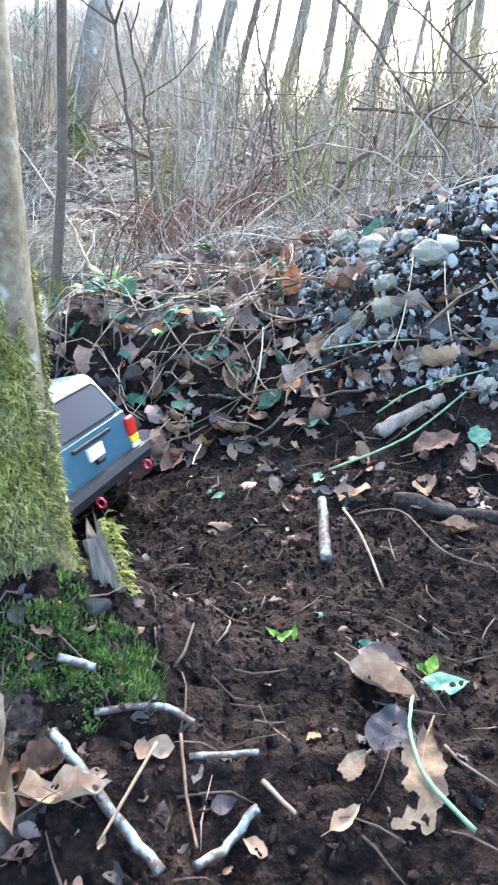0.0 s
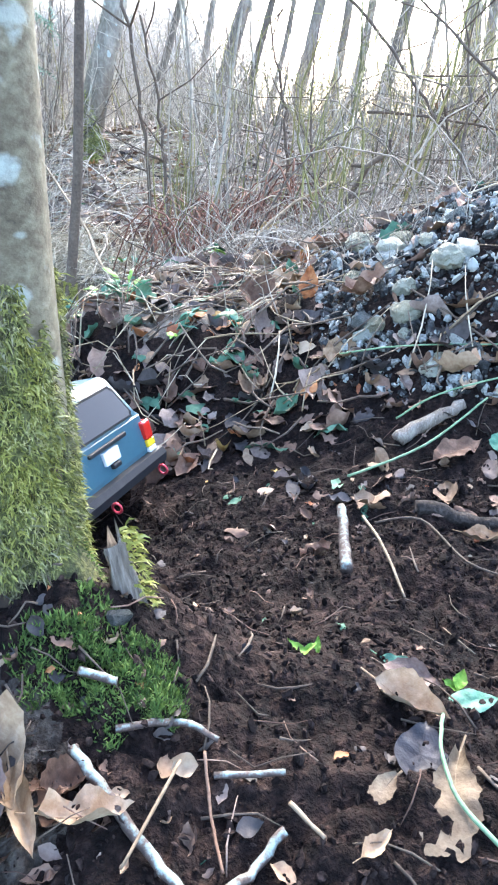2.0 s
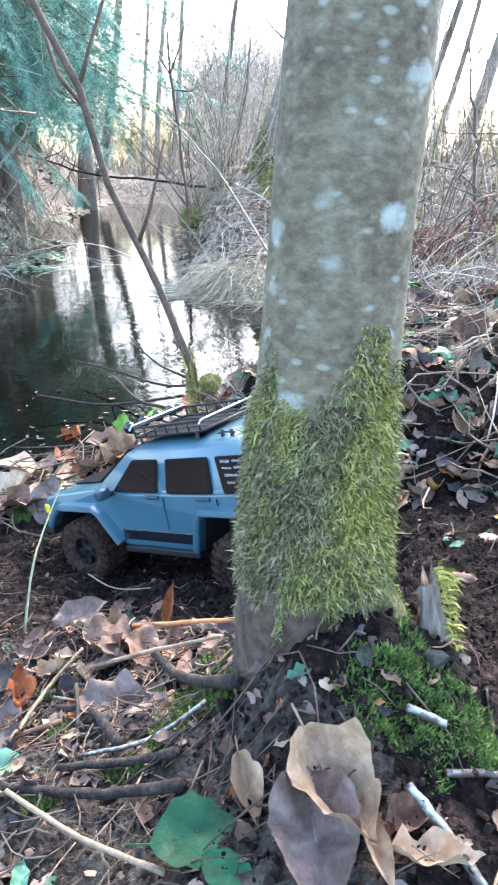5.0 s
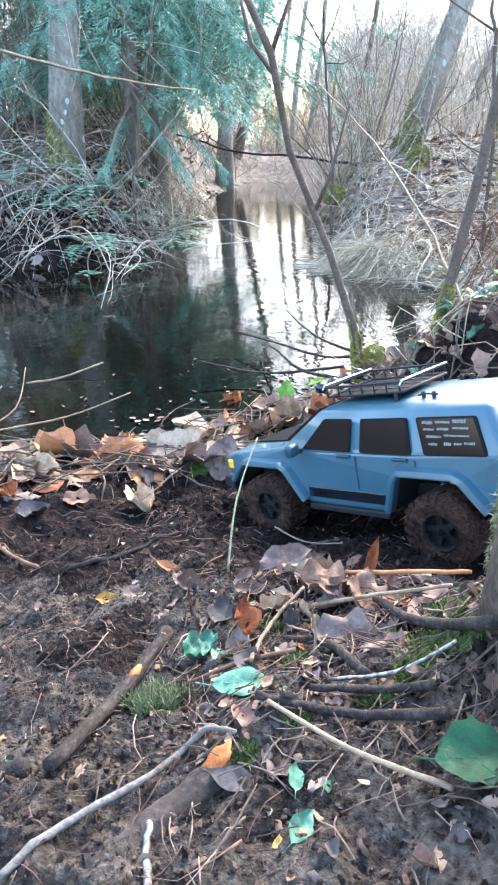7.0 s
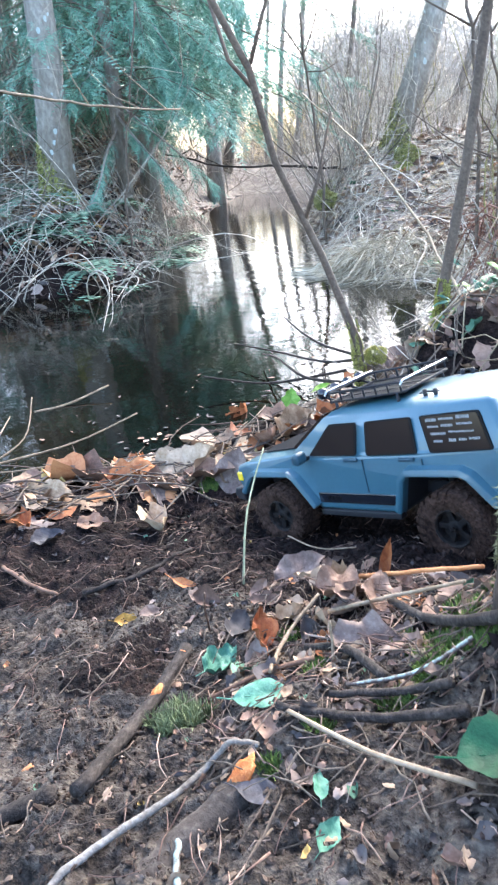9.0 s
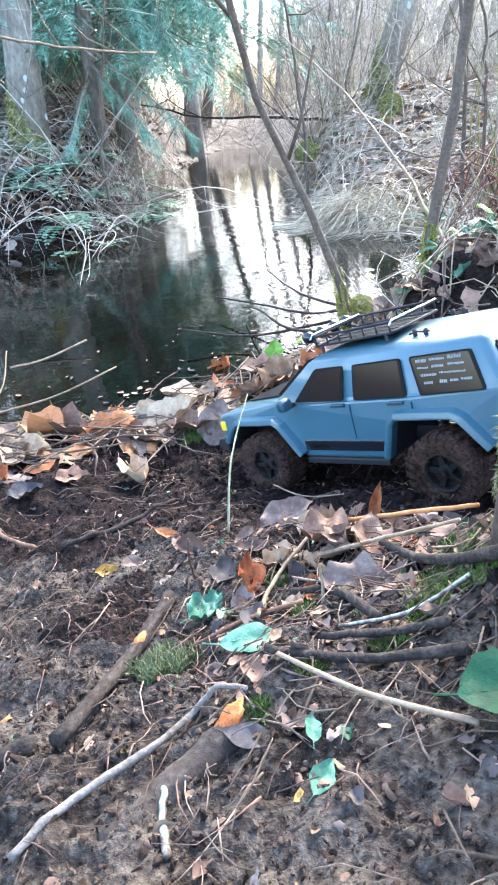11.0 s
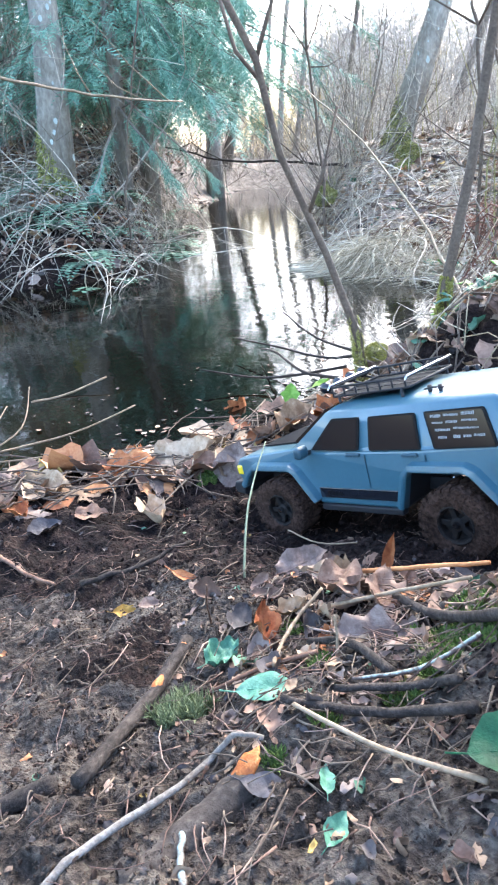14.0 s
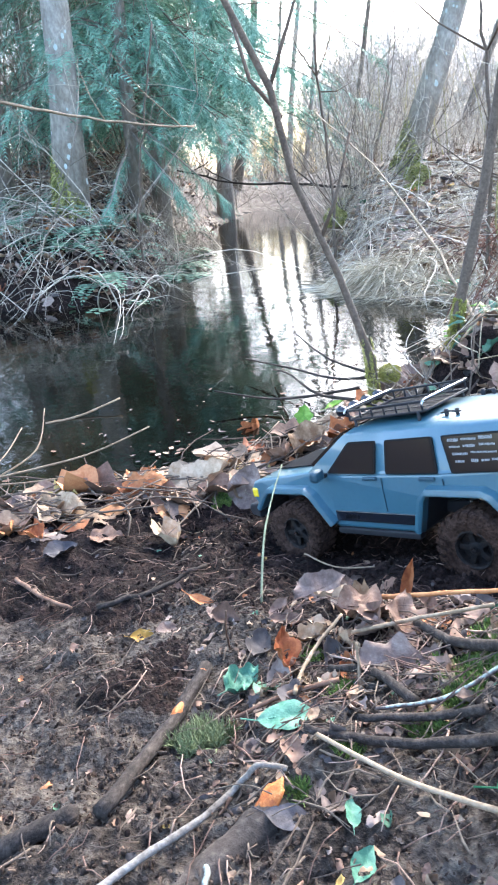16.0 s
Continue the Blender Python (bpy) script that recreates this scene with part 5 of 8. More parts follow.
# loose litter nobody could count
M_LITTER = [mat(m.name + "_litter", [(0.3, a), (0.5, b), (0.72, c)], 22, 0.75, 0.3, spread=0.3, island=True) for m, (a, b, c) in zip(KINDS, (
    ((0.15, 0.085, 0.048), (0.29, 0.19, 0.115), (0.46, 0.33, 0.215)), ((0.07, 0.036, 0.022), (0.16, 0.09, 0.058), (0.29, 0.18, 0.125)), ((0.18, 0.05, 0.02), (0.33, 0.12, 0.04), (0.47, 0.22, 0.09)),
    ((0.085, 0.055, 0.042), (0.175, 0.122, 0.096), (0.33, 0.25, 0.20)), ((0.016, 0.014, 0.015), (0.045, 0.036, 0.034), (0.10, 0.08, 0.072)), ((0.025, 0.075, 0.04), (0.06, 0.14, 0.08), (0.14, 0.25, 0.15)), ((0.24, 0.13, 0.03), (0.4, 0.26, 0.07), (0.5, 0.38, 0.14))))]


def scatter_leaves(name, label, n, where, sizes, weights, seed, tilt=25):
    r = random.Random(seed)
    ns, nw = (6, 4) if sizes[1] > 0.09 and n > 1000 else (10, 6)
    shapes = [leaf_shape(ns, nw, 1.0, r.uniform(0.4, 0.85), r.uniform(-0.4, 0.55), r.uniform(-0.08, 0.25), r.uniform(0.09, 0.20), r.choice((0, 0, 0, 3, 5)), i) for i in range(30)]
    verts, faces, idx = [], [], []
    made = 0
    while made < n:
        p = where(r)
        if p is None:
            continue
        x, y = p
        s = r.uniform(*sizes)
        m = pose(x, y, rough_ground(x, y) + s * 0.05, r.gauss(0, tilt), r.gauss(0, tilt), r.uniform(0, 360))
        sv, sf = r.choice(shapes)
        b = len(verts)
        verts.extend(m @ (p * s) for p in sv)
        faces.extend(tuple(i + b for i in q) for q in sf)
        idx.extend([r.choices(range(7), weights)[0]] * len(sf))
        made += 1
    ob = raw(name, verts, faces, M_LITTER, None, True, idx)
    return tagged(ob, label, "leaf litter", kind="stuff")


def gauss_at(x, y, sx, sy):
    def f(r):
        p = (r.gauss(x, sx), r.gauss(y, sy))
        d = pond_distance(*p)
        return p if d > -0.05 else None
    return f


def shore_band(r):
    t = r.uniform(-1.45, -0.62)
    y = 0.55 + (t + 1.45) * 0.85 + r.gauss(0, 0.13)
    d = pond_distance(t, y)
    return (t, y) if 0.0 < d < 0.32 and not (-0.72 < t and y < 1.12) else None


def far_bank(r):
    p = (r.uniform(-0.55, 0.75), r.uniform(0.98, 2.6))
    u = (p[0] + 0.27) * -0.932 + (p[1] - 0.82) * 0.361
    return p if pond_distance(*p) > 0.1 and u < 0.62 and not (p[0] > 0.10 and p[1] > 1.05 and r.random() < 0.85) else None


scatter_leaves("leaf_litter", "tan and brown dead leaves along the shore", 165, shore_band, (0.05, 0.13), (10, 7, 4, 2, 0.6, 0.3, 0.8), 31, 9)
scatter_leaves("leaf_litter", "brown and grey dead leaves on the far bank", 1500, far_bank, (0.02, 0.085), (5, 9, 1.5, 4, 5, 3.0, 0.3), 32, 22)
scatter_leaves("leaf_litter", "mixed dead leaves beside the tree", 150, gauss_at(-0.36, 0.46, 0.10, 0.10), (0.014, 0.042), (6, 8, 0.5, 6, 4, 0.6, 0.2), 33, 20)
scatter_leaves("leaf_litter", "small broken leaf scraps beside the tree", 620, gauss_at(-0.35, 0.40, 0.11, 0.11), (0.005, 0.018), (7, 8, 0.5, 4, 6, 0.8, 0.2), 30, 28)
scatter_leaves("leaf_litter", "mixed dead leaf scraps at the foot of the tree", 120, gauss_at(-0.13, 0.27, 0.07, 0.05), (0.006, 0.020), (4, 8, 0.8, 4, 6, 0.1, 0.1), 34, 24)
scatter_leaves("leaf_litter", "small leaf scraps trodden into the soil", 420, lambda r: (r.uniform(-1.1, 0.5), r.uniform(0.05, 0.95)), (0.006, 0.018), (0.7, 6, 0.6, 2, 5, 0.4, 0.2), 35, 15)
scatter_leaves("leaf_litter", "dead leaves at the foot of the stone heap", 260, lambda r: (r.uniform(-0.05, 0.7), r.uniform(0.72, 1.2)), (0.015, 0.06), (4, 7, 1, 5, 5, 2.0, 0.3), 36, 22)


def wood_floor(r):
    y = 1.7 + 9 * r.random() ** 1.6
    x = r.uniform(-1.2 - 0.5 * y, 0.8 + 0.5 * y)
    return (x, y) if pond_distance(x, y) > 0.03 else None


scatter_leaves("leaf_litter", "pale dead leaves over the wood floor", 6500, wood_floor, (0.05, 0.13), (9, 6, 1, 8, 1, 0.6, 0.5), 37, 20)

# scraps afloat by the shore; extra ones stand in for speckled reflections


def floating_scraps():
    r = random.Random(91)
    verts, faces, idx = [], [], []
    n = 0
    while n < 210:
        x, y = r.uniform(-2.0, -0.6), r.uniform(0.7, 2.6)
        d = pond_distance(x, y)
        if not -0.05 - 0.5 * r.random() ** 2 < d < -0.01:
            continue
        sv, sf = leaf_shape(5, 3, r.uniform(0.004, 0.026), r.uniform(0.3, 0.8), 0.1, 0.05, 0.05, 0, n)
        m = pose(x, y, WATER + 0.003, r.gauss(0, 5), r.gauss(0, 5), r.uniform(0, 360))
        b = len(verts)
        verts.extend(m @ p for p in sv)
        faces.extend(tuple(i + b for i in q) for q in sf)
        idx.extend([r.choice((0, 1, 1, 3, 4, 4))] * len(sf))
        n += 1
    tagged(raw("floating_scraps", verts, faces, M_LITTER, None, True, idx), "pale leaf scraps afloat by the shore, some standing for glints", "leaf litter", kind="stuff")


floating_scraps()

# soil crumbs
ICO = bmesh.new()
bmesh.ops.create_icosphere(ICO, subdivisions=1, radius=1)
ICO_V, ICO_F = [v.co.copy() for v in ICO.verts], [tuple(v.index for v in f.verts) for f in ICO.faces]
ICO.free()


def crumbs(name, label, n, where, sizes, material, seed, squash=0.75, sink=0.3):
    r = random.Random(seed)
    verts, faces = [], []
    made = 0
    while made < n:
        p = where(r)
        if p is None:
            continue
        x, y = p
        s = sizes[0] * (sizes[1] / sizes[0]) ** (r.random() ** 2.2)
        m = pose(x, y, rough_ground(x, y) + s * (1 - sink) * 0.6, r.uniform(0, 360), r.uniform(0, 360), r.uniform(0, 360)) @ Matrix.Diagonal((s * r.uniform(0.6, 1.9), s * r.uniform(0.5, 1.2), s * squash * r.uniform(0.5, 1.1), 1))
        b = len(verts)
        verts.extend(m @ (v * r.uniform(0.6, 1.25)) for v in ICO_V)
        faces.extend(tuple(i + b for i in f) for f in ICO_F)
        made += 1
    return tagged(raw(name, verts, faces, material), label, "soil", kind="stuff")


M_CRUMB = mat("soil_crumbs", [(0.3, (0.013, 0.008, 0.006)), (0.5, (0.048, 0.032, 0.0235)), (0.72, (0.13, 0.095, 0.072))], 60, 0.95, 0.6, spread=0.3, island=True, dist=0.002, spec=0.2)


def open_soil(r):
    x, y = r.uniform(-1.15, 0.55), 0.02 + 0.95 * r.random()
    return (x, y) if pond_distance(x, y) > 0.04 else None


def wet(x, y):
    return x + 0.12 * noise.noise(Vector((x * 6, y * 6, 2))) > -0.24 or y > 0.62


def by_camera(r):
    p = (r.uniform(-0.75, 0.3), 0.08 + 0.6 * r.random())
    return p if not wet(*p) else None


def by_camera_wet(r):
    p = (r.uniform(-0.4, 0.35), 0.1 + 0.75 * r.random())
    return p if wet(*p) else None


M_CRUMB_WET = mat("wet_soil_crumbs", [(0.3, (0.003, 0.0018, 0.0015)), (0.5, (0.012, 0.0072, 0.006)), (0.74, (0.056, 0.037, 0.031))], 60, 0.9, 0.6, spread=0.3, island=True, dist=0.002, spec=0.15)
crumbs("soil_crumbs", "fine grey-brown crumbs of soil", 9000, by_camera, (0.0007, 0.0032), M_CRUMB, 40)
crumbs("soil_crumbs", "fine wet dark crumbs of soil", 10000, by_camera_wet, (0.0008, 0.0042), M_CRUMB_WET, 43)
crumbs("soil_crumbs", "loose dark crumbs of soil", 5000, lambda r: (lambda p: p if p and not wet(*p) else None)(open_soil(r)), (0.0010, 0.0040), M_CRUMB, 41)
crumbs("soil_crumbs", "loose wet crumbs of soil", 5000, lambda r: (lambda p: p if p and wet(*p) else None)(open_soil(r)), (0.0010, 0.0045), M_CRUMB_WET, 44)
crumbs("soil_clods", "rough dark clods of wet soil", 700, lambda r: (lambda p: p if p and wet(*p) else None)(open_soil(r)), (0.003, 0.008), M_CRUMB_WET, 45, 0.8, 0.5)
crumbs("soil_crumbs", "wet clods round the wheels", 900, gauss_at(-0.42, 0.82, 0.2, 0.14), (0.002, 0.006), M_CRUMB_WET, 42)

# twigs and straws trodden into the soil
M_STRAW = mat("dry_straw", [(0.3, (0.16, 0.11, 0.06)), (0.5, (0.34, 0.26, 0.16)), (0.7, (0.55, 0.46, 0.33))], 30, 0.8, 0.2, spread=0.4, island=True)


def scatter_twigs(name, label, n, where, length, rad, material, seed, lift=0.004, rise=0.05):
    r = random.Random(seed)
    verts, faces = [], []
    made = 0
    while made < n:
        p = where(r)
        if p is None:
            continue
        L = r.uniform(*length)
        a = r.uniform(0, 6.283)
        bend = r.uniform(-0.5, 0.5)
        pts = []
        up = abs(r.gauss(0, rise)) * L
        for k in range(4):
            t = k / 3
            x, y = p[0] + L * t * math.cos(a + bend * t), p[1] + L * t * math.sin(a + bend * t)
            pts.append((x, y, max(rough_ground(x, y), WATER) + lift + up * t))
        tube_data(pts, [r.uniform(*rad) * q for q in (1, 0.95, 0.8, 0.55)], 4, verts, faces)
        made += 1
    return tagged(raw(name, verts, faces, material, None, True), label, "twigs", kind="stuff")


scatter_twigs("twigs", "thin dark twigs trodden into the soil", 300, open_soil, (0.015, 0.06), (0.0005, 0.0014), M_TWIG, 51)
M_REDSTRAW = mat("reddish_straw", [(0.3, (0.06, 0.03, 0.02)), (0.5, (0.15, 0.085, 0.06)), (0.7, (0.32, 0.22, 0.165))], 30, 0.85, 0.2, spread=0.4, island=True)
scatter_twigs("straws", "thin reddish straws on the soil", 800, lambda r: (lambda p: p if p and (p[0] < -0.25 or r.random() < 0.22) else None)(open_soil(r)), (0.010, 0.05), (0.0003, 0.0008), M_REDSTRAW, 52)
scatter_twigs("twigs", "thin twigs in the litter beside the tree", 320, gauss_at(-0.33, 0.37, 0.11, 0.11), (0.012, 0.055), (0.0004, 0.0010), M_TWIG, 53, 0.008, 0.1)
scatter_twigs("straws", "dry straws in the litter beside the tree", 110, gauss_at(-0.36, 0.44, 0.1, 0.1), (0.02, 0.07), (0.0004, 0.0010), M_REDSTRAW, 54, 0.008, 0.1)
scatter_twigs("twigs", "thin twigs along the shore", 220, shore_band, (0.05, 0.22), (0.001, 0.003), M_TWIG, 55, 0.02, 0.1)
scatter_twigs("twigs", "twigs and stalks on the far bank", 420, far_bank, (0.04, 0.16), (0.001, 0.003), M_TWIG, 56, 0.02, 0.15)
scatter_twigs("straws", "dry stalks on the far bank", 300, far_bank, (0.04, 0.18), (0.0008, 0.002), M_STRAW, 57, 0.02, 0.15)

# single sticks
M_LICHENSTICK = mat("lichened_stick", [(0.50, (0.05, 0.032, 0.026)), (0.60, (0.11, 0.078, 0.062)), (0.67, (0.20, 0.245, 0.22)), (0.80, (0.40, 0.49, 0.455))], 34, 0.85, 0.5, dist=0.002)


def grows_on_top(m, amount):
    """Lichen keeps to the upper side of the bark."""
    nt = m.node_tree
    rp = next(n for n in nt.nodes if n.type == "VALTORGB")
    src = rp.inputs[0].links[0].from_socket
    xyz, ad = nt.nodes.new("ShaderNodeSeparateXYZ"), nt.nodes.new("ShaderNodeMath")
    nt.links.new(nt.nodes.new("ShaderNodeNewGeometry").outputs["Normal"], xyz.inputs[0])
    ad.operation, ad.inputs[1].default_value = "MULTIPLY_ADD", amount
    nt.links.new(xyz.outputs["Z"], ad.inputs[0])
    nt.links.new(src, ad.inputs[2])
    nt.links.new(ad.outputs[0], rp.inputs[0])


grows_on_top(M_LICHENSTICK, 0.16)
M_DARKSTICK = mat("dark_bark_stick", [(0.34, (0.010, 0.008, 0.0065)), (0.5, (0.030, 0.023, 0.019)), (0.66, (0.085, 0.068, 0.056))], 55, 0.9, 1.0, fine=5, stretch=(1, 0.4, 1), dist=0.004, spec=0.25)
M_PALE = mat("pale_peeled_stick", [(0.3, (0.10, 0.062, 0.034)), (0.5, (0.215, 0.15, 0.09)), (0.7, (0.38, 0.295, 0.20))], 30, 0.75, 0.4, dist=0.002)
M_ORANGE = mat("orange_bare_wood", [(0.35, (0.22, 0.05, 0.010)), (0.5, (0.45, 0.125, 0.02)), (0.65, (0.60, 0.27, 0.09))], 90, 0.7, 0.5, dist=0.002)


def stick(pts, r0, r1, material, label, lifts=0.006, name="stick", n=9, knots=True, seed=0):
    """A stick along ground points (x, y); a third number is height over the ground."""
    rr = random.Random(len(label) * 31 + int(abs(pts[0][0]) * 1000))
    P = []
    for i, p in enumerate(pts):
        h = p[2] if len(p) > 2 else lifts
        P.append(Vector((p[0], p[1], max(rough_ground(p[0], p[1]), WATER) + h)))
    fine = []
    for i, (a, b) in enumerate(zip(P, P[1:])):
        before, after = P[max(i - 1, 0)], P[min(i + 2, len(P) - 1)]
        for k in range(5):
            t = k / 5
            q = 0.5 * (2 * a + (b - before) * t + (2 * before - 5 * a + 4 * b - after) * t * t + (3 * a - before - 3 * b + after) * t * t * t)
            q += Vector((rr.gauss(0, 1), rr.gauss(0, 1), rr.gauss(0, 0.6))) * r0 * 0.15
            if all(len(p) < 3 or p[2] >= 0 for p in pts):
                q.z = max(q.z, rough_ground(q.x, q.y) + r0 * 0.45)
            fine.append(q)
    fine.append(P[-1])
    radii = [(r0 + (r1 - r0) * i / (len(fine) - 1)) * (1 + (0.08 * rr.uniform(-1, 1) if knots else 0)) for i in range(len(fine))]
    ob = empty(name, Matrix.Translation(P[0]), label, "stick", "fallen sticks")
    tube("bark", [p - P[0] for p in fine], radii, n, material, ob)
    return ob


s = stick([(-0.545, 0.41), (-0.538, 0.31), (-0.527, 0.203)], 0.0068, 0.0058, M_DARKSTICK, "dark bark stick with orange bare patches on soil", 0.012)
for t, q, r_ in ((0.06, 0.012, 0.0046), (0.36, 0.024, 0.0052)):
    ends = [Vector((x, y, rough_ground(x, y) + 0.012)) for x, y in ((-0.545, 0.41), (-0.538, 0.31), (-0.527, 0.203))]
    p = ends[0].lerp(ends[1], t * 2)
    p.z = max(p.z, rough_ground(p.x, p.y) + 0.0031) + 0.0030
    p -= s.matrix_basis.translation
    tube("bare_patch", [p + Vector((-0.0005, q / 2, -0.0012)), p + Vector((0.0012, 0, 0)), p + Vector((0.0005, -q / 2, -0.0012))], [r_ * 0.45, r_, r_ * 0.45], 8, M_ORANGE, s)
M_MUDROOT = mat("muddy_root", [(0.34, (0.022, 0.017, 0.014)), (0.5, (0.055, 0.044, 0.036)), (0.66, (0.12, 0.10, 0.084))], 30, 0.9, 0.7, dist=0.004, spec=0.2)
M_ROOT = mat("grey_root", [(0.3, (0.06, 0.048, 0.038)), (0.5, (0.17, 0.145, 0.12)), (0.7, (0.34, 0.31, 0.275))], 40, 0.9, 0.8, dist=0.003)
stick([(-0.399, 0.262, 0.011), (-0.42, 0.256, 0.012), (-0.436, 0.245, 0.010), (-0.45, 0.212, 0.010), (-0.482, 0.163, 0.009), (-0.50, 0.12, 0.007)], 0.0020, 0.0030, M_ROOT, "thin grey root running over the soil", 0.004, "root")
log = stick([(-0.388, 0.262, -0.008), (-0.402, 0.232, -0.006), (-0.424, 0.190, -0.008), (-0.45, 0.145, -0.012)], 0.012, 0.017, M_MUDROOT, "half-buried muddy root with a bare orange cut", 0.0, "root", 14, False)
bm = bmesh.new()
bmesh.ops.create_icosphere(bm, subdivisions=3, radius=1)
for v in bm.verts:
    d = 1 + 0.35 * noise.noise(v.co * 2.2) + 0.15 * noise.noise(v.co * 6)
    v.co = Vector((v.co.x * 0.0072 * d, v.co.y * 0.0160 * d, v.co.z * 0.0032 * d))
cut = part("bare_patch", bm, M_ORANGE, log, "splintered orange wood", True)
cut.matrix_basis = Matrix.Translation(-log.matrix_basis.translation) @ pose(-0.404, 0.237, rough_ground(-0.402, 0.232) + 0.0065, 34, 8, -22)
stick([(-0.384, 0.287, 0.010), (-0.313, 0.259, 0.014), (-0.245, 0.233, 0.012)], 0.0018, 0.0020, M_PALE, "straight straw-coloured stick on leaf litter", 0.012)
stick([(-0.395, 0.291), (-0.328, 0.297), (-0.255, 0.297)], 0.003, 0.0042, M_DARKSTICK, "grey-brown stick on leaf litter", 0.010)
stick([(-0.389, 0.526, 0.02), (-0.327, 0.507, 0.02), (-0.262, 0.49, 0.018)], 0.0026, 0.002, M_RUST, "orange straw on leaf litter")
stick([(-0.403, 0.453, 0.016), (-0.341, 0.465, 0.02), (-0.275, 0.457, 0.022)], 0.0022, 0.0018, M_PALE, "pale peeled stick on leaf litter")
stick([(-0.427, 0.357, 0.012), (-0.436, 0.39, 0.014), (-0.434, 0.432, 0.016), (-0.418, 0.471, 0.022)], 0.0022, 0.0016, M_PALE, "forked pale twig on leaf litter")
stick([(-0.483, 0.335), (-0.442, 0.36), (-0.395, 0.382)], 0.002, 0.0025, M_BROWN, "red-brown twig on leaf litter", 0.010)
stick([(-0.412, 0.408), (-0.365, 0.382), (-0.321, 0.343)], 0.0032, 0.0045, M_DARKSTICK, "dark crooked stick on leaf litter", 0.010)
stick([(-0.345, 0.475, 0.012), (-0.295, 0.42, 0.016), (-0.235, 0.36, 0.02)], 0.004, 0.0055, M_DARKSTICK, "thick brown stick against the tree's foot")
stick([(-0.801, 0.555), (-0.746, 0.613), (-0.70, 0.70)], 0.0045, 0.003, M_DARKSTICK, "dark stick on bare soil", 0.004)
stick([(-1.012, 0.619), (-0.934, 0.594), (-0.862, 0.57)], 0.0036, 0.0026, M_BROWN, "orange-brown stick on bare soil", 0.003)
stick([(-0.63, 0.15), (-0.586, 0.184), (-0.555, 0.21)], 0.010, 0.008, M_DARKSTICK, "dark rotting stick on bare soil", 0.004)
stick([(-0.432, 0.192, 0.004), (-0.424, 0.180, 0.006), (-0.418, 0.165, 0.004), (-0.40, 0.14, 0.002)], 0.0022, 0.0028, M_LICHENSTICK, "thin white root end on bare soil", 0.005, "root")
stick([(-0.535, 0.445, 0.002), (-0.535, 0.44, 0.03), (-0.531, 0.437, 0.06)], 0.0014, 0.0009, M_BROWN, "thin standing dead stem")
stick([(-0.375, 0.375, 0.002), (-0.378, 0.385, 0.022), (-0.381, 0.39, 0.04)], 0.0016, 0.0012, M_PALE, "thin standing dead stem")
stick([(-0.35, 0.33), (-0.30, 0.345), (-0.26, 0.365)], 0.0016, 0.002, M_LICHENSTICK, "lichened twig on leaf litter", 0.014)
stick([(-0.36, 0.315), (-0.305, 0.33), (-0.27, 0.325)], 0.003, 0.004, M_DARKSTICK, "grey twig on leaf litter", 0.012)
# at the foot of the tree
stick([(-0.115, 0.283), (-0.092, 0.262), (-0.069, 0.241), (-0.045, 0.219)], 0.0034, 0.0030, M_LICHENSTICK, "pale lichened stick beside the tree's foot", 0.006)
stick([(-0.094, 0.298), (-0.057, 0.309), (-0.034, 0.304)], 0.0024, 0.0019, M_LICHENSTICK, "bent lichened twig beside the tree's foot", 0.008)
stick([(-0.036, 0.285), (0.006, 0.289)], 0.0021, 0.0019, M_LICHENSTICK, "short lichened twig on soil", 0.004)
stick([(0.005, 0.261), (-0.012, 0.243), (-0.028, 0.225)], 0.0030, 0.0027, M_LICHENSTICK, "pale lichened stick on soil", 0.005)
stick([(-0.055, 0.286, 0.014), (-0.078, 0.225, 0.014)], 0.0011, 0.0009, M_PALE, "thin straw across the sticks")
stick([(-0.042, 0.297), (-0.036, 0.265), (-0.028, 0.235)], 0.0010, 0.0009, M_BROWN, "thin brown stem on soil", 0.008)
stick([(0.008, 0.272), (0.026, 0.252)], 0.0014, 0.0012, M_PALE, "short tan twig on soil", 0.005)
stick([(-0.118, 0.321), (-0.095, 0.317)], 0.0030, 0.0026, M_LICHENSTICK, "pale lichened twig stump in moss", 0.010)
# behind the model car
stick([(0.113, 0.345, 0.012), (0.104, 0.315, 0.014), (0.103, 0.290, 0.012), (0.108, 0.272, 0.010), (0.126, 0.246, 0.008)], 0.0013, 0.0015, M_GREENSTEM, "thin green runner over the soil", name="runner")
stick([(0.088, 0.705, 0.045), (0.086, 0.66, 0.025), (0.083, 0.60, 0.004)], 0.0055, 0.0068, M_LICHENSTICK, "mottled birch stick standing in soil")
stick([(0.117, 0.722, 0.02), (0.129, 0.641, 0.008), (0.139, 0.568, 0.004)], 0.0018, 0.0014, M_PALE, "thin pale twig on soil")
stick([(0.131, 0.716, 0.012), (0.183, 0.701, 0.010), (0.212, 0.612, 0.008), (0.26, 0.585, 0.006)], 0.0013, 0.0012, M_TWIG, "thin crooked twig on soil")
stick([(0.185, 0.73), (0.239, 0.708), (0.30, 0.685)], 0.010, 0.008, M_DARKSTICK, "dark rotten log piece on soil", 0.004)
stick([(0.12, 1.09, 0.02), (0.218, 1.048, 0.03), (0.36, 1.01, 0.02)], 0.0016, 0.0013, M_GREENSTEM, "green bramble runner over the stones", name="runner")
stick([(0.11, 0.815, 0.01), (0.219, 0.862, 0.02), (0.32, 0.925, 0.02)], 0.0018, 0.0015, M_GREENSTEM, "green bramble runner over leaf litter", name="runner")
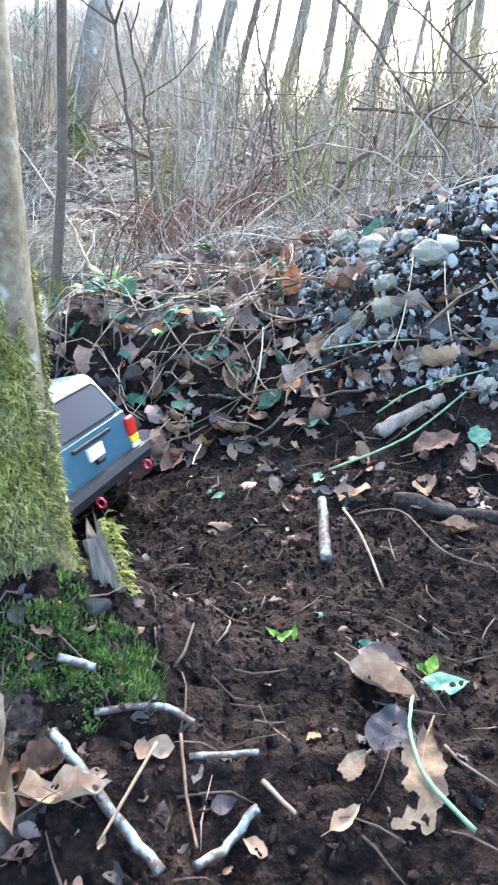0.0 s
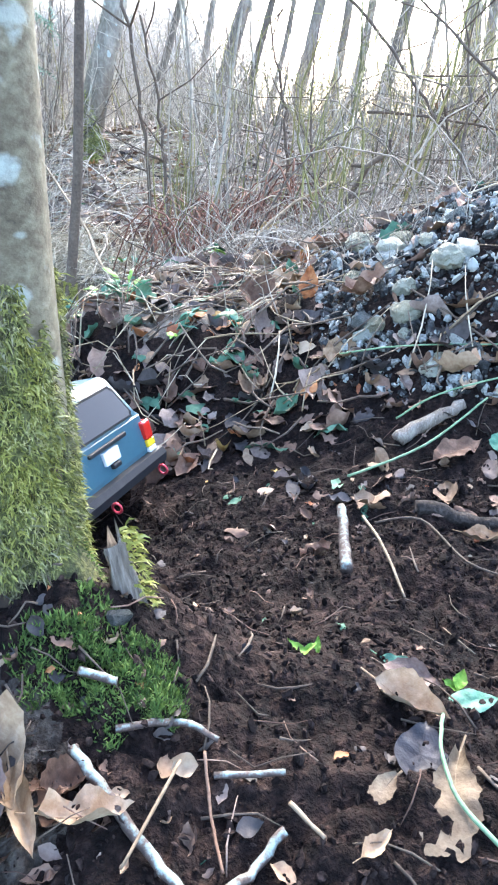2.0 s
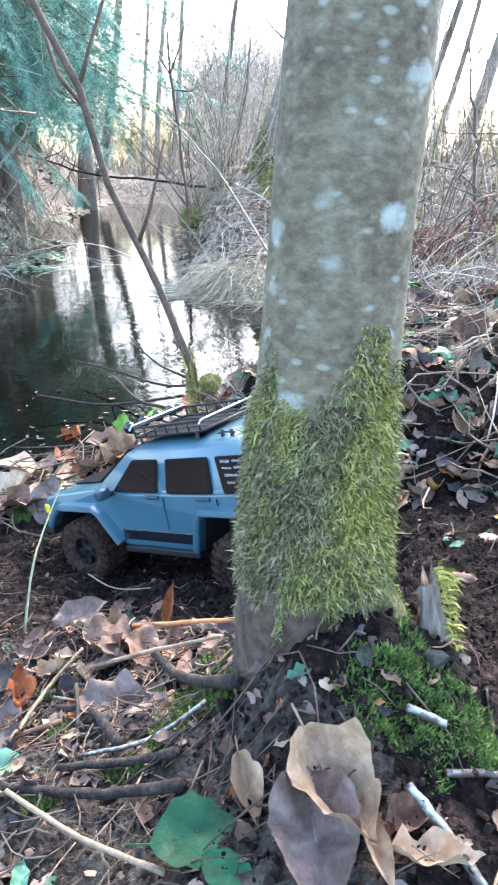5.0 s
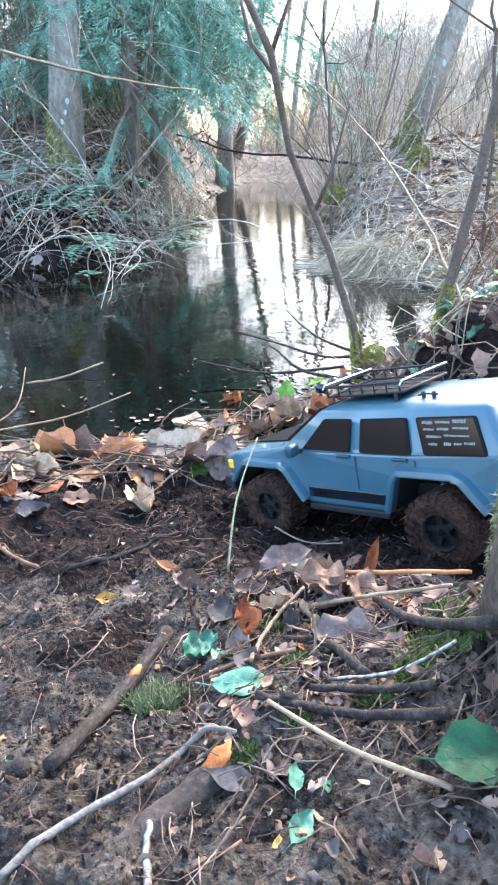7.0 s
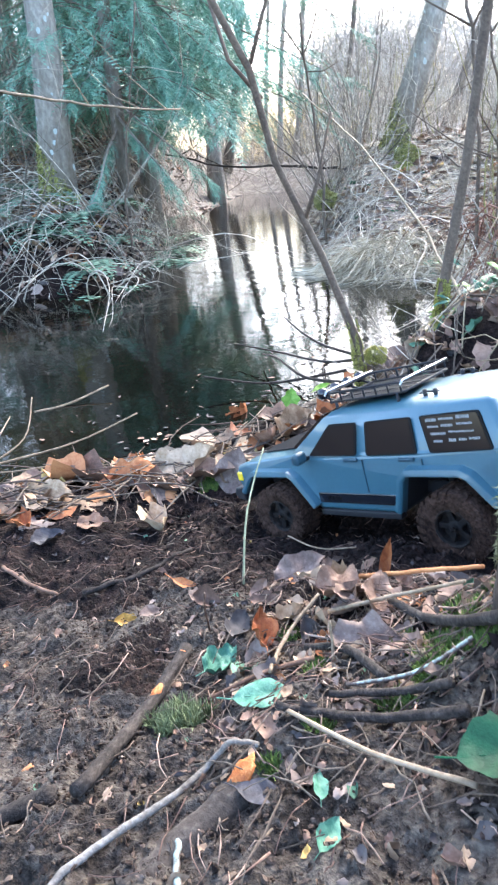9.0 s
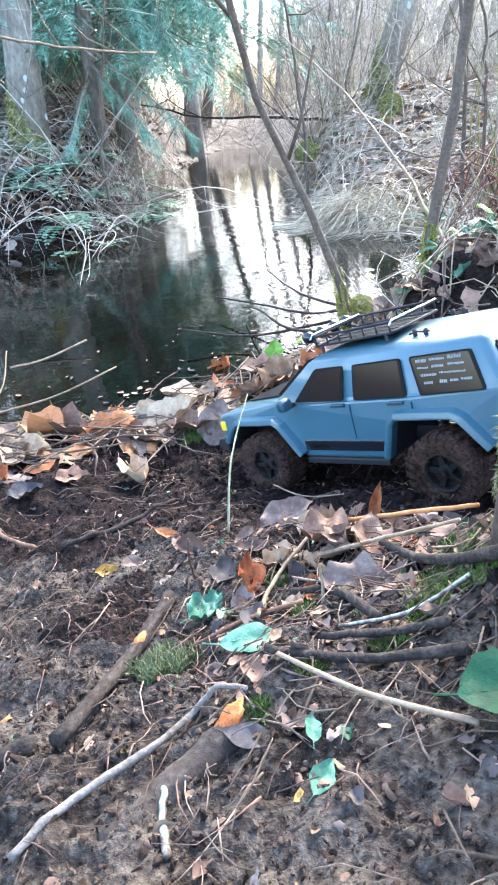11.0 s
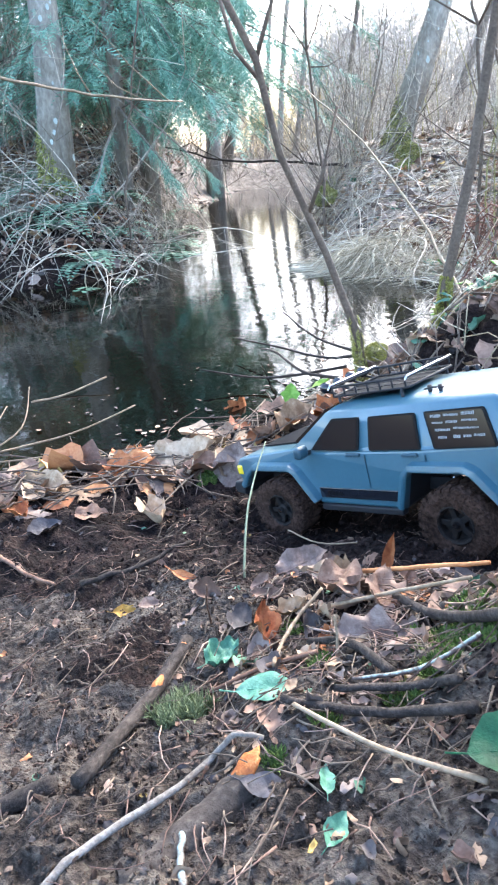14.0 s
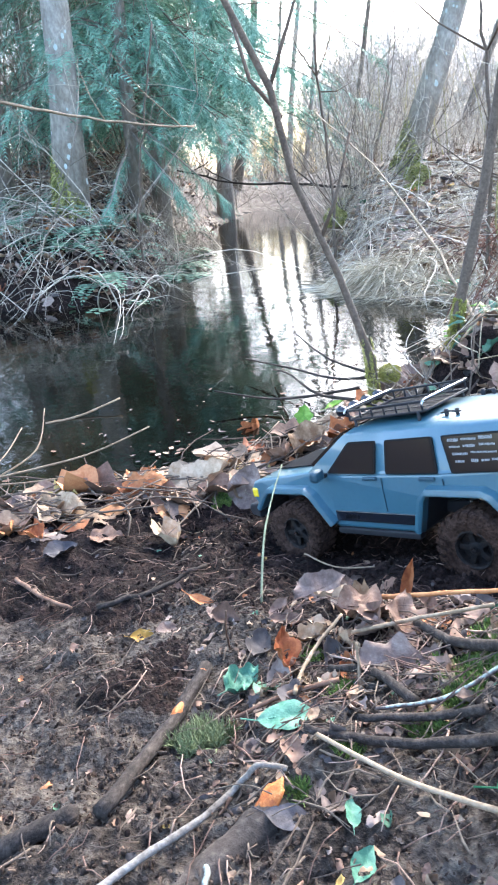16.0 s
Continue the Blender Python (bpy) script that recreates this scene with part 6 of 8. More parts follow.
stick([(0.192, 0.929, 0.02), (0.253, 0.936, 0.03), (0.36, 0.96, 0.02)], 0.0016, 0.0013, M_GREENSTEM, "green bramble runner over leaf litter", name="runner")
stick([(0.224, 1.172, 0.02), (0.29, 1.076, 0.02), (0.36, 0.99, 0.02)], 0.002, 0.0016, M_TWIG, "thin twig over the stones")
stick([(0.19, 0.90, 0.006), (0.235, 0.912, 0.01), (0.29, 0.93, 0.008)], 0.012, 0.008, M_DEADWOOD, "yellowish rotten wood chunk on leaf litter", name="wood_chunk")
# at the water
stick([(-1.17, 1.30, 0.06), (-1.27, 1.16, 0.03), (-1.40, 0.99, 0.03), (-1.55, 0.82, 0.03)], 0.00186, 0.00341, M_PALE, "bare grey branch at the water's edge")
stick([(-1.43, 1.22, 0.12), (-1.37, 1.10, 0.06), (-1.40, 0.99, 0.03)], 0.00124, 0.00248, M_PALE, "bare grey branch at the water's edge")
stick([(-1.52, 1.22, 0.06), (-1.45, 1.08, 0.05), (-1.42, 0.98, 0.04), (-1.38, 0.90, 0.03)], 0.00124, 0.00217, M_PALE, "bare grey branch at the water's edge")
stick([(-1.18, 1.10, 0.03), (-1.28, 1.0, 0.03), (-1.5, 0.9, 0.03)], 0.00155, 0.00248, M_PALE, "bare grey branch at the water's edge")
stick([(-1.60, 1.40, 0.0), (-1.53, 1.47, 0.004), (-1.45, 1.58, 0.03)], 0.004, 0.003, M_PALE, "grey stick lying in the water")
for k, pts in enumerate(([(-0.60, 1.62, 0.07), (-0.78, 1.72, 0.08), (-1.0, 1.88, 0.06), (-1.2, 2.0, 0.05)], [(-0.66, 1.42, 0.06), (-0.80, 1.55, 0.09), (-0.95, 1.75, 0.08), (-1.08, 1.95, 0.03)], [(-0.62, 1.66, 0.05), (-0.85, 1.85, 0.10), (-1.05, 2.1, 0.12)], [(-0.70, 1.62, 0.05), (-0.95, 1.66, 0.03), (-1.15, 1.64, 0.05)])):
    stick(pts, 0.005, 0.0022, M_DARKSTICK, "dark bare branch hanging over the water")
# grass stalk in front of the front wheel
stick([(-0.556, 0.578, 0.0), (-0.575, 0.640, 0.055), (-0.588, 0.705, 0.115), (-0.594, 0.770, 0.165)], 0.0017, 0.0009, M_STALK, "pale green grass stalk leaning before the front wheel", name="grass_stalk", n=6, knots=False)
stick([(-0.56, 0.755, 0.02), (-0.50, 0.715, 0.016), (-0.44, 0.70, 0.012)], 0.0012, 0.001, M_PALE, "thin straw beside the front wheel")

# stone heap
M_STONE = mat("pale_stone", [(0.30, (0.035, 0.036, 0.034)), (0.42, (0.13, 0.135, 0.125)), (0.54, (0.36, 0.365, 0.32)), (0.70, (0.66, 0.66, 0.58))], 34, 0.9, 0.9, fine=6, spread=0.30, dist=0.006, spec=0.25)
M_GRIT = mat("heap_gravel", [(0.3, (0.012, 0.011, 0.011)), (0.50, (0.060, 0.060, 0.058)), (0.74, (0.40, 0.405, 0.37))], 40, 0.9, 0.5, spread=0.45, island=True, dist=0.003, spec=0.25)
heap = empty("stone_heap", Matrix.Translation((0.6, 1.45, ground(0.6, 1.45))), "heap of pale broken stones and dark gravel", "stone heap")
SM = []
for k in range(8):
    bm = bmesh.new()
    kr = random.Random(900 + k)
    for q in range(13):
        d = Vector((kr.gauss(0, 1), kr.gauss(0, 1), kr.gauss(0, 1))).normalized() * kr.uniform(0.8, 1.15)
        bm.verts.new((d.x * 1.15, d.y * kr.uniform(0.75, 0.95), d.z * 0.72))
    bmesh.ops.convex_hull(bm, input=bm.verts[:])
    bmesh.ops.delete(bm, geom=[v for v in bm.verts if not v.link_faces], context="VERTS")
    bmesh.ops.bevel(bm, geom=bm.edges[:], offset=0.07, segments=1, affect="EDGES")
    me = bpy.data.meshes.new("stone")
    bm.to_mesh(me)
    bm.free()
    me.materials.append(M_STONE)
    SM.append(me)
rr = random.Random(77)
H0 = heap.matrix_basis.translation


def stone_at(x, y, s, k, sink=0.35):
    ob = new("stone", SM[k % 8])
    ob.parent = heap
    ob.matrix_basis = Matrix.Translation(-H0) @ pose(x, y, ground(x, y) + s * (0.55 - sink), rr.uniform(-30, 30), rr.uniform(-30, 30), rr.uniform(0, 360)) @ Matrix.Diagonal((s, s, s, 1))


M_CREAM = mat("cream_weathered_rock", [(0.30, (0.10, 0.085, 0.045)), (0.42, (0.30, 0.275, 0.18)), (0.53, (0.53, 0.51, 0.39)), (0.68, (0.76, 0.74, 0.64))], 30, 0.9, 1.0, fine=6, spread=0.22, dist=0.008, spec=0.25)
ROCKS = []
for k in range(5):
    bm = bmesh.new()
    bmesh.ops.create_icosphere(bm, subdivisions=3, radius=1)
    o = Vector((k * 7.3, k * 3.1, 1.7))
    for v in bm.verts:
        c = noise.voronoi(v.co * 1.1 + o)[0]
        v.co *= 0.82 + 0.28 * (c[1] - c[0]) + 0.16 * noise.noise(v.co * 1.6 + o) + 0.16 * noise.noise(v.co * 3.6 + o) + 0.07 * noise.noise(v.co * 9 + o)
        v.co.z *= 0.74
    me = bpy.data.meshes.new("rock")
    bm.to_mesh(me)
    bm.free()
    me.materials.append(M_CREAM)
    ROCKS.append(me)
for i, (x, y, q) in enumerate(((0.216, 1.56, 0.040), (0.252, 1.374, 0.035), (0.309, 1.17, 0.034), (0.172, 1.308, 0.026), (0.237, 1.166, 0.024), (0.233, 1.115, 0.029), (0.185, 1.126, 0.020), (0.227, 1.085, 0.014),
                               (0.257, 1.012, 0.021), (0.279, 0.964, 0.014), (0.273, 1.026, 0.011), (0.23, 1.261, 0.015), (0.355, 0.948, 0.019), (0.301, 1.285, 0.022), (0.275, 1.43, 0.030))):
    ob = new("rock", ROCKS[i % 5])
    ob.parent = heap
    ob.matrix_basis = Matrix.Translation(-H0) @ pose(x, y, ground(x, y) + q * 0.3, rr.uniform(-25, 25), rr.uniform(-25, 25), rr.uniform(0, 360)) @ Matrix.Diagonal((q * 1.1, q, q, 1))
i = 0
while i < 285:
    a, q = rr.uniform(0, 6.283), rr.random() ** 0.6
    x, y = 0.58 + 0.62 * q * math.cos(a), 1.48 + 0.52 * q * math.sin(a)
    if x < 0.16 or y < 0.95:
        continue
    stone_at(x, y, 0.008 + 0.024 * rr.random() ** 2.2, i)
    i += 1


chip = new("stone_chip", SM[3])
chip.matrix_basis = pose(-0.100, 0.360, rough_ground(-0.100, 0.360) + 0.006, 20, 30, 40) @ Matrix.Diagonal((0.009, 0.009, 0.009, 1))
tagged(chip, "small white stone chip on the mossy mound", "stone")


def on_heap(r):
    a, q = r.uniform(0, 6.283), r.random() ** 0.55
    x, y = 0.58 + 0.66 * q * math.cos(a), 1.45 + 0.56 * q * math.sin(a)
    return (x, y) if x > 0.10 and y > 0.85 else None


g_ = crumbs("gravel", "fine dark and pale gravel", 13000, on_heap, (0.003, 0.013), M_GRIT, 61)
g_["category"] = "gravel"

# ---- the wood round the pond ----
M_STEMS = mat("thicket_stems", [(0.28, (0.08, 0.064, 0.048)), (0.45, (0.21, 0.172, 0.132)), (0.6, (0.36, 0.31, 0.24)), (0.75, (0.52, 0.46, 0.37))], 6, 0.85, 0.2, spread=0.45, island=True)
M_GREYTWIG = mat("grey_twigs", [(0.28, (0.15, 0.125, 0.092)), (0.5, (0.42, 0.36, 0.28)), (0.72, (0.66, 0.59, 0.48))], 6, 0.85, 0.2, spread=0.4, island=True)
M_BANKSTRAW = mat("bleached_straw", [(0.28, (0.17, 0.135, 0.085)), (0.5, (0.40, 0.335, 0.225)), (0.72, (0.62, 0.55, 0.42))], 6, 0.85, 0.2, spread=0.4, island=True)
# veiling haze over the distant shoots is put into this pale base colour
M_HAZE = mat("haze_paled_shoots", [(0.28, (0.20, 0.175, 0.15)), (0.5, (0.42, 0.385, 0.34)), (0.72, (0.62, 0.58, 0.53))], 6, 0.9, 0.2, spread=0.4, island=True)
# dry reed gold, with warm sunlight on the far brush mixed into the colour
M_GOLD = mat("sun_tinted_stems", [(0.28, (0.30, 0.21, 0.09)), (0.5, (0.50, 0.39, 0.19)), (0.72, (0.62, 0.52, 0.30))], 6, 0.85, 0.2, spread=0.4, island=True)
M_BRACKEN = mat("rust_bracken", [(0.28, (0.05, 0.020, 0.012)), (0.5, (0.15, 0.062, 0.036)), (0.72, (0.28, 0.145, 0.095))], 10, 0.85, 0.2, spread=0.4, island=True)
M_BARK = mat("wood_bark", [(0.3, (0.075, 0.06, 0.048)), (0.5, (0.19, 0.16, 0.13)), (0.7, (0.36, 0.32, 0.275))], 7, 0.9, 0.8, fine=6, spread=0.2, stretch=(1, 1, 0.35), dist=0.02)


def stems(name, label, n, where, height, rad, material, seed, lean=0.22, twigs=4, bow=0.3, category="undergrowth"):
    """Upright or leaning thin stems with side twigs, as one mass."""
    r = random.Random(seed)
    verts, faces = [], []
    made = 0
    while made < n:
        p = where(r)
        if p is None:
            continue
        x, y = p
        z = max(ground(x, y), WATER) - 0.02
        H = r.uniform(*height)
        dx, dy = r.gauss(0.06, lean) * H, r.gauss(0, lean) * H
        bx, by = r.gauss(0, bow) * H * 0.3, r.gauss(0, bow) * H * 0.3
        pts = [Vector((x + dx * t + bx * math.sin(t * 3), y + dy * t + by * math.sin(t * 3), z + H * (t - 0.12 * bow * t * t))) for t in (0, 0.2, 0.4, 0.6, 0.8, 1)]
        R = r.uniform(*rad)
        tube_data(pts, [R, R * 0.92, R * 0.8, R * 0.66, R * 0.5, R * 0.25], 4, verts, faces)
        for k in range(r.randint(twigs // 2, twigs)):
            t = r.uniform(0.25, 0.95)
            i = min(4, int(t * 5))
            q = pts[i].lerp(pts[i + 1], t * 5 - i)
            L = H * r.uniform(0.12, 0.4)
            d = Vector((r.gauss(0, 1), r.gauss(0, 1), r.uniform(0.1, 1.5))).normalized()
            e = d + Vector((r.gauss(0, .3), r.gauss(0, .3), r.uniform(-0.4, 0.4)))
            tube_data([q, q + d * L * 0.5, q + d * L * 0.5 + e.normalized() * L * 0.5], [R * 0.42, R * 0.32, R * 0.16], 3, verts, faces)
        made += 1
    return tagged(raw(name, verts, faces, material, None, True), label, category, kind="stuff")


def arcs(name, label, n, where, span, rise, rad, material, seed, category="brambles", over=0.12):
    """Canes that arch up and come down again."""
    r = random.Random(seed)
    verts, faces = [], []
    made = 0
    while made < n:
        p = where(r)
        if p is None:
            continue
        x, y = p
        z = max(ground(x, y), WATER)
        L, a, h = r.uniform(*span), r.uniform(0, 6.283), r.uniform(*rise)
        ex, ey = x + L * math.cos(a), y + L * math.sin(a)
        if ey < 1.35 or pond_distance(ex, ey) < -over or (ey < 2.2 and h > 0.2):
            continue
        pts = []
        wob = [r.gauss(0, 0.05 * L) for _ in range(2)]
        for k in range(7):
            t = k / 6
            px, py = x + L * t * math.cos(a) + wob[0] * math.sin(5 * t), y + L * t * math.sin(a) + wob[1] * math.sin(4 * t)
            zz = max(max(ground(px, py), WATER) - 0.01 if k == 6 else -9, z * (1 - t) + max(ground(px, py), WATER) * t) + h * math.sin(math.pi * min(1, t * 1.02)) ** 0.8
            pts.append(Vector((px, py, zz)))
        R = r.uniform(*rad)
        tube_data(pts, [R, R, R * 0.95, R * 0.9, R * 0.75, R * 0.6, R * 0.4], 4, verts, faces)
        for k in range(r.randint(0, 3)):
            i = r.randint(1, 5)
            d = Vector((r.gauss(0, 1), r.gauss(0, 1), r.gauss(0.2, 0.7))).normalized() * L * r.uniform(0.08, 0.25)
            tube_data([pts[i], pts[i] + d * 0.6, pts[i] + d + Vector((0, 0, -0.1 * L * r.random()))], [R * 0.5, R * 0.35, R * 0.2], 3, verts, faces)
        made += 1
    return tagged(raw(name, verts, faces, material, None, True), label, category, kind="stuff")


def wedge(y0, y1, power, x0, x1, k0=0.5, k1=0.5, dmin=0.05):
    """Picks places in a fan that widens away from the gully, off the water."""
    def f(r):
        y = y0 + (y1 - y0) * r.random() ** power
        x = r.uniform(x0 - k0 * y, x1 + k1 * y)
        return (x, y) if pond_distance(x, y) > dmin else None
    return f


def off_bank(where):
    """Keeps a growth clear of the open bank beyond the pond."""
    def f(r):
        p = where(r)
        return p if p and p[0] > -0.2 - 0.06 * p[1] else None
    return f


def right_wood(r):
    p = wedge(2.7, 8, 1.1, -0.5, 0.6, 0.33, 0.45)(r)
    if p is None or (p[0] < -0.9 and p[1] < 6.7) or (p[0] < -0.25 - 0.05 * p[1] and p[1] < 6.2 and r.random() < 0.96):
        return None
    return p


stems("thicket", "thin bare stems in the wood", 470, right_wood, (0.3, 1.1), (0.002, 0.0055), M_STEMS, 101)
M_OLIVE = mat("mossy_stems", [(0.28, (0.07, 0.065, 0.025)), (0.5, (0.18, 0.165, 0.06)), (0.72, (0.34, 0.30, 0.12))], 6, 0.85, 0.2, spread=0.4, island=True)
stems("thicket", "olive mossy stems in the wood", 170, right_wood, (0.3, 1.3), (0.003, 0.007), M_OLIVE, 120)
stems("thicket", "taller thin bare stems in the wood", 34, right_wood, (1.2, 2.6), (0.006, 0.012), M_STEMS, 109, 0.15)
stems("thicket", "dense thin bare stems far in the wood", 380, wedge(8, 18, 1.0, -1, 1, 0.30, 0.5), (0.5, 1.6), (0.004, 0.010), M_STEMS, 102)
stems("far_thicket", "tangle of bare bushes coloured sunlit gold at the wood's edge", 480, wedge(18, 34, 1.0, -2, 2, 0.3, 0.6), (0.6, 1.9), (0.008, 0.022), M_GOLD, 103, 0.25, 6)
stems("dead_grass", "dry grass and reed stalks on the wood floor", 5200, lambda r: (lambda p: None if p is None or (p[0] < -0.2 - 0.06 * p[1] and r.random() < 0.94) else p)(wedge(1.9, 8, 1.2, -0.4, 0.5, 0.33, 0.45, 0.0)(r)), (0.05, 0.22), (0.001, 0.0026), M_STEMS, 104, 0.6, 0, 0.9)
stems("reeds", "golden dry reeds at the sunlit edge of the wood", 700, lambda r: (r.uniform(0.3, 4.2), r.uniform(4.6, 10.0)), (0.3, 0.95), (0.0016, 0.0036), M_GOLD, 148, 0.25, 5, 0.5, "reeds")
stems("dead_grass", "dry grass on the far bank", 900, wedge(1.25, 2.4, 1.0, -0.6, 0.9, 0.0, 0.05, 0.0), (0.04, 0.16), (0.0007, 0.0014), M_STEMS, 105, 0.6, 0, 0.9)


def right_bank(r):
    x, y = r.uniform(-2.6, -0.3), r.uniform(2.5, 6.5)
    return (x, y) if pond_distance(x, y) > 0.0 and x < -0.2 - 0.06 * y else None


arcs("brambles", "pale fallen twigs lying on the bank beyond the pond", 420, right_bank, (0.12, 0.7), (0.002, 0.03), (0.001, 0.0035), M_GREYTWIG, 121)
arcs("brambles", "thin crossed bare branches on the bank beyond the pond", 46, right_bank, (0.5, 1.3), (0.01, 0.08), (0.003, 0.006), M_GREYTWIG, 149)
arcs("brambles", "straw-coloured flattened stalks on the bank beyond the pond", 620, right_bank, (0.12, 0.6), (0.004, 0.04), (0.001, 0.0030), M_BANKSTRAW, 135)
scatter_leaves("leaf_litter", "pale dead leaves on the bank beyond the pond", 1500, right_bank, (0.035, 0.09), (14, 2, 0.1, 10, 1.0, 0.8, 0.2), 38, 12)
stems("shrubs", "fine pale bare shrubs beyond the pond", 230, lambda r: (lambda x, y: (x, y) if pond_distance(x, y) > 0.3 else None)(r.uniform(-3.4, 0.2), r.uniform(6.6, 11.5)), (0.2, 0.6), (0.002, 0.004), M_GREYTWIG, 122, 0.25, 16, 0.6)
stems("shrubs", "sparse thin bare shoots on the bank beyond the pond", 34, right_bank, (0.3, 1.0), (0.0016, 0.0035), M_GREYTWIG, 123, 0.3, 7, 0.6)
arcs("brambles", "arching bare bramble canes in the wood", 260, off_bank(wedge(2.2, 7, 1.3, -0.3, 0.6, 0.33, 0.45)), (0.4, 1.3), (0.12, 0.6), (0.0014, 0.0035), M_STEMS, 106)
arcs("brambles", "low grey fallen twigs on the wood floor", 1100, off_bank(wedge(2.0, 7, 1.2, -0.4, 0.6, 0.33, 0.45)), (0.15, 0.7), (0.01, 0.08), (0.001, 0.003), M_GREYTWIG, 107)


def left_bank(r):
    x, y = r.uniform(-4.6, -2.1), r.uniform(2.5, 5.2)
    d = pond_distance(x, y)
    return (x, y) if -0.05 < d < 1.3 else None


def left_wood(r):
    y = 3.0 + 11 * r.random()
    x = r.uniform(-2.5 - 0.75 * y, -1.6 - 0.30 * y)
    return (x, y) if pond_distance(x, y) > 0.1 else None


scatter_leaves("leaf_litter", "brown dead leaves on the bank behind the pond", 2600, lambda r: (lambda p: p if p and pond_distance(*p) > 0.02 else None)((r.uniform(-5.5, -2.2), r.uniform(2.6, 7.0))), (0.05, 0.11), (6, 9, 2, 6, 2, 0.5, 0.2), 39, 18)
arcs("brambles", "grey tangle of bare twigs hanging over the water", 260, left_bank, (0.3, 1.1), (0.02, 0.18), (0.0008, 0.0022), M_STEMS, 111, over=0.5)
arcs("brambles", "pale curving canes arching over the pond's edge", 64, left_bank, (0.5, 1.5), (0.06, 0.30), (0.0014, 0.0034), M_GREYTWIG, 128, over=0.55)
arcs("brambles", "brown bramble canes on the bank behind the pond", 130, left_wood, (0.6, 1.8), (0.2, 0.8), (0.002, 0.005), M_STEMS, 112)
stems("thicket", "thin bare stems on the bank behind the pond", 200, left_wood, (0.5, 2.2), (0.002, 0.0055), M_STEMS, 113, 0.3, 6, 0.8)
stems("dead_grass", "dry grass on the bank behind the pond", 450, left_wood, (0.06, 0.25), (0.0015, 0.003), M_STEMS, 114, 0.6, 0, 0.9)


def in_gap(x, y):
    """The clearing beyond the end of the pond, where the sky comes down to the water."""
    return -0.435 < (x + 0.25) / (y + 0.07) < -0.325


def pond_end(r):
    x, y = r.uniform(-7.5, 0.5), r.uniform(8.0, 19)
    return (x, y) if pond_distance(x, y) > 0.2 and not in_gap(x, y) else None


stems("far_thicket", "pale haze of fine bare shrubs behind the pond", 520, pond_end, (0.25, 0.9), (0.003, 0.007), M_GREYTWIG, 119, 0.25, 12, 0.6)


def beyond_bank(r):
    """The shrubby wood behind the open bank, thinning out towards the lit edge."""
    y = r.uniform(6.6, 12.5)
    b = -0.315 + 0.30 * r.random() ** 1.25
    x = -0.25 + b * (y + 0.07)
    return (x, y) if pond_distance(x, y) > 0.35 else None


def behind_cedars(r):
    y = r.uniform(5.2, 12)
    x = -0.25 + r.uniform(-0.95, -0.44) * (y + 0.07)
    return (x, y) if pond_distance(x, y) > 0.35 else None


stems("shrubs", "dense haze-grey bare shrubs behind the bank", 150, beyond_bank, (0.2, 0.7), (0.0016, 0.0032), M_HAZE, 140, 0.22, 18, 0.6)
stems("shrubs", "brown bare shrubs behind the bank", 60, beyond_bank, (0.2, 0.8), (0.0016, 0.0040), M_STEMS, 141, 0.25, 16, 0.7)
stems("shrubs", "dark bare shrubs beneath the cedars", 420, behind_cedars, (0.8, 3.2), (0.003, 0.008), M_STEMS, 142, 0.25, 14, 0.7)


def gap_floor(r):
    y = r.uniform(13.3, 20)
    x = -0.25 + r.uniform(-0.46, -0.30) * (y + 0.07)
    return (x, y) if pond_distance(x, y) > 0.05 else None


def far_wood(r):
    """The hazy wood beyond, lower where the pond opens it."""
    y = r.uniform(22, 40)
    x = -0.25 + r.uniform(-0.46, 0.10) * y
    return (x, y)


def far_wood_floor(r):
    y = r.uniform(20, 30)
    return (-0.25 + r.uniform(-0.46, 0.5) * y, y)


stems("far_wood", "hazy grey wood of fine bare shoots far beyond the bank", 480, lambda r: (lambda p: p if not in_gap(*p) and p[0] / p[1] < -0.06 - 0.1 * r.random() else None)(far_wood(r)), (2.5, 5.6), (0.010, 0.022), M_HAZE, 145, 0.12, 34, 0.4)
stems("far_wood", "wall of bare trees in haze-pale grey on the skyline", 300, lambda r: (lambda y: (-0.25 + r.uniform(-0.32, 0.0) * y, y))(r.uniform(42, 60)), (4.0, 8.0), (0.02, 0.045), M_HAZE, 150, 0.10, 30, 0.3)
stems("far_wood", "fine bare shoots coloured sunlit gold at the far end of the pond", 150, lambda r: (lambda p: p if in_gap(*p) else None)(far_wood(r)), (1.2, 4.2), (0.010, 0.020), M_GOLD, 146, 0.15, 26, 0.4)
stems("far_wood", "dim brown brush under the far wood", 420, far_wood_floor, (0.6, 2.0), (0.008, 0.018), M_STEMS, 147, 0.3, 12, 0.6)
stems("dead_grass", "low brown brush at the end of the pond", 340, gap_floor, (0.2, 0.9), (0.003, 0.007), M_STEMS, 144, 0.4, 6, 0.8)
stems("bare_bush", "grey bare shoots fanning up from the pond bank", 44, lambda r: (r.gauss(-1.85, 0.13), r.gauss(5.9, 0.25)), (0.5, 1.5), (0.0025, 0.006), M_STEMS, 143, 0.34, 9, 0.5, "bush")


def far_shore(r):
    t = r.random()
    x, y = -1.2 - 2.2 * t, 3.4 + 5.5 * t
    p = (x + r.gauss(0.15, 0.2), y + r.gauss(0, 0.3))
    return p if -0.06 < pond_distance(*p) < 0.5 else None


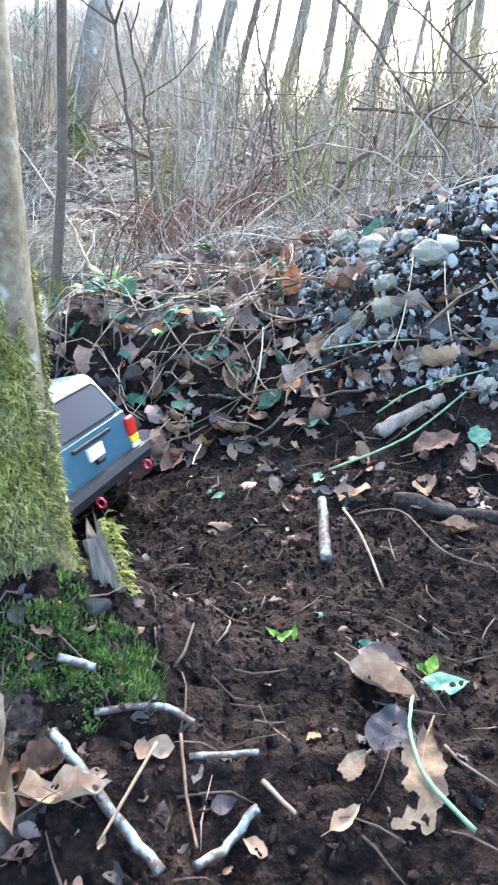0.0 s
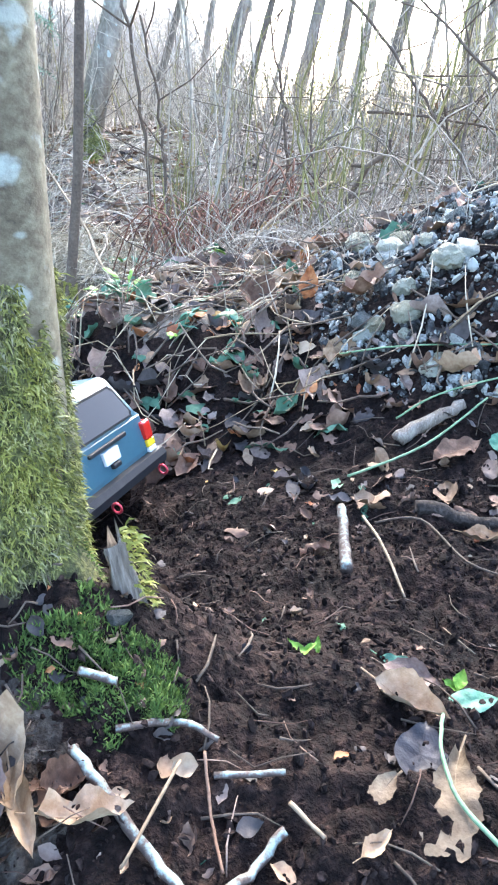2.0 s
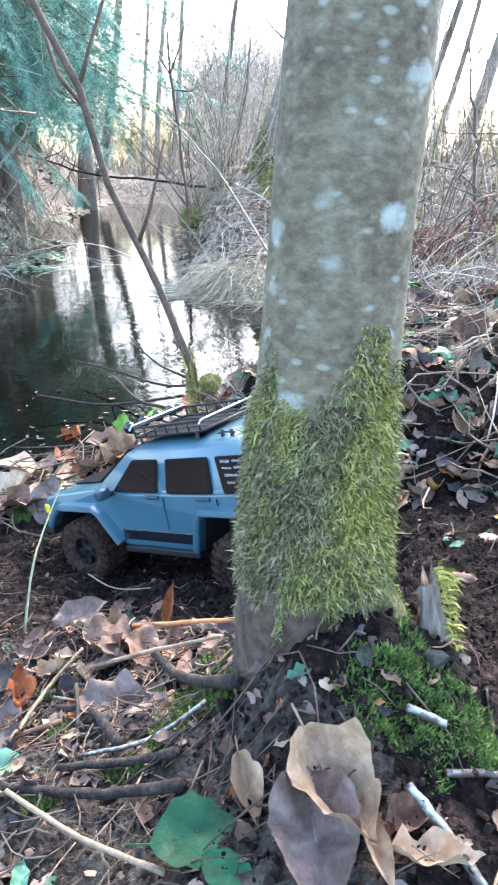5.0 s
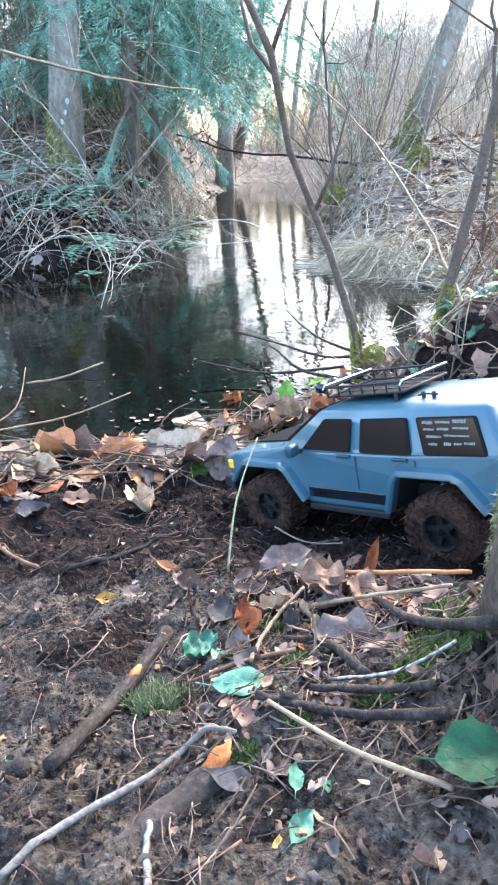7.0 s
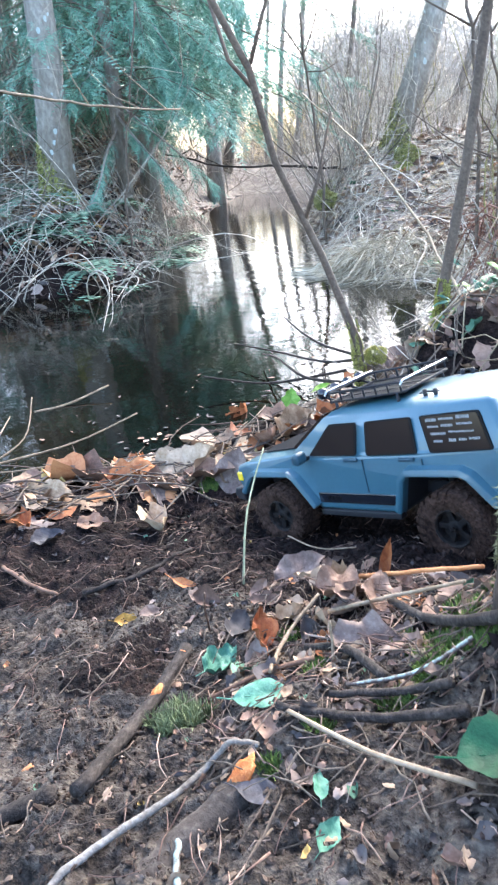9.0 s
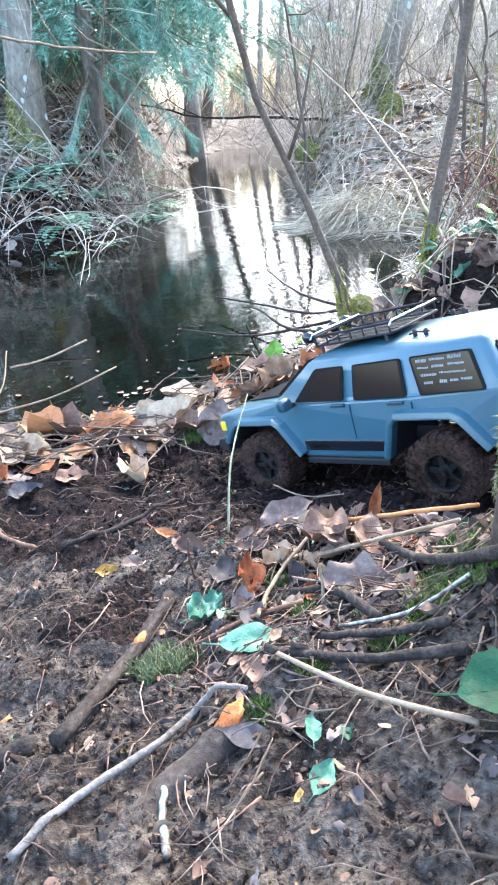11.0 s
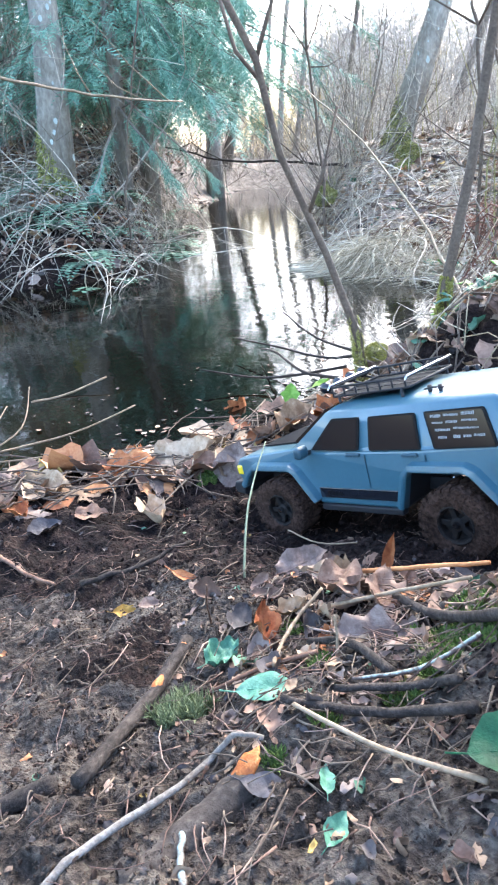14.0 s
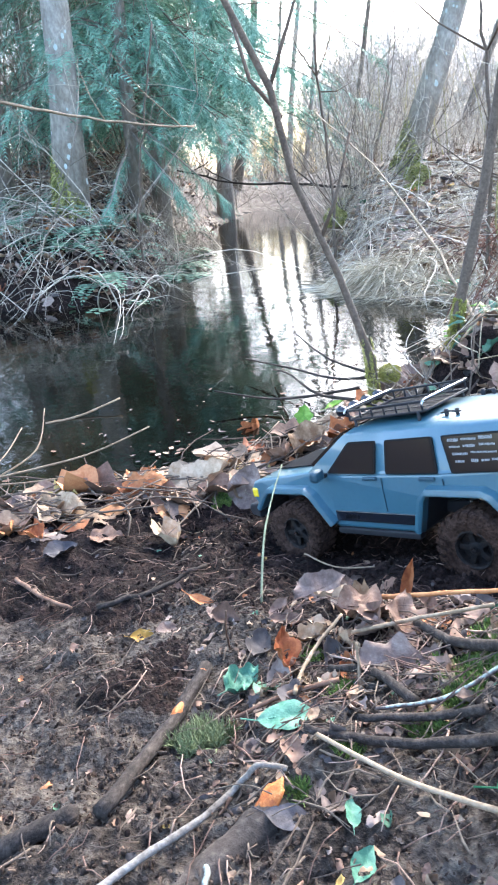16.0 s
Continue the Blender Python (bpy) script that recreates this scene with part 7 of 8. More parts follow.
def hanging_grass(cx, cy, n, reach, label, seed):
    """Straw that springs from the bank's lip and droops over the water."""
    r = random.Random(seed)
    verts, faces = [], []
    while n:
        x, y = r.gauss(cx, 0.18), r.gauss(cy, 0.14)
        if pond_distance(x, y) < 0.05:
            continue
        n -= 1
        a, L = r.gauss(-2.3, 0.9), r.uniform(*reach)
        z = ground(x, y) + 0.02
        up = r.uniform(0.2, 0.7) * L
        pts = []
        for k in range(6):
            t = k / 5
            px, py = x + L * t * math.cos(a), y + L * t * math.sin(a)
            pts.append(Vector((px, py, max(max(ground(px, py), WATER) + 0.002, z + up * t * 2 - (up + 0.75 * L) * t * t * 1.6))))
        R = r.uniform(0.0012, 0.0028)
        tube_data(pts, [R, R, R * 0.9, R * 0.75, R * 0.55, R * 0.3], 3, verts, faces)
    return tagged(raw("sedge_tuft", verts, faces, M_BANKSTRAW, None, True), label, "grass", kind="stuff")


hanging_grass(-1.18, 3.74, 800, (0.14, 0.48), "straw-coloured grass hanging over the pond bank", 115)
hanging_grass(-0.78, 3.46, 320, (0.08, 0.26), "short straw-coloured grass on the pond bank", 126)
arcs("brambles", "bare twigs along the far shore", 170, far_shore, (0.2, 0.7), (0.01, 0.07), (0.0012, 0.003), M_GREYTWIG, 116)
arcs("bracken", "heap of rust-brown dead bracken", 180, lambda r: (r.gauss(-0.30, 0.17), r.gauss(4.05, 0.15)), (0.15, 0.5), (0.04, 0.20), (0.002, 0.004), M_BRACKEN, 117, "bracken")
arcs("bracken", "small heap of rust-brown dead stalks", 120, lambda r: (r.gauss(-0.15, 0.10), r.gauss(2.8, 0.1)), (0.15, 0.45), (0.08, 0.36), (0.002, 0.004), M_BRACKEN, 118, "bracken")

# single limbs and logs in the middle distance


def limb(pts, r0, r1, label, material=None, name="fallen_branch", side=0, seed=1):
    P = [Vector(p) for p in pts]
    if name == "sapling" and P[0].z > ground(P[0].x, P[0].y):
        P.insert(0, Vector((P[0].x, P[0].y, ground(P[0].x, P[0].y) - 0.02)))
    ob = empty(name, Matrix.Translation(P[0]), label, "branch", "")
    fine = []
    r = random.Random(seed)
    for a, b in zip(P, P[1:]):
        for k in range(4):
            fine.append(a.lerp(b, k / 4) + Vector((r.gauss(0, r0 * 0.4), r.gauss(0, r0 * 0.4), r.gauss(0, r0 * 0.4))))
    fine.append(P[-1])
    n = len(fine)
    material = material or M_TWIG
    if name in ("sapling", "fallen_branch"):
        r0, r1 = r0 * 0.68, r1 * 0.68
    tube("wood", [p - P[0] for p in fine], [r0 + (r1 - r0) * i / (n - 1) for i in range(n)], 9, material, ob)
    for k in range(side):
        i = r.randint(2, n - 2)
        d = Vector((r.gauss(0, 1), r.gauss(0, 1), r.uniform(-0.2, 1))).normalized() * r.uniform(0.2, 0.6)
        tube("twig", [fine[i] - P[0], fine[i] - P[0] + d * 0.5, fine[i] - P[0] + d + Vector((0, 0, 0.06))], [r1 * 0.8, r1 * 0.6, r1 * 0.3], 6, material, ob)
    return ob


limb([(0.3, 3.15, 1.12), (0.51, 3.05, 0.89), (0.63, 2.94, 0.72), (0.72, 2.82, 0.57), (0.8, 2.58, 0.4)], 0.010, 0.007, "long bare leaning branch behind the stone heap", None, "fallen_branch", 7, 3)
limb([(0.41, 2.98, 0.68), (0.67, 2.93, 0.66), (0.9, 2.66, 0.61)], 0.009, 0.006, "thin bare branch lying across the thicket", None, "fallen_branch", 5, 4)
limb([(0.28, 2.56, 0.22), (0.29, 2.58, 0.36), (0.37, 2.58, 0.48), (0.44, 2.57, 0.58)], 0.016, 0.014, "short broken branch standing in the thicket", None, "fallen_branch", 2, 5)
limb([(-0.07, 2.08, 0.27), (0.06, 2.3, 0.37), (0.24, 2.49, 0.45)], 0.009, 0.006, "pale peeled branch leaning over the litter", M_PALE, "fallen_branch", 0, 6)
limb([(-1.38, 5.75, 0.385), (-0.77, 5.12, 0.335)], 0.024, 0.02, "mossy rotting log on the wood floor", M_BARK, "log", 0, 7)
limb([(-0.335, 5.07, 0.325), (-0.05, 4.9, 0.283)], 0.014, 0.011, "pale short log on the wood floor", M_PALE, "log", 0, 8)
limb([(0.68, 2.51, 0.45), (0.71, 2.61, 0.71), (0.69, 2.7, 0.93), (0.64, 2.69, 1.08)], 0.008, 0.004, "thin upright sapling behind the stone heap", None, "sapling", 5, 9)
limb([(0.11, 3.21, 0.49), (0.09, 3.21, 0.69), (0.05, 3.2, 0.88), (0.02, 3.18, 1.05)], 0.012, 0.006, "thin upright sapling in the thicket", None, "sapling", 6, 10)
limb([(0.23, 2.57, 0.24), (0.19, 2.8, 0.48), (0.18, 2.9, 0.72), (0.21, 2.98, 0.99)], 0.009, 0.004, "thin bent sapling in the thicket", None, "sapling", 6, 11)
limb([(0.72, 2.29, 0.73), (0.59, 2.42, 0.87), (0.46, 2.53, 1.01)], 0.008, 0.005, "thin bare branch across the sky", None, "fallen_branch", 5, 12)
limb([(-0.44, 3.28, 0.48), (-0.46, 3.27, 0.73), (-0.51, 3.24, 1.04)], 0.012, 0.007, "thin leaning sapling in the thicket", None, "sapling", 5, 13)
limb([(-2.51, 2.44, 0.98), (-2.33, 2.73, 0.91), (-2.11, 3.0, 0.86), (-1.98, 3.3, 0.85)], 0.007, 0.004, "long bare cane above the pond bank", M_PALE, "cane", 3, 14)
limb([(-0.38, 1.95, 0.03), (-0.62, 2.48, 0.28), (-1.02, 3.14, 0.6), (-1.47, 3.73, 0.88)], 0.006, 0.003, "long bare cane over the bank", M_PALE, "cane", 2, 15)
limb([(-0.54, 3.42, 0.58), (-0.58, 3.4, 0.93), (-0.63, 3.45, 1.26)], 0.014, 0.010, "thin upright sapling by the bank", None, "sapling", 4, 16)
limb([(-2.72, 3.82, 0.30), (-2.667, 3.842, 0.746), (-2.592, 3.863, 1.05), (-2.479, 3.856, 1.466)], 0.012, 0.007, "slim pale sapling on the far bank", None, "sapling", 5, 17)
limb([(-1.68, 4.72, 0.48), (-1.74, 4.69, 0.95), (-1.75, 4.63, 1.4)], 0.016, 0.010, "thin sapling beyond the pond", None, "sapling", 6, 18)

limb([(-1.85, 6.35, 0.40), (-2.5, 6.25, 0.50), (-3.1, 6.15, 0.55), (-3.6, 6.0, 0.70)], 0.020, 0.010, "dark fallen branch across the far end of the pond", M_DARKSTICK, "fallen_branch", 6, 19)

# trees: trunk, limbs and twigs


M_PALEBARK = mat("lichen_and_haze_pale_bark", [(0.3, (0.12, 0.10, 0.078)), (0.5, (0.26, 0.23, 0.19)), (0.7, (0.46, 0.42, 0.36))], 7, 0.9, 0.8, fine=6, stretch=(1, 1, 0.5), dist=0.02)
M_SPOT = mat("pale_lichen_spots", [(0.3, (0.30, 0.34, 0.31)), (0.7, (0.52, 0.56, 0.52))], 40, 0.9, 0.3)


def bare_tree(x, y, top, r0, height, label, seed, moss=False, twigs=14, spots=False, bark=None):
    """A leaning bare trunk; top is where its axis stands at 3 m over the ground."""
    r = random.Random(seed)
    z0 = ground(x, y) - 0.1
    t = empty("tree", Matrix.Translation((x, y, z0)), label, "tree", "trees of the wood")
    dx, dy = (top[0] - x) / 3, (top[1] - y) / 3
    pts, rad = [], []
    for k in range(13):
        h = height * k / 12
        pts.append(Vector((dx * h * (1 - 0.3 * k / 12) + 0.06 * math.sin(h * 0.9 + seed), dy * h * (1 - 0.3 * k / 12) + 0.05 * math.cos(h * 0.8 + seed), h)))
        rad.append(r0 * (1.0 + 0.35 * math.exp(-h * 3)) * (1 - 0.75 * k / 12))
    v, f = [], []
    tube_data(pts, rad, 16, v, f)
    raw("trunk", v, f, bark or M_BARK, t, True)
    v, f = [], []
    for k in range(twigs):
        h = r.uniform(0.25, 0.98)
        i = min(11, int(h * 12))
        q = pts[i].lerp(pts[i + 1], h * 12 - i)
        L = (1 - h * 0.6) * r.uniform(0.5, 2.2)
        d = Vector((r.gauss(0, 1), r.gauss(0, 1), r.uniform(0.2, 1.4))).normalized()
        p1, p2 = q + d * L * 0.5, q + d * L + Vector((0, 0, 0.15 * L))
        R = r0 * r.uniform(0.08, 0.24)
        tube_data([q, p1, p2], [R, R * 0.7, R * 0.3], 5, v, f)
        for m in range(4):
            e = Vector((r.gauss(0, 1), r.gauss(0, 1), r.uniform(0, 1.2))).normalized() * L * r.uniform(0.2, 0.5)
            b = p1.lerp(p2, r.random())
            tube_data([b, b + e * 0.6, b + e], [R * 0.4, R * 0.3, R * 0.15], 3, v, f)
    tagged(raw("crown", v, f, M_BARK, t, True), kind="stuff")
    if moss:
        v, f = [], []
        for k in range(5200):
            h = 0.05 + 0.46 * r.random() ** 1.6
            a = r.uniform(0, 6.283)
            if h > 0.28 + 0.20 * math.cos(a - 3.6) + 0.06 * r.random():
                continue
            i = min(11, int(h / height * 12))
            c = pts[i].lerp(pts[i + 1], h / height * 12 - i)
            d = Vector((math.cos(a), math.sin(a), 0))
            strand(v, f, c + d * r0 * (1 + 0.35 * math.exp(-h * 3)) * 0.98, d, r.uniform(0.02, 0.05), 0.007, 0.6, r)
        tagged(raw("moss", v, f, M_MOSS, t), kind="stuff")
    if spots:
        v, f = [], []
        for k in range(34):
            h, a = r.uniform(0.3, 2.6), r.gauss(-1.2, 0.9)
            i = min(11, int(h / height * 12))
            c = pts[i].lerp(pts[i + 1], h / height * 12 - i)
            R = (rad[i] + (rad[i + 1] - rad[i]) * (h / height * 12 - i)) * 1.03
            s, b = r.uniform(0.006, 0.019), len(v)
            for j in range(8):
                w = 2 * math.pi * j / 8
                aa = a + s / R * math.cos(w) * r.uniform(0.7, 1.1)
                v.append(c + Vector((math.cos(aa) * R, math.sin(aa) * R, s * 1.3 * math.sin(w))))
            f.append(tuple(range(b, b + 8)))
        tagged(raw("lichen", v, f, M_SPOT, t), kind="stuff")
    return t


# haze in front of this first tree is put into its paler bark colour
bare_tree(-1.50, 6.05, (-0.62, 6.22), 0.094, 12, "big leaning tree with a mossy foot and pale lichen spots", 201, True, 10, True, M_PALEBARK)
bare_tree(-3.50, 4.08, (-3.28, 4.3), 0.10, 12, "grey lichened tree on the bank behind the pond", 202, True, 24, True, M_PALEBARK)
bare_tree(-0.75, 9.98, (0.51, 10.04), 0.092, 9, "bare leaning tree in the wood", 210)
bare_tree(-1.19, 13.94, (-0.57, 13.98), 0.065, 10, "bare leaning tree in the wood", 211)
bare_tree(-0.30, 12.99, (0.50, 12.99), 0.064, 11, "bare leaning tree in the wood", 212)
bare_tree(0.42, 9.99, (1.01, 9.96), 0.079, 12, "bare leaning tree in the wood", 213)
bare_tree(1.03, 11.95, (1.46, 11.91), 0.071, 9, "bare leaning tree in the wood", 214)
bare_tree(1.19, 10.93, (1.80, 10.86), 0.065, 10, "bare leaning tree in the wood", 215)
bare_tree(1.28, 8.91, (2.14, 8.77), 0.071, 11, "bare leaning tree in the wood", 216)
bare_tree(2.10, 7.72, (2.13, 7.72), 0.073, 12, "bare leaning tree in the wood", 217)
bare_tree(2.59, 8.62, (2.53, 8.64), 0.059, 9, "bare leaning tree in the wood", 218)
bare_tree(-1.79, 11.87, (-0.84, 11.99), 0.063, 10, "bare leaning tree in the wood", 219)
bare_tree(0.07, 15.99, (0.82, 15.98), 0.063, 11, "bare leaning tree in the wood", 220)
bare_tree(3.52, 17.64, (4.11, 17.52), 0.059, 12, "bare leaning tree in the wood", 221)
bare_tree(-5.1, 7.60, (-4.7, 7.8), 0.081, 10, "dark bare tree behind the pond", 230)
bare_tree(-5.31, 6.10, (-5.17, 6.22), 0.061, 11, "dark bare tree behind the pond", 234)
bare_tree(-5.39, 10.75, (-5.13, 10.87), 0.121, 12, "dark bare tree behind the pond", 235)
bare_tree(-4.24, 4.40, (-4.16, 4.47), 0.066, 11, "dark bare tree behind the pond", 237)
bare_tree(-6.41, 13.57, (-5.89, 13.80), 0.089, 12, "dark bare tree behind the pond", 238)
bare_tree(-5.47, 15.02, (-5.04, 15.17), 0.055, 10, "dark bare tree behind the pond", 239)
bare_tree(-6.75, 17.6, (-6.35, 17.7), 0.075, 11, "slim bare tree beyond the end of the pond", 241, False, 26, False, M_PALEBARK)
bare_tree(-7.45, 18.7, (-7.25, 18.8), 0.065, 10, "slim bare tree beyond the end of the pond", 242, False, 26, False, M_PALEBARK)
bare_tree(-4.82, 16.28, (-4.19, 16.45), 0.06, 11, "dark bare tree behind the pond", 240)

# conifer with drooping sprays on the far side of the pond
M_CONIFER = mat("cedar_foliage", [(0.28, (0.05, 0.12, 0.082)), (0.5, (0.145, 0.30, 0.205)), (0.72, (0.29, 0.46, 0.33))], 5, 0.7, 0.0, spread=0.35, island=True)


def spray(v, f, p, d, L, r):
    """A flat drooping frond of fine scale-leaf twigs."""
    side = d.cross(Vector((0, 0, 1)))
    if side.length < 1e-3:
        side = Vector((1, 0, 0))
    side.normalize()
    side = (side + Vector((0, 0, r.uniform(-0.6, 0.6)))).normalized()
    q = p
    n = 9
    for k in range(n):
        t = k / (n - 1)
        step = (d + Vector((0, 0, -1.0 * t))).normalized() * L / n
        for s in (1, -1):
            w = L * 0.36 * (1 - 0.8 * t) * r.uniform(0.5, 1.25)
            e = (side * s + d * r.uniform(0.6, 1.3) + Vector((0, 0, r.uniform(-0.6, 0.0)))).normalized() * w
            b = len(v)
            m = step.normalized() * L * 0.022
            v.extend((q - m, q + m, q + e + step * 0.3))
            f.append((b, b + 1, b + 2))
            g = q + e * 0.45
            v.extend((g - m * 0.8, g + m * 0.8, g + (e.normalized() * 0.5 + d).normalized() * w * 0.5))
            f.append((b + 3, b + 4, b + 5))
        q = q + step


def conifer(x, y, height, r0, spread_, low, n_branch, label, seed, per=9, frond=0.26, power=1.7, long=()):
    r = random.Random(seed)
    z0 = ground(x, y) - 0.1
    t = empty("conifer", Matrix.Translation((x, y, z0)), label, "tree", "conifers by the pond")
    tube("trunk", [(0, 0, 0), (0.05, 0, height * 0.3), (0.05, 0.05, height * 0.7), (0, 0, height)], [r0 * 1.2, r0, r0 * 0.6, r0 * 0.1], 14, M_BARK, t)
    v, f, lv, lf = [], [], [], []
    for k in range(n_branch):
        h = low + (height - low) * ((k + r.random()) / n_branch) ** power
        a = r.uniform(0, 6.283)
        L = spread_ * (1 - (h / height) ** 1.4 * 0.85) * r.uniform(0.6, 1.1)
        if k < len(long):
            a, h, L = long[k]
        d = Vector((math.cos(a), math.sin(a), 0))
        pts = [Vector((0, 0, h)) + d * L * s + Vector((0, 0, 0.12 * L * math.sin(s * 3) - 0.26 * L * s * s)) for s in (0, 0.25, 0.5, 0.75, 1)]
        tube_data(pts, [r0 * 0.13, r0 * 0.1, r0 * 0.08, r0 * 0.05, r0 * 0.02], 4, lv, lf)
        for m in range(per):
            s = 0.18 + 0.82 * r.random() ** 0.8
            i = min(3, int(s * 4))
            q = pts[i].lerp(pts[i + 1], s * 4 - i)
            w = a + r.choice((-1, 1)) * r.uniform(0.2, 1.3)
            dd = Vector((math.cos(w), math.sin(w), r.uniform(-0.9, 0.1))).normalized()
            spray(v, f, q, dd, frond * r.uniform(0.6, 1.3) * (1.2 - 0.4 * s), r)
    tagged(raw("bough", lv, lf, M_BARK, t, True), kind="stuff")
    tagged(raw("foliage", v, f, M_CONIFER, t), kind="stuff")
    return t


CEDAR = conifer(-3.52, 5.50, 8.0, 0.07, 1.75, 1.05, 210, "cedar with drooping blue-green sprays above the pond", 301, 26, 0.30, 1.7, ((0.25, 1.75, 2.1), (0.15, 1.45, 1.9), (0.4, 2.0, 2.0), (0.0, 1.6, 1.7), (0.55, 1.5, 1.6), (0.3, 1.3, 1.5)))
conifer(-4.75, 7.10, 9.0, 0.08, 1.8, 0.3, 200, "cedar with drooping blue-green sprays behind the pond", 302, 22, 0.34)
conifer(-4.61, 4.68, 10.0, 0.09, 1.7, 2.2, 80, "dark cedar at the edge of the pond bank", 303, 20, 0.5, 1.3)
conifer(-5.77, 8.18, 13.0, 0.12, 2.4, 1.2, 170, "tall dark conifer behind the pond", 304, 10, 0.9, 1.15)
conifer(-7.26, 5.45, 12.0, 0.12, 2.6, 0.8, 170, "tall dark conifer behind the pond", 305, 10, 0.9, 1.15)
conifer(-7.07, 12.07, 14.0, 0.14, 2.4, 1.5, 170, "tall dark conifer behind the pond", 306, 10, 0.9, 1.15)
conifer(-5.23, 6.73, 11.0, 0.09, 1.5, 1.7, 110, "dark cedar in the wood behind the pond", 307, 20, 0.5, 1.4)
YOUNG_CEDAR = conifer(-3.30, 4.75, 5.0, 0.05, 1.2, 0.75, 70, "young cedar with drooping blue-green sprays", 308, 24, 0.26, 1.2)


def drooping_bough(tree_, path, n, frond, seed):
    """A bough of a cedar with a curtain of fine hanging sprays."""
    r = random.Random(seed)
    o = tree_.matrix_basis.translation
    P = [Vector(p) - o for p in path]
    lv, lf, v, f = [], [], [], []
    tube_data(P, [0.012 - 0.010 * k / (len(P) - 1) for k in range(len(P))], 6, lv, lf)
    for k in range(n):
        t = (0.15 + 0.85 * (k + r.random()) / n) * (len(P) - 1)
        i = min(len(P) - 2, int(t))
        q = P[i].lerp(P[i + 1], t - i)
        along = (P[i + 1] - P[i]).normalized()
        d = (along * r.uniform(0.1, 1.0) + Vector((r.gauss(0, 0.45), r.gauss(0, 0.45), r.uniform(-1.0, -0.25)))).normalized()
        spray(v, f, q, d, frond * r.uniform(0.55, 1.3), r)
    b = raw("bough", lv, lf, M_BARK, tree_, True)
    tagged(raw("sprays", v, f, M_CONIFER, b), kind="stuff")


for k, (path, n, fr) in enumerate((
        ([(-3.45, 5.45, 2.3), (-2.9, 5.2, 1.85), (-2.3, 5.0, 1.42), (-1.72, 5.0, 1.10)], 120, 0.22),
        ([(-3.45, 5.45, 2.1), (-3.0, 5.1, 1.7), (-2.6, 4.95, 1.35), (-2.2, 4.9, 1.12)], 130, 0.26),
        ([(-3.45, 5.45, 2.6), (-2.9, 5.2, 2.2), (-2.5, 5.05, 1.8), (-2.25, 5.0, 1.5)], 150, 0.28),
        ([(-3.45, 5.45, 1.9), (-3.0, 5.0, 1.55), (-2.75, 4.85, 1.25), (-2.62, 4.8, 1.0)], 130, 0.24),
        ([(-3.45, 5.45, 2.2), (-3.1, 4.9, 1.8), (-2.95, 4.75, 1.5), (-2.8, 4.7, 1.2)], 130, 0.26),
        ([(-3.45, 5.45, 2.8), (-3.0, 5.2, 2.4), (-2.75, 5.0, 2.0), (-2.6, 4.95, 1.65)], 150, 0.28))):
    drooping_bough(CEDAR, path, n, fr, 320 + k)
for k, (path, n, fr) in enumerate((
        ([(-3.28, 4.73, 1.0), (-3.05, 4.6, 0.8), (-2.85, 4.55, 0.6), (-2.7, 4.5, 0.42)], 70, 0.17),
        ([(-3.28, 4.73, 1.1), (-2.98, 4.72, 0.85), (-2.72, 4.75, 0.62), (-2.52, 4.8, 0.42)], 80, 0.17),
        ([(-3.28, 4.73, 0.9), (-3.2, 4.4, 0.7), (-3.1, 4.1, 0.5), (-3.05, 3.9, 0.4)], 60, 0.17))):
    drooping_bough(YOUNG_CEDAR, path, n, fr, 330 + k)


M_FERN = mat("pale_fern", [(0.28, (0.035, 0.075, 0.045)), (0.5, (0.10, 0.18, 0.11)), (0.72, (0.22, 0.31, 0.19))], 8, 0.75, 0.0, spread=0.35, island=True)


def fern(x, y, n, L, label, seed):
    r = random.Random(seed)
    z = ground(x, y)
    t = empty("fern", Matrix.Translation((x, y, z)), label, "fern", "ferns by the pond")
    v, f = [], []
    for k in range(n):
        a = r.uniform(0, 6.283)
        q = Vector((0, 0, 0.02))
        d = Vector((math.cos(a), math.sin(a), r.uniform(0.5, 1.1))).normalized()
        LL = L * r.uniform(0.7, 1.2)
        for m in range(14):
            s = m / 13
            step = (d + Vector((0, 0, -1.5 * s))).normalized() * LL / 14
            side = Vector((-math.sin(a), math.cos(a), 0))
            for g in (1, -1):
                w = LL * 0.2 * math.sin(math.pi * min(1, 0.15 + 0.85 * s)) + 0.005
                b = len(v)
                v.extend((q, q + side * g * w * 0.5 + step * 0.6, q + side * g * w + step * 0.3, q + side * g * w * 0.5 - step * 0.1))
                f.append((b, b + 1, b + 2, b + 3))
            q = q + step
    tagged(raw("fronds", v, f, M_FERN, t), kind="stuff")
    return t


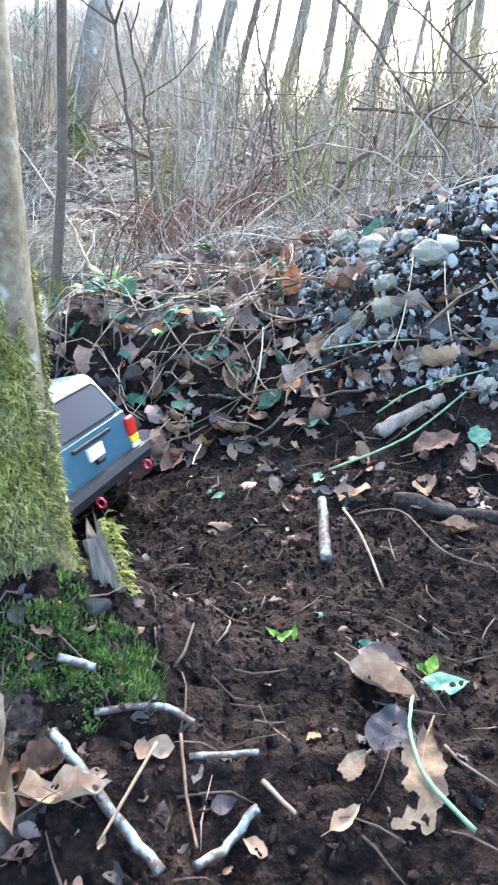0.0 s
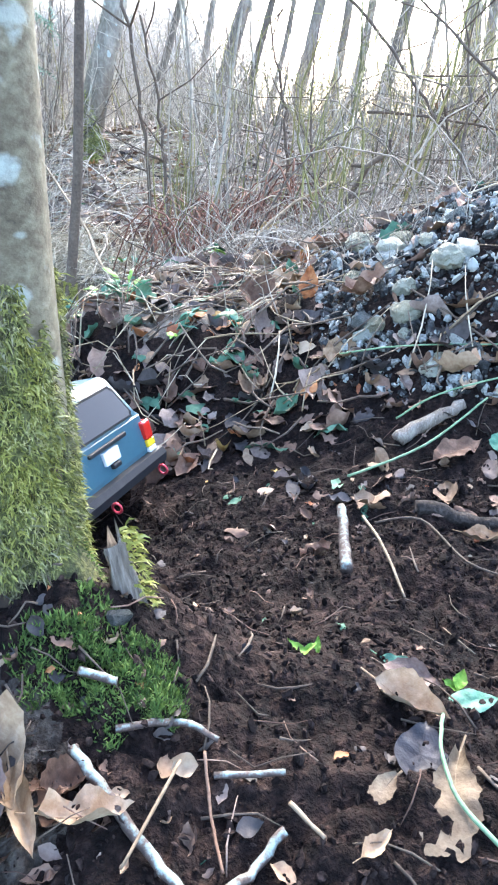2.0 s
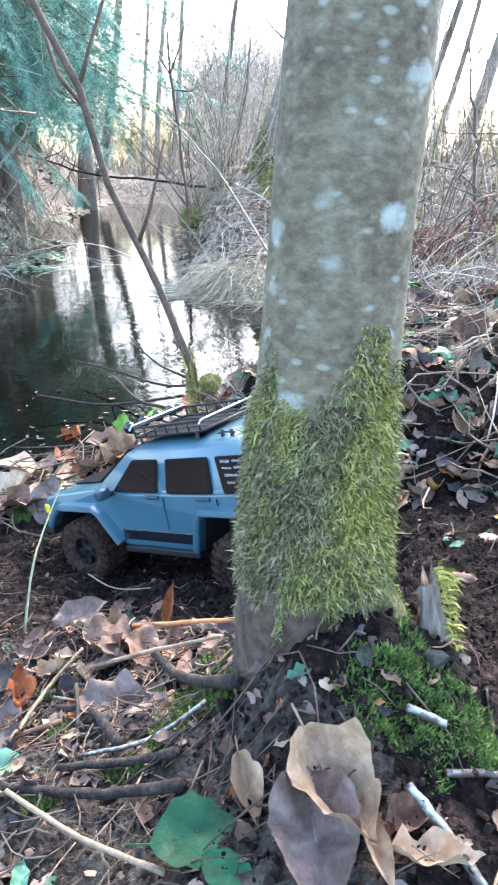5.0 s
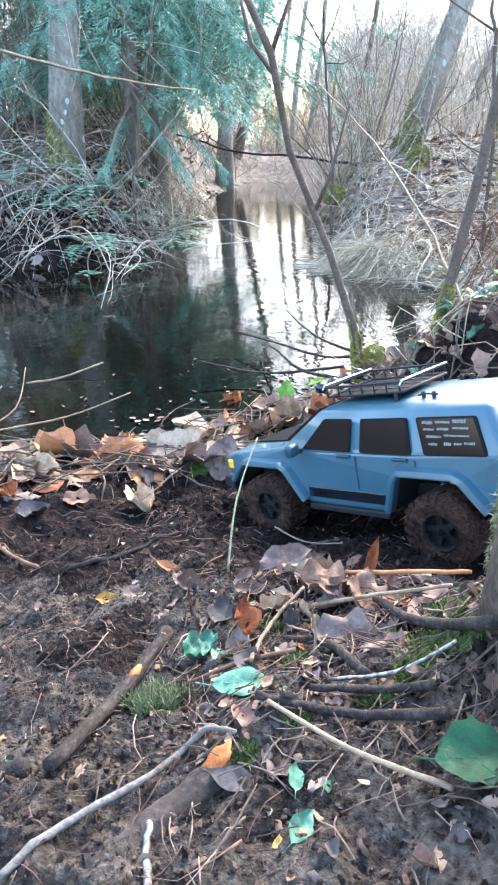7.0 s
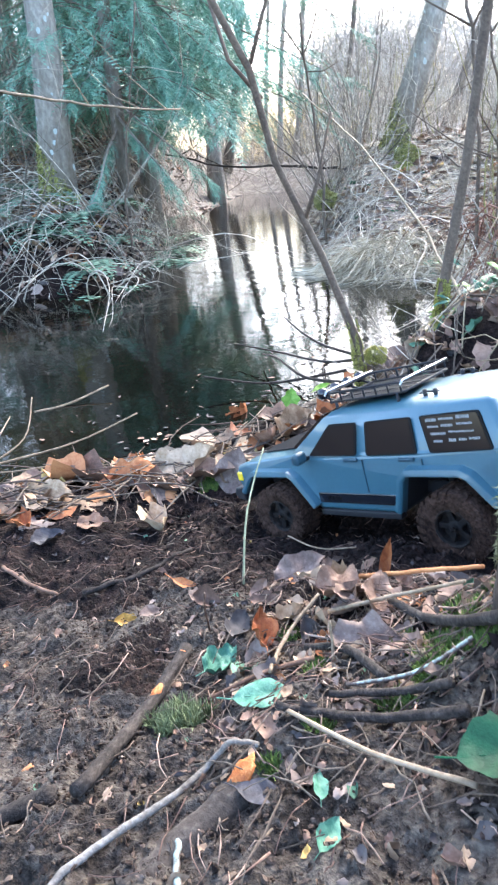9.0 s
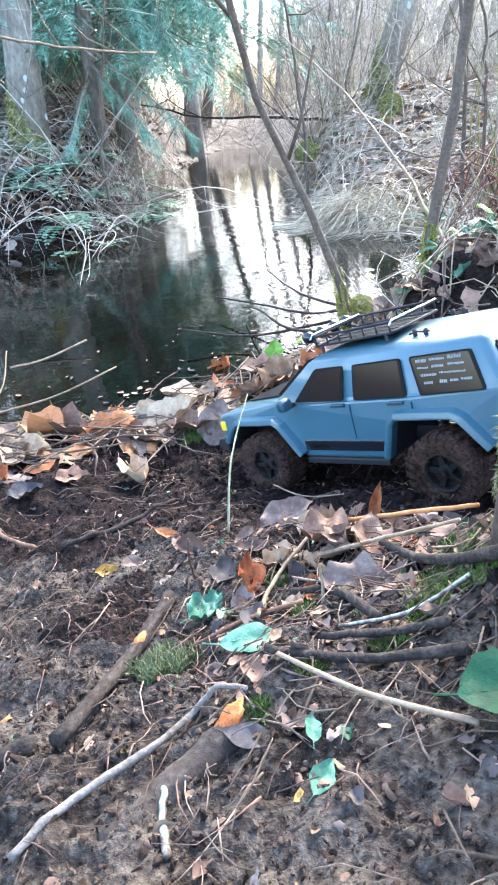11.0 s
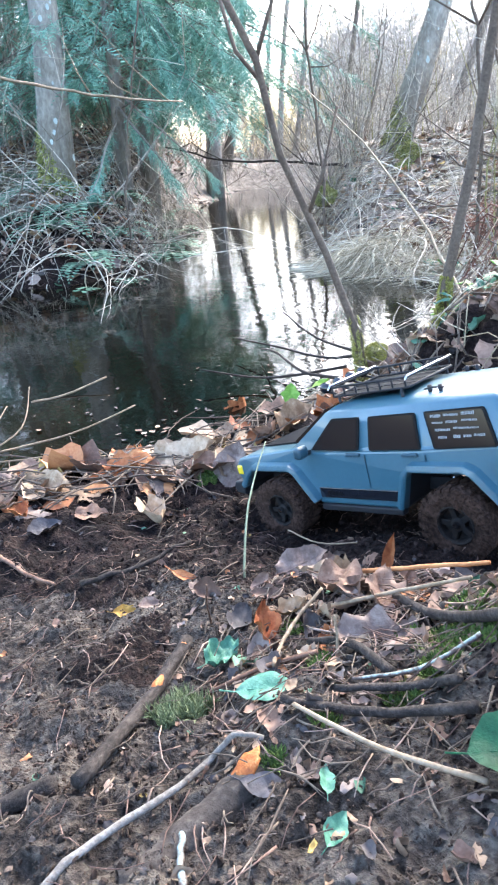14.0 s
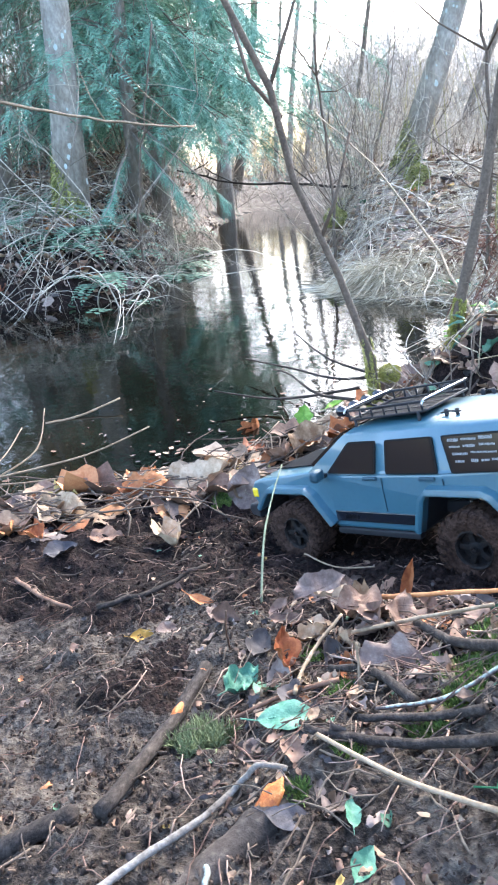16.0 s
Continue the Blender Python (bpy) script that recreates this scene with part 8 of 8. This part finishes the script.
def pond_cane(x, y, ex, ey, h, r0, seed):
    """One long bare cane that springs from the bank and bows down to the water."""
    r = random.Random(seed)
    z0 = max(ground(x, y), WATER) - 0.03
    z1 = max(ground(ex, ey), WATER) + 0.01
    t_ = empty("bare_cane", Matrix.Translation((x, y, z0)), "long pale bare cane bowed over the pond's edge", "cane", "canes over the pond")
    wx, wy = r.gauss(0, 0.06), r.gauss(0, 0.06)
    P = []
    for k in range(13):
        t = k / 12
        P.append(Vector(((ex - x) * t + wx * math.sin(5 * t + seed), (ey - y) * t + wy * math.sin(6 * t + seed), (z1 - z0) * t + h * math.sin(math.pi * t ** 0.8) + 0.012 * math.sin(9 * t + seed))))
    tube("stem", P, [r0 * (1 - 0.7 * k / 12) for k in range(13)], 6, M_GREYTWIG, t_)
    for k in range(4):
        i = r.randint(3, 11)
        d = Vector((r.gauss(0, 1), r.gauss(0, 1), r.gauss(0.1, 0.5))).normalized() * r.uniform(0.10, 0.34)
        tube("twig", [P[i], P[i] + d * 0.55 + Vector((0, 0, 0.015)), P[i] + d + Vector((0, 0, -0.03))], [r0 * 0.5, r0 * 0.36, r0 * 0.15], 5, M_GREYTWIG, t_)


cr = random.Random(612)
for k in range(26):
    x, y = cr.uniform(-3.6, -2.45), cr.uniform(3.0, 4.1)
    a, L = cr.gauss(-1.1, 0.9), cr.uniform(0.45, 1.3)
    pond_cane(x, y, x + L * math.cos(a), max(2.2, y + L * math.sin(a)), cr.uniform(0.02, 0.30), cr.uniform(0.0018, 0.0042), 620 + k)

fern(-2.75, 3.35, 12, 0.36, "green fern on the pond bank", 400)
fern(-3.05, 3.5, 12, 0.36, "green fern on the pond bank", 401)
fern(-2.6, 3.95, 12, 0.36, "green fern on the pond bank", 402)
fern(-2.75, 4.35, 12, 0.36, "green fern on the pond bank", 403)
fern(-3.4, 3.4, 12, 0.36, "green fern on the pond bank", 404)
fern(-2.95, 4.0, 12, 0.36, "green fern on the pond bank", 405)
fern(-2.5, 3.2, 12, 0.36, "green fern on the pond bank", 406)
fern(-3.7, 3.7, 12, 0.36, "green fern on the pond bank", 407)
fern(-3.2, 4.4, 12, 0.36, "green fern on the pond bank", 408)


# mossy hummocks and olive bushes of the wood floor


def hummock(x, y, w, h, label, seed):
    r = random.Random(seed)
    z = ground(x, y) - 0.01
    t = empty("moss_hummock", Matrix.Translation((x, y, z)), label, "moss", "mossy hummocks")
    bm = bmesh.new()
    bmesh.ops.create_icosphere(bm, subdivisions=3, radius=1)
    o = Vector((x, y, seed))
    for v in bm.verts:
        d = 1 + 0.3 * noise.noise(v.co * 1.6 + o) + 0.12 * noise.noise(v.co * 4 + o)
        v.co = Vector((v.co.x * w * d, v.co.y * w * d, v.co.z * h * d))
    tops = [(v.co.copy(), v.co.normalized()) for v in bm.verts if v.co.z > -0.2 * h]
    part("mound", bm, M_MOSS, t, "", True)
    v, f = [], []
    for k in range(700):
        p, d = r.choice(tops)
        strand(v, f, p + Vector((r.gauss(0, 0.1 * w), r.gauss(0, 0.1 * w), 0)), d, r.uniform(0.012, 0.03), 0.004, 0.5, r)
    tagged(raw("moss", v, f, M_MOSS, t), kind="stuff")
    return t


hummock(-1.25, 5.4, 0.065, 0.065, "yellow-green moss cushion on the wood floor", 1)
hummock(-2.2, 6.75, 0.08, 0.12, "green moss cushion on the far bank of the pond", 2)
hummock(-0.42, 3.4, 0.035, 0.10, "mossy foot of a thin bush in the wood", 3)
hummock(0.05, 2.55, 0.03, 0.06, "small mossy stump in the wood", 4)


def near_point(x, y, s):
    return lambda r: (r.gauss(x, s), r.gauss(y, s))


stems("far_thicket", "grey tangle of bare shrubs at the end of the pond", 130, lambda r: (lambda x, y: (x, y) if pond_distance(x, y) > 0.1 and not in_gap(x, y) else None)(r.uniform(-4.6, -2.2), r.uniform(8.6, 13)), (0.4, 1.8), (0.003, 0.006), M_GREYTWIG, 133, 0.35, 12, 0.8)
stems("far_thicket", "tall pale haze of fine bare shoots far behind the pond", 330, lambda r: (lambda x, y: (x, y) if pond_distance(x, y) > 0.1 and (x + 0.25) / y < -0.45 else None)(r.uniform(-13, -5.0), r.uniform(11.5, 19)), (2.0, 5.5), (0.006, 0.012), M_GREYTWIG, 134, 0.18, 16, 0.5)


def left_shore(r):
    t = r.random()
    p = (-2.6 - 1.7 * t + r.gauss(-0.12, 0.16), 4.0 + 3.4 * t + r.gauss(0, 0.25))
    return p if -0.05 < pond_distance(*p) < 0.6 else None


arcs("brambles", "tangle of dry canes hanging along the pond's edge", 190, left_shore, (0.3, 0.9), (0.03, 0.26), (0.0014, 0.0034), M_STEMS, 136, over=0.3)
stems("dead_grass", "tall dry grass along the pond's edge", 500, left_shore, (0.12, 0.5), (0.001, 0.0025), M_STEMS, 137, 0.5, 0, 0.9)
stems("mossy_bush", "thin olive mossy stems in a clump", 16, near_point(-0.42, 3.4, 0.035), (0.35, 0.8), (0.003, 0.006), M_OLIVE, 130, 0.10, 4, 0.3, "bush")
stems("mossy_bush", "thin olive stems beside the stone heap", 14, near_point(0.22, 2.35, 0.06), (0.35, 0.9), (0.002, 0.005), M_OLIVE, 131, 0.14, 5, 0.4, "bush")
stems("bare_bush", "thin grey shoots in a clump at the pond bank", 14, near_point(-1.95, 6.6, 0.12), (0.6, 1.6), (0.005, 0.009), M_BARK, 132, 0.2, 6, 0.4, "bush")
for k, (x, y, L) in enumerate(((-3.0, 4.75, 0.4), (-3.35, 5.4, 0.45), (-3.75, 6.1, 0.5), (-2.72, 4.6, 0.34), (-3.5, 3.95, 0.45), (-3.9, 4.3, 0.5), (-3.1, 3.75, 0.4))):
    fern(x, y, 14, L, "pale green fern at the pond's edge", 420 + k)
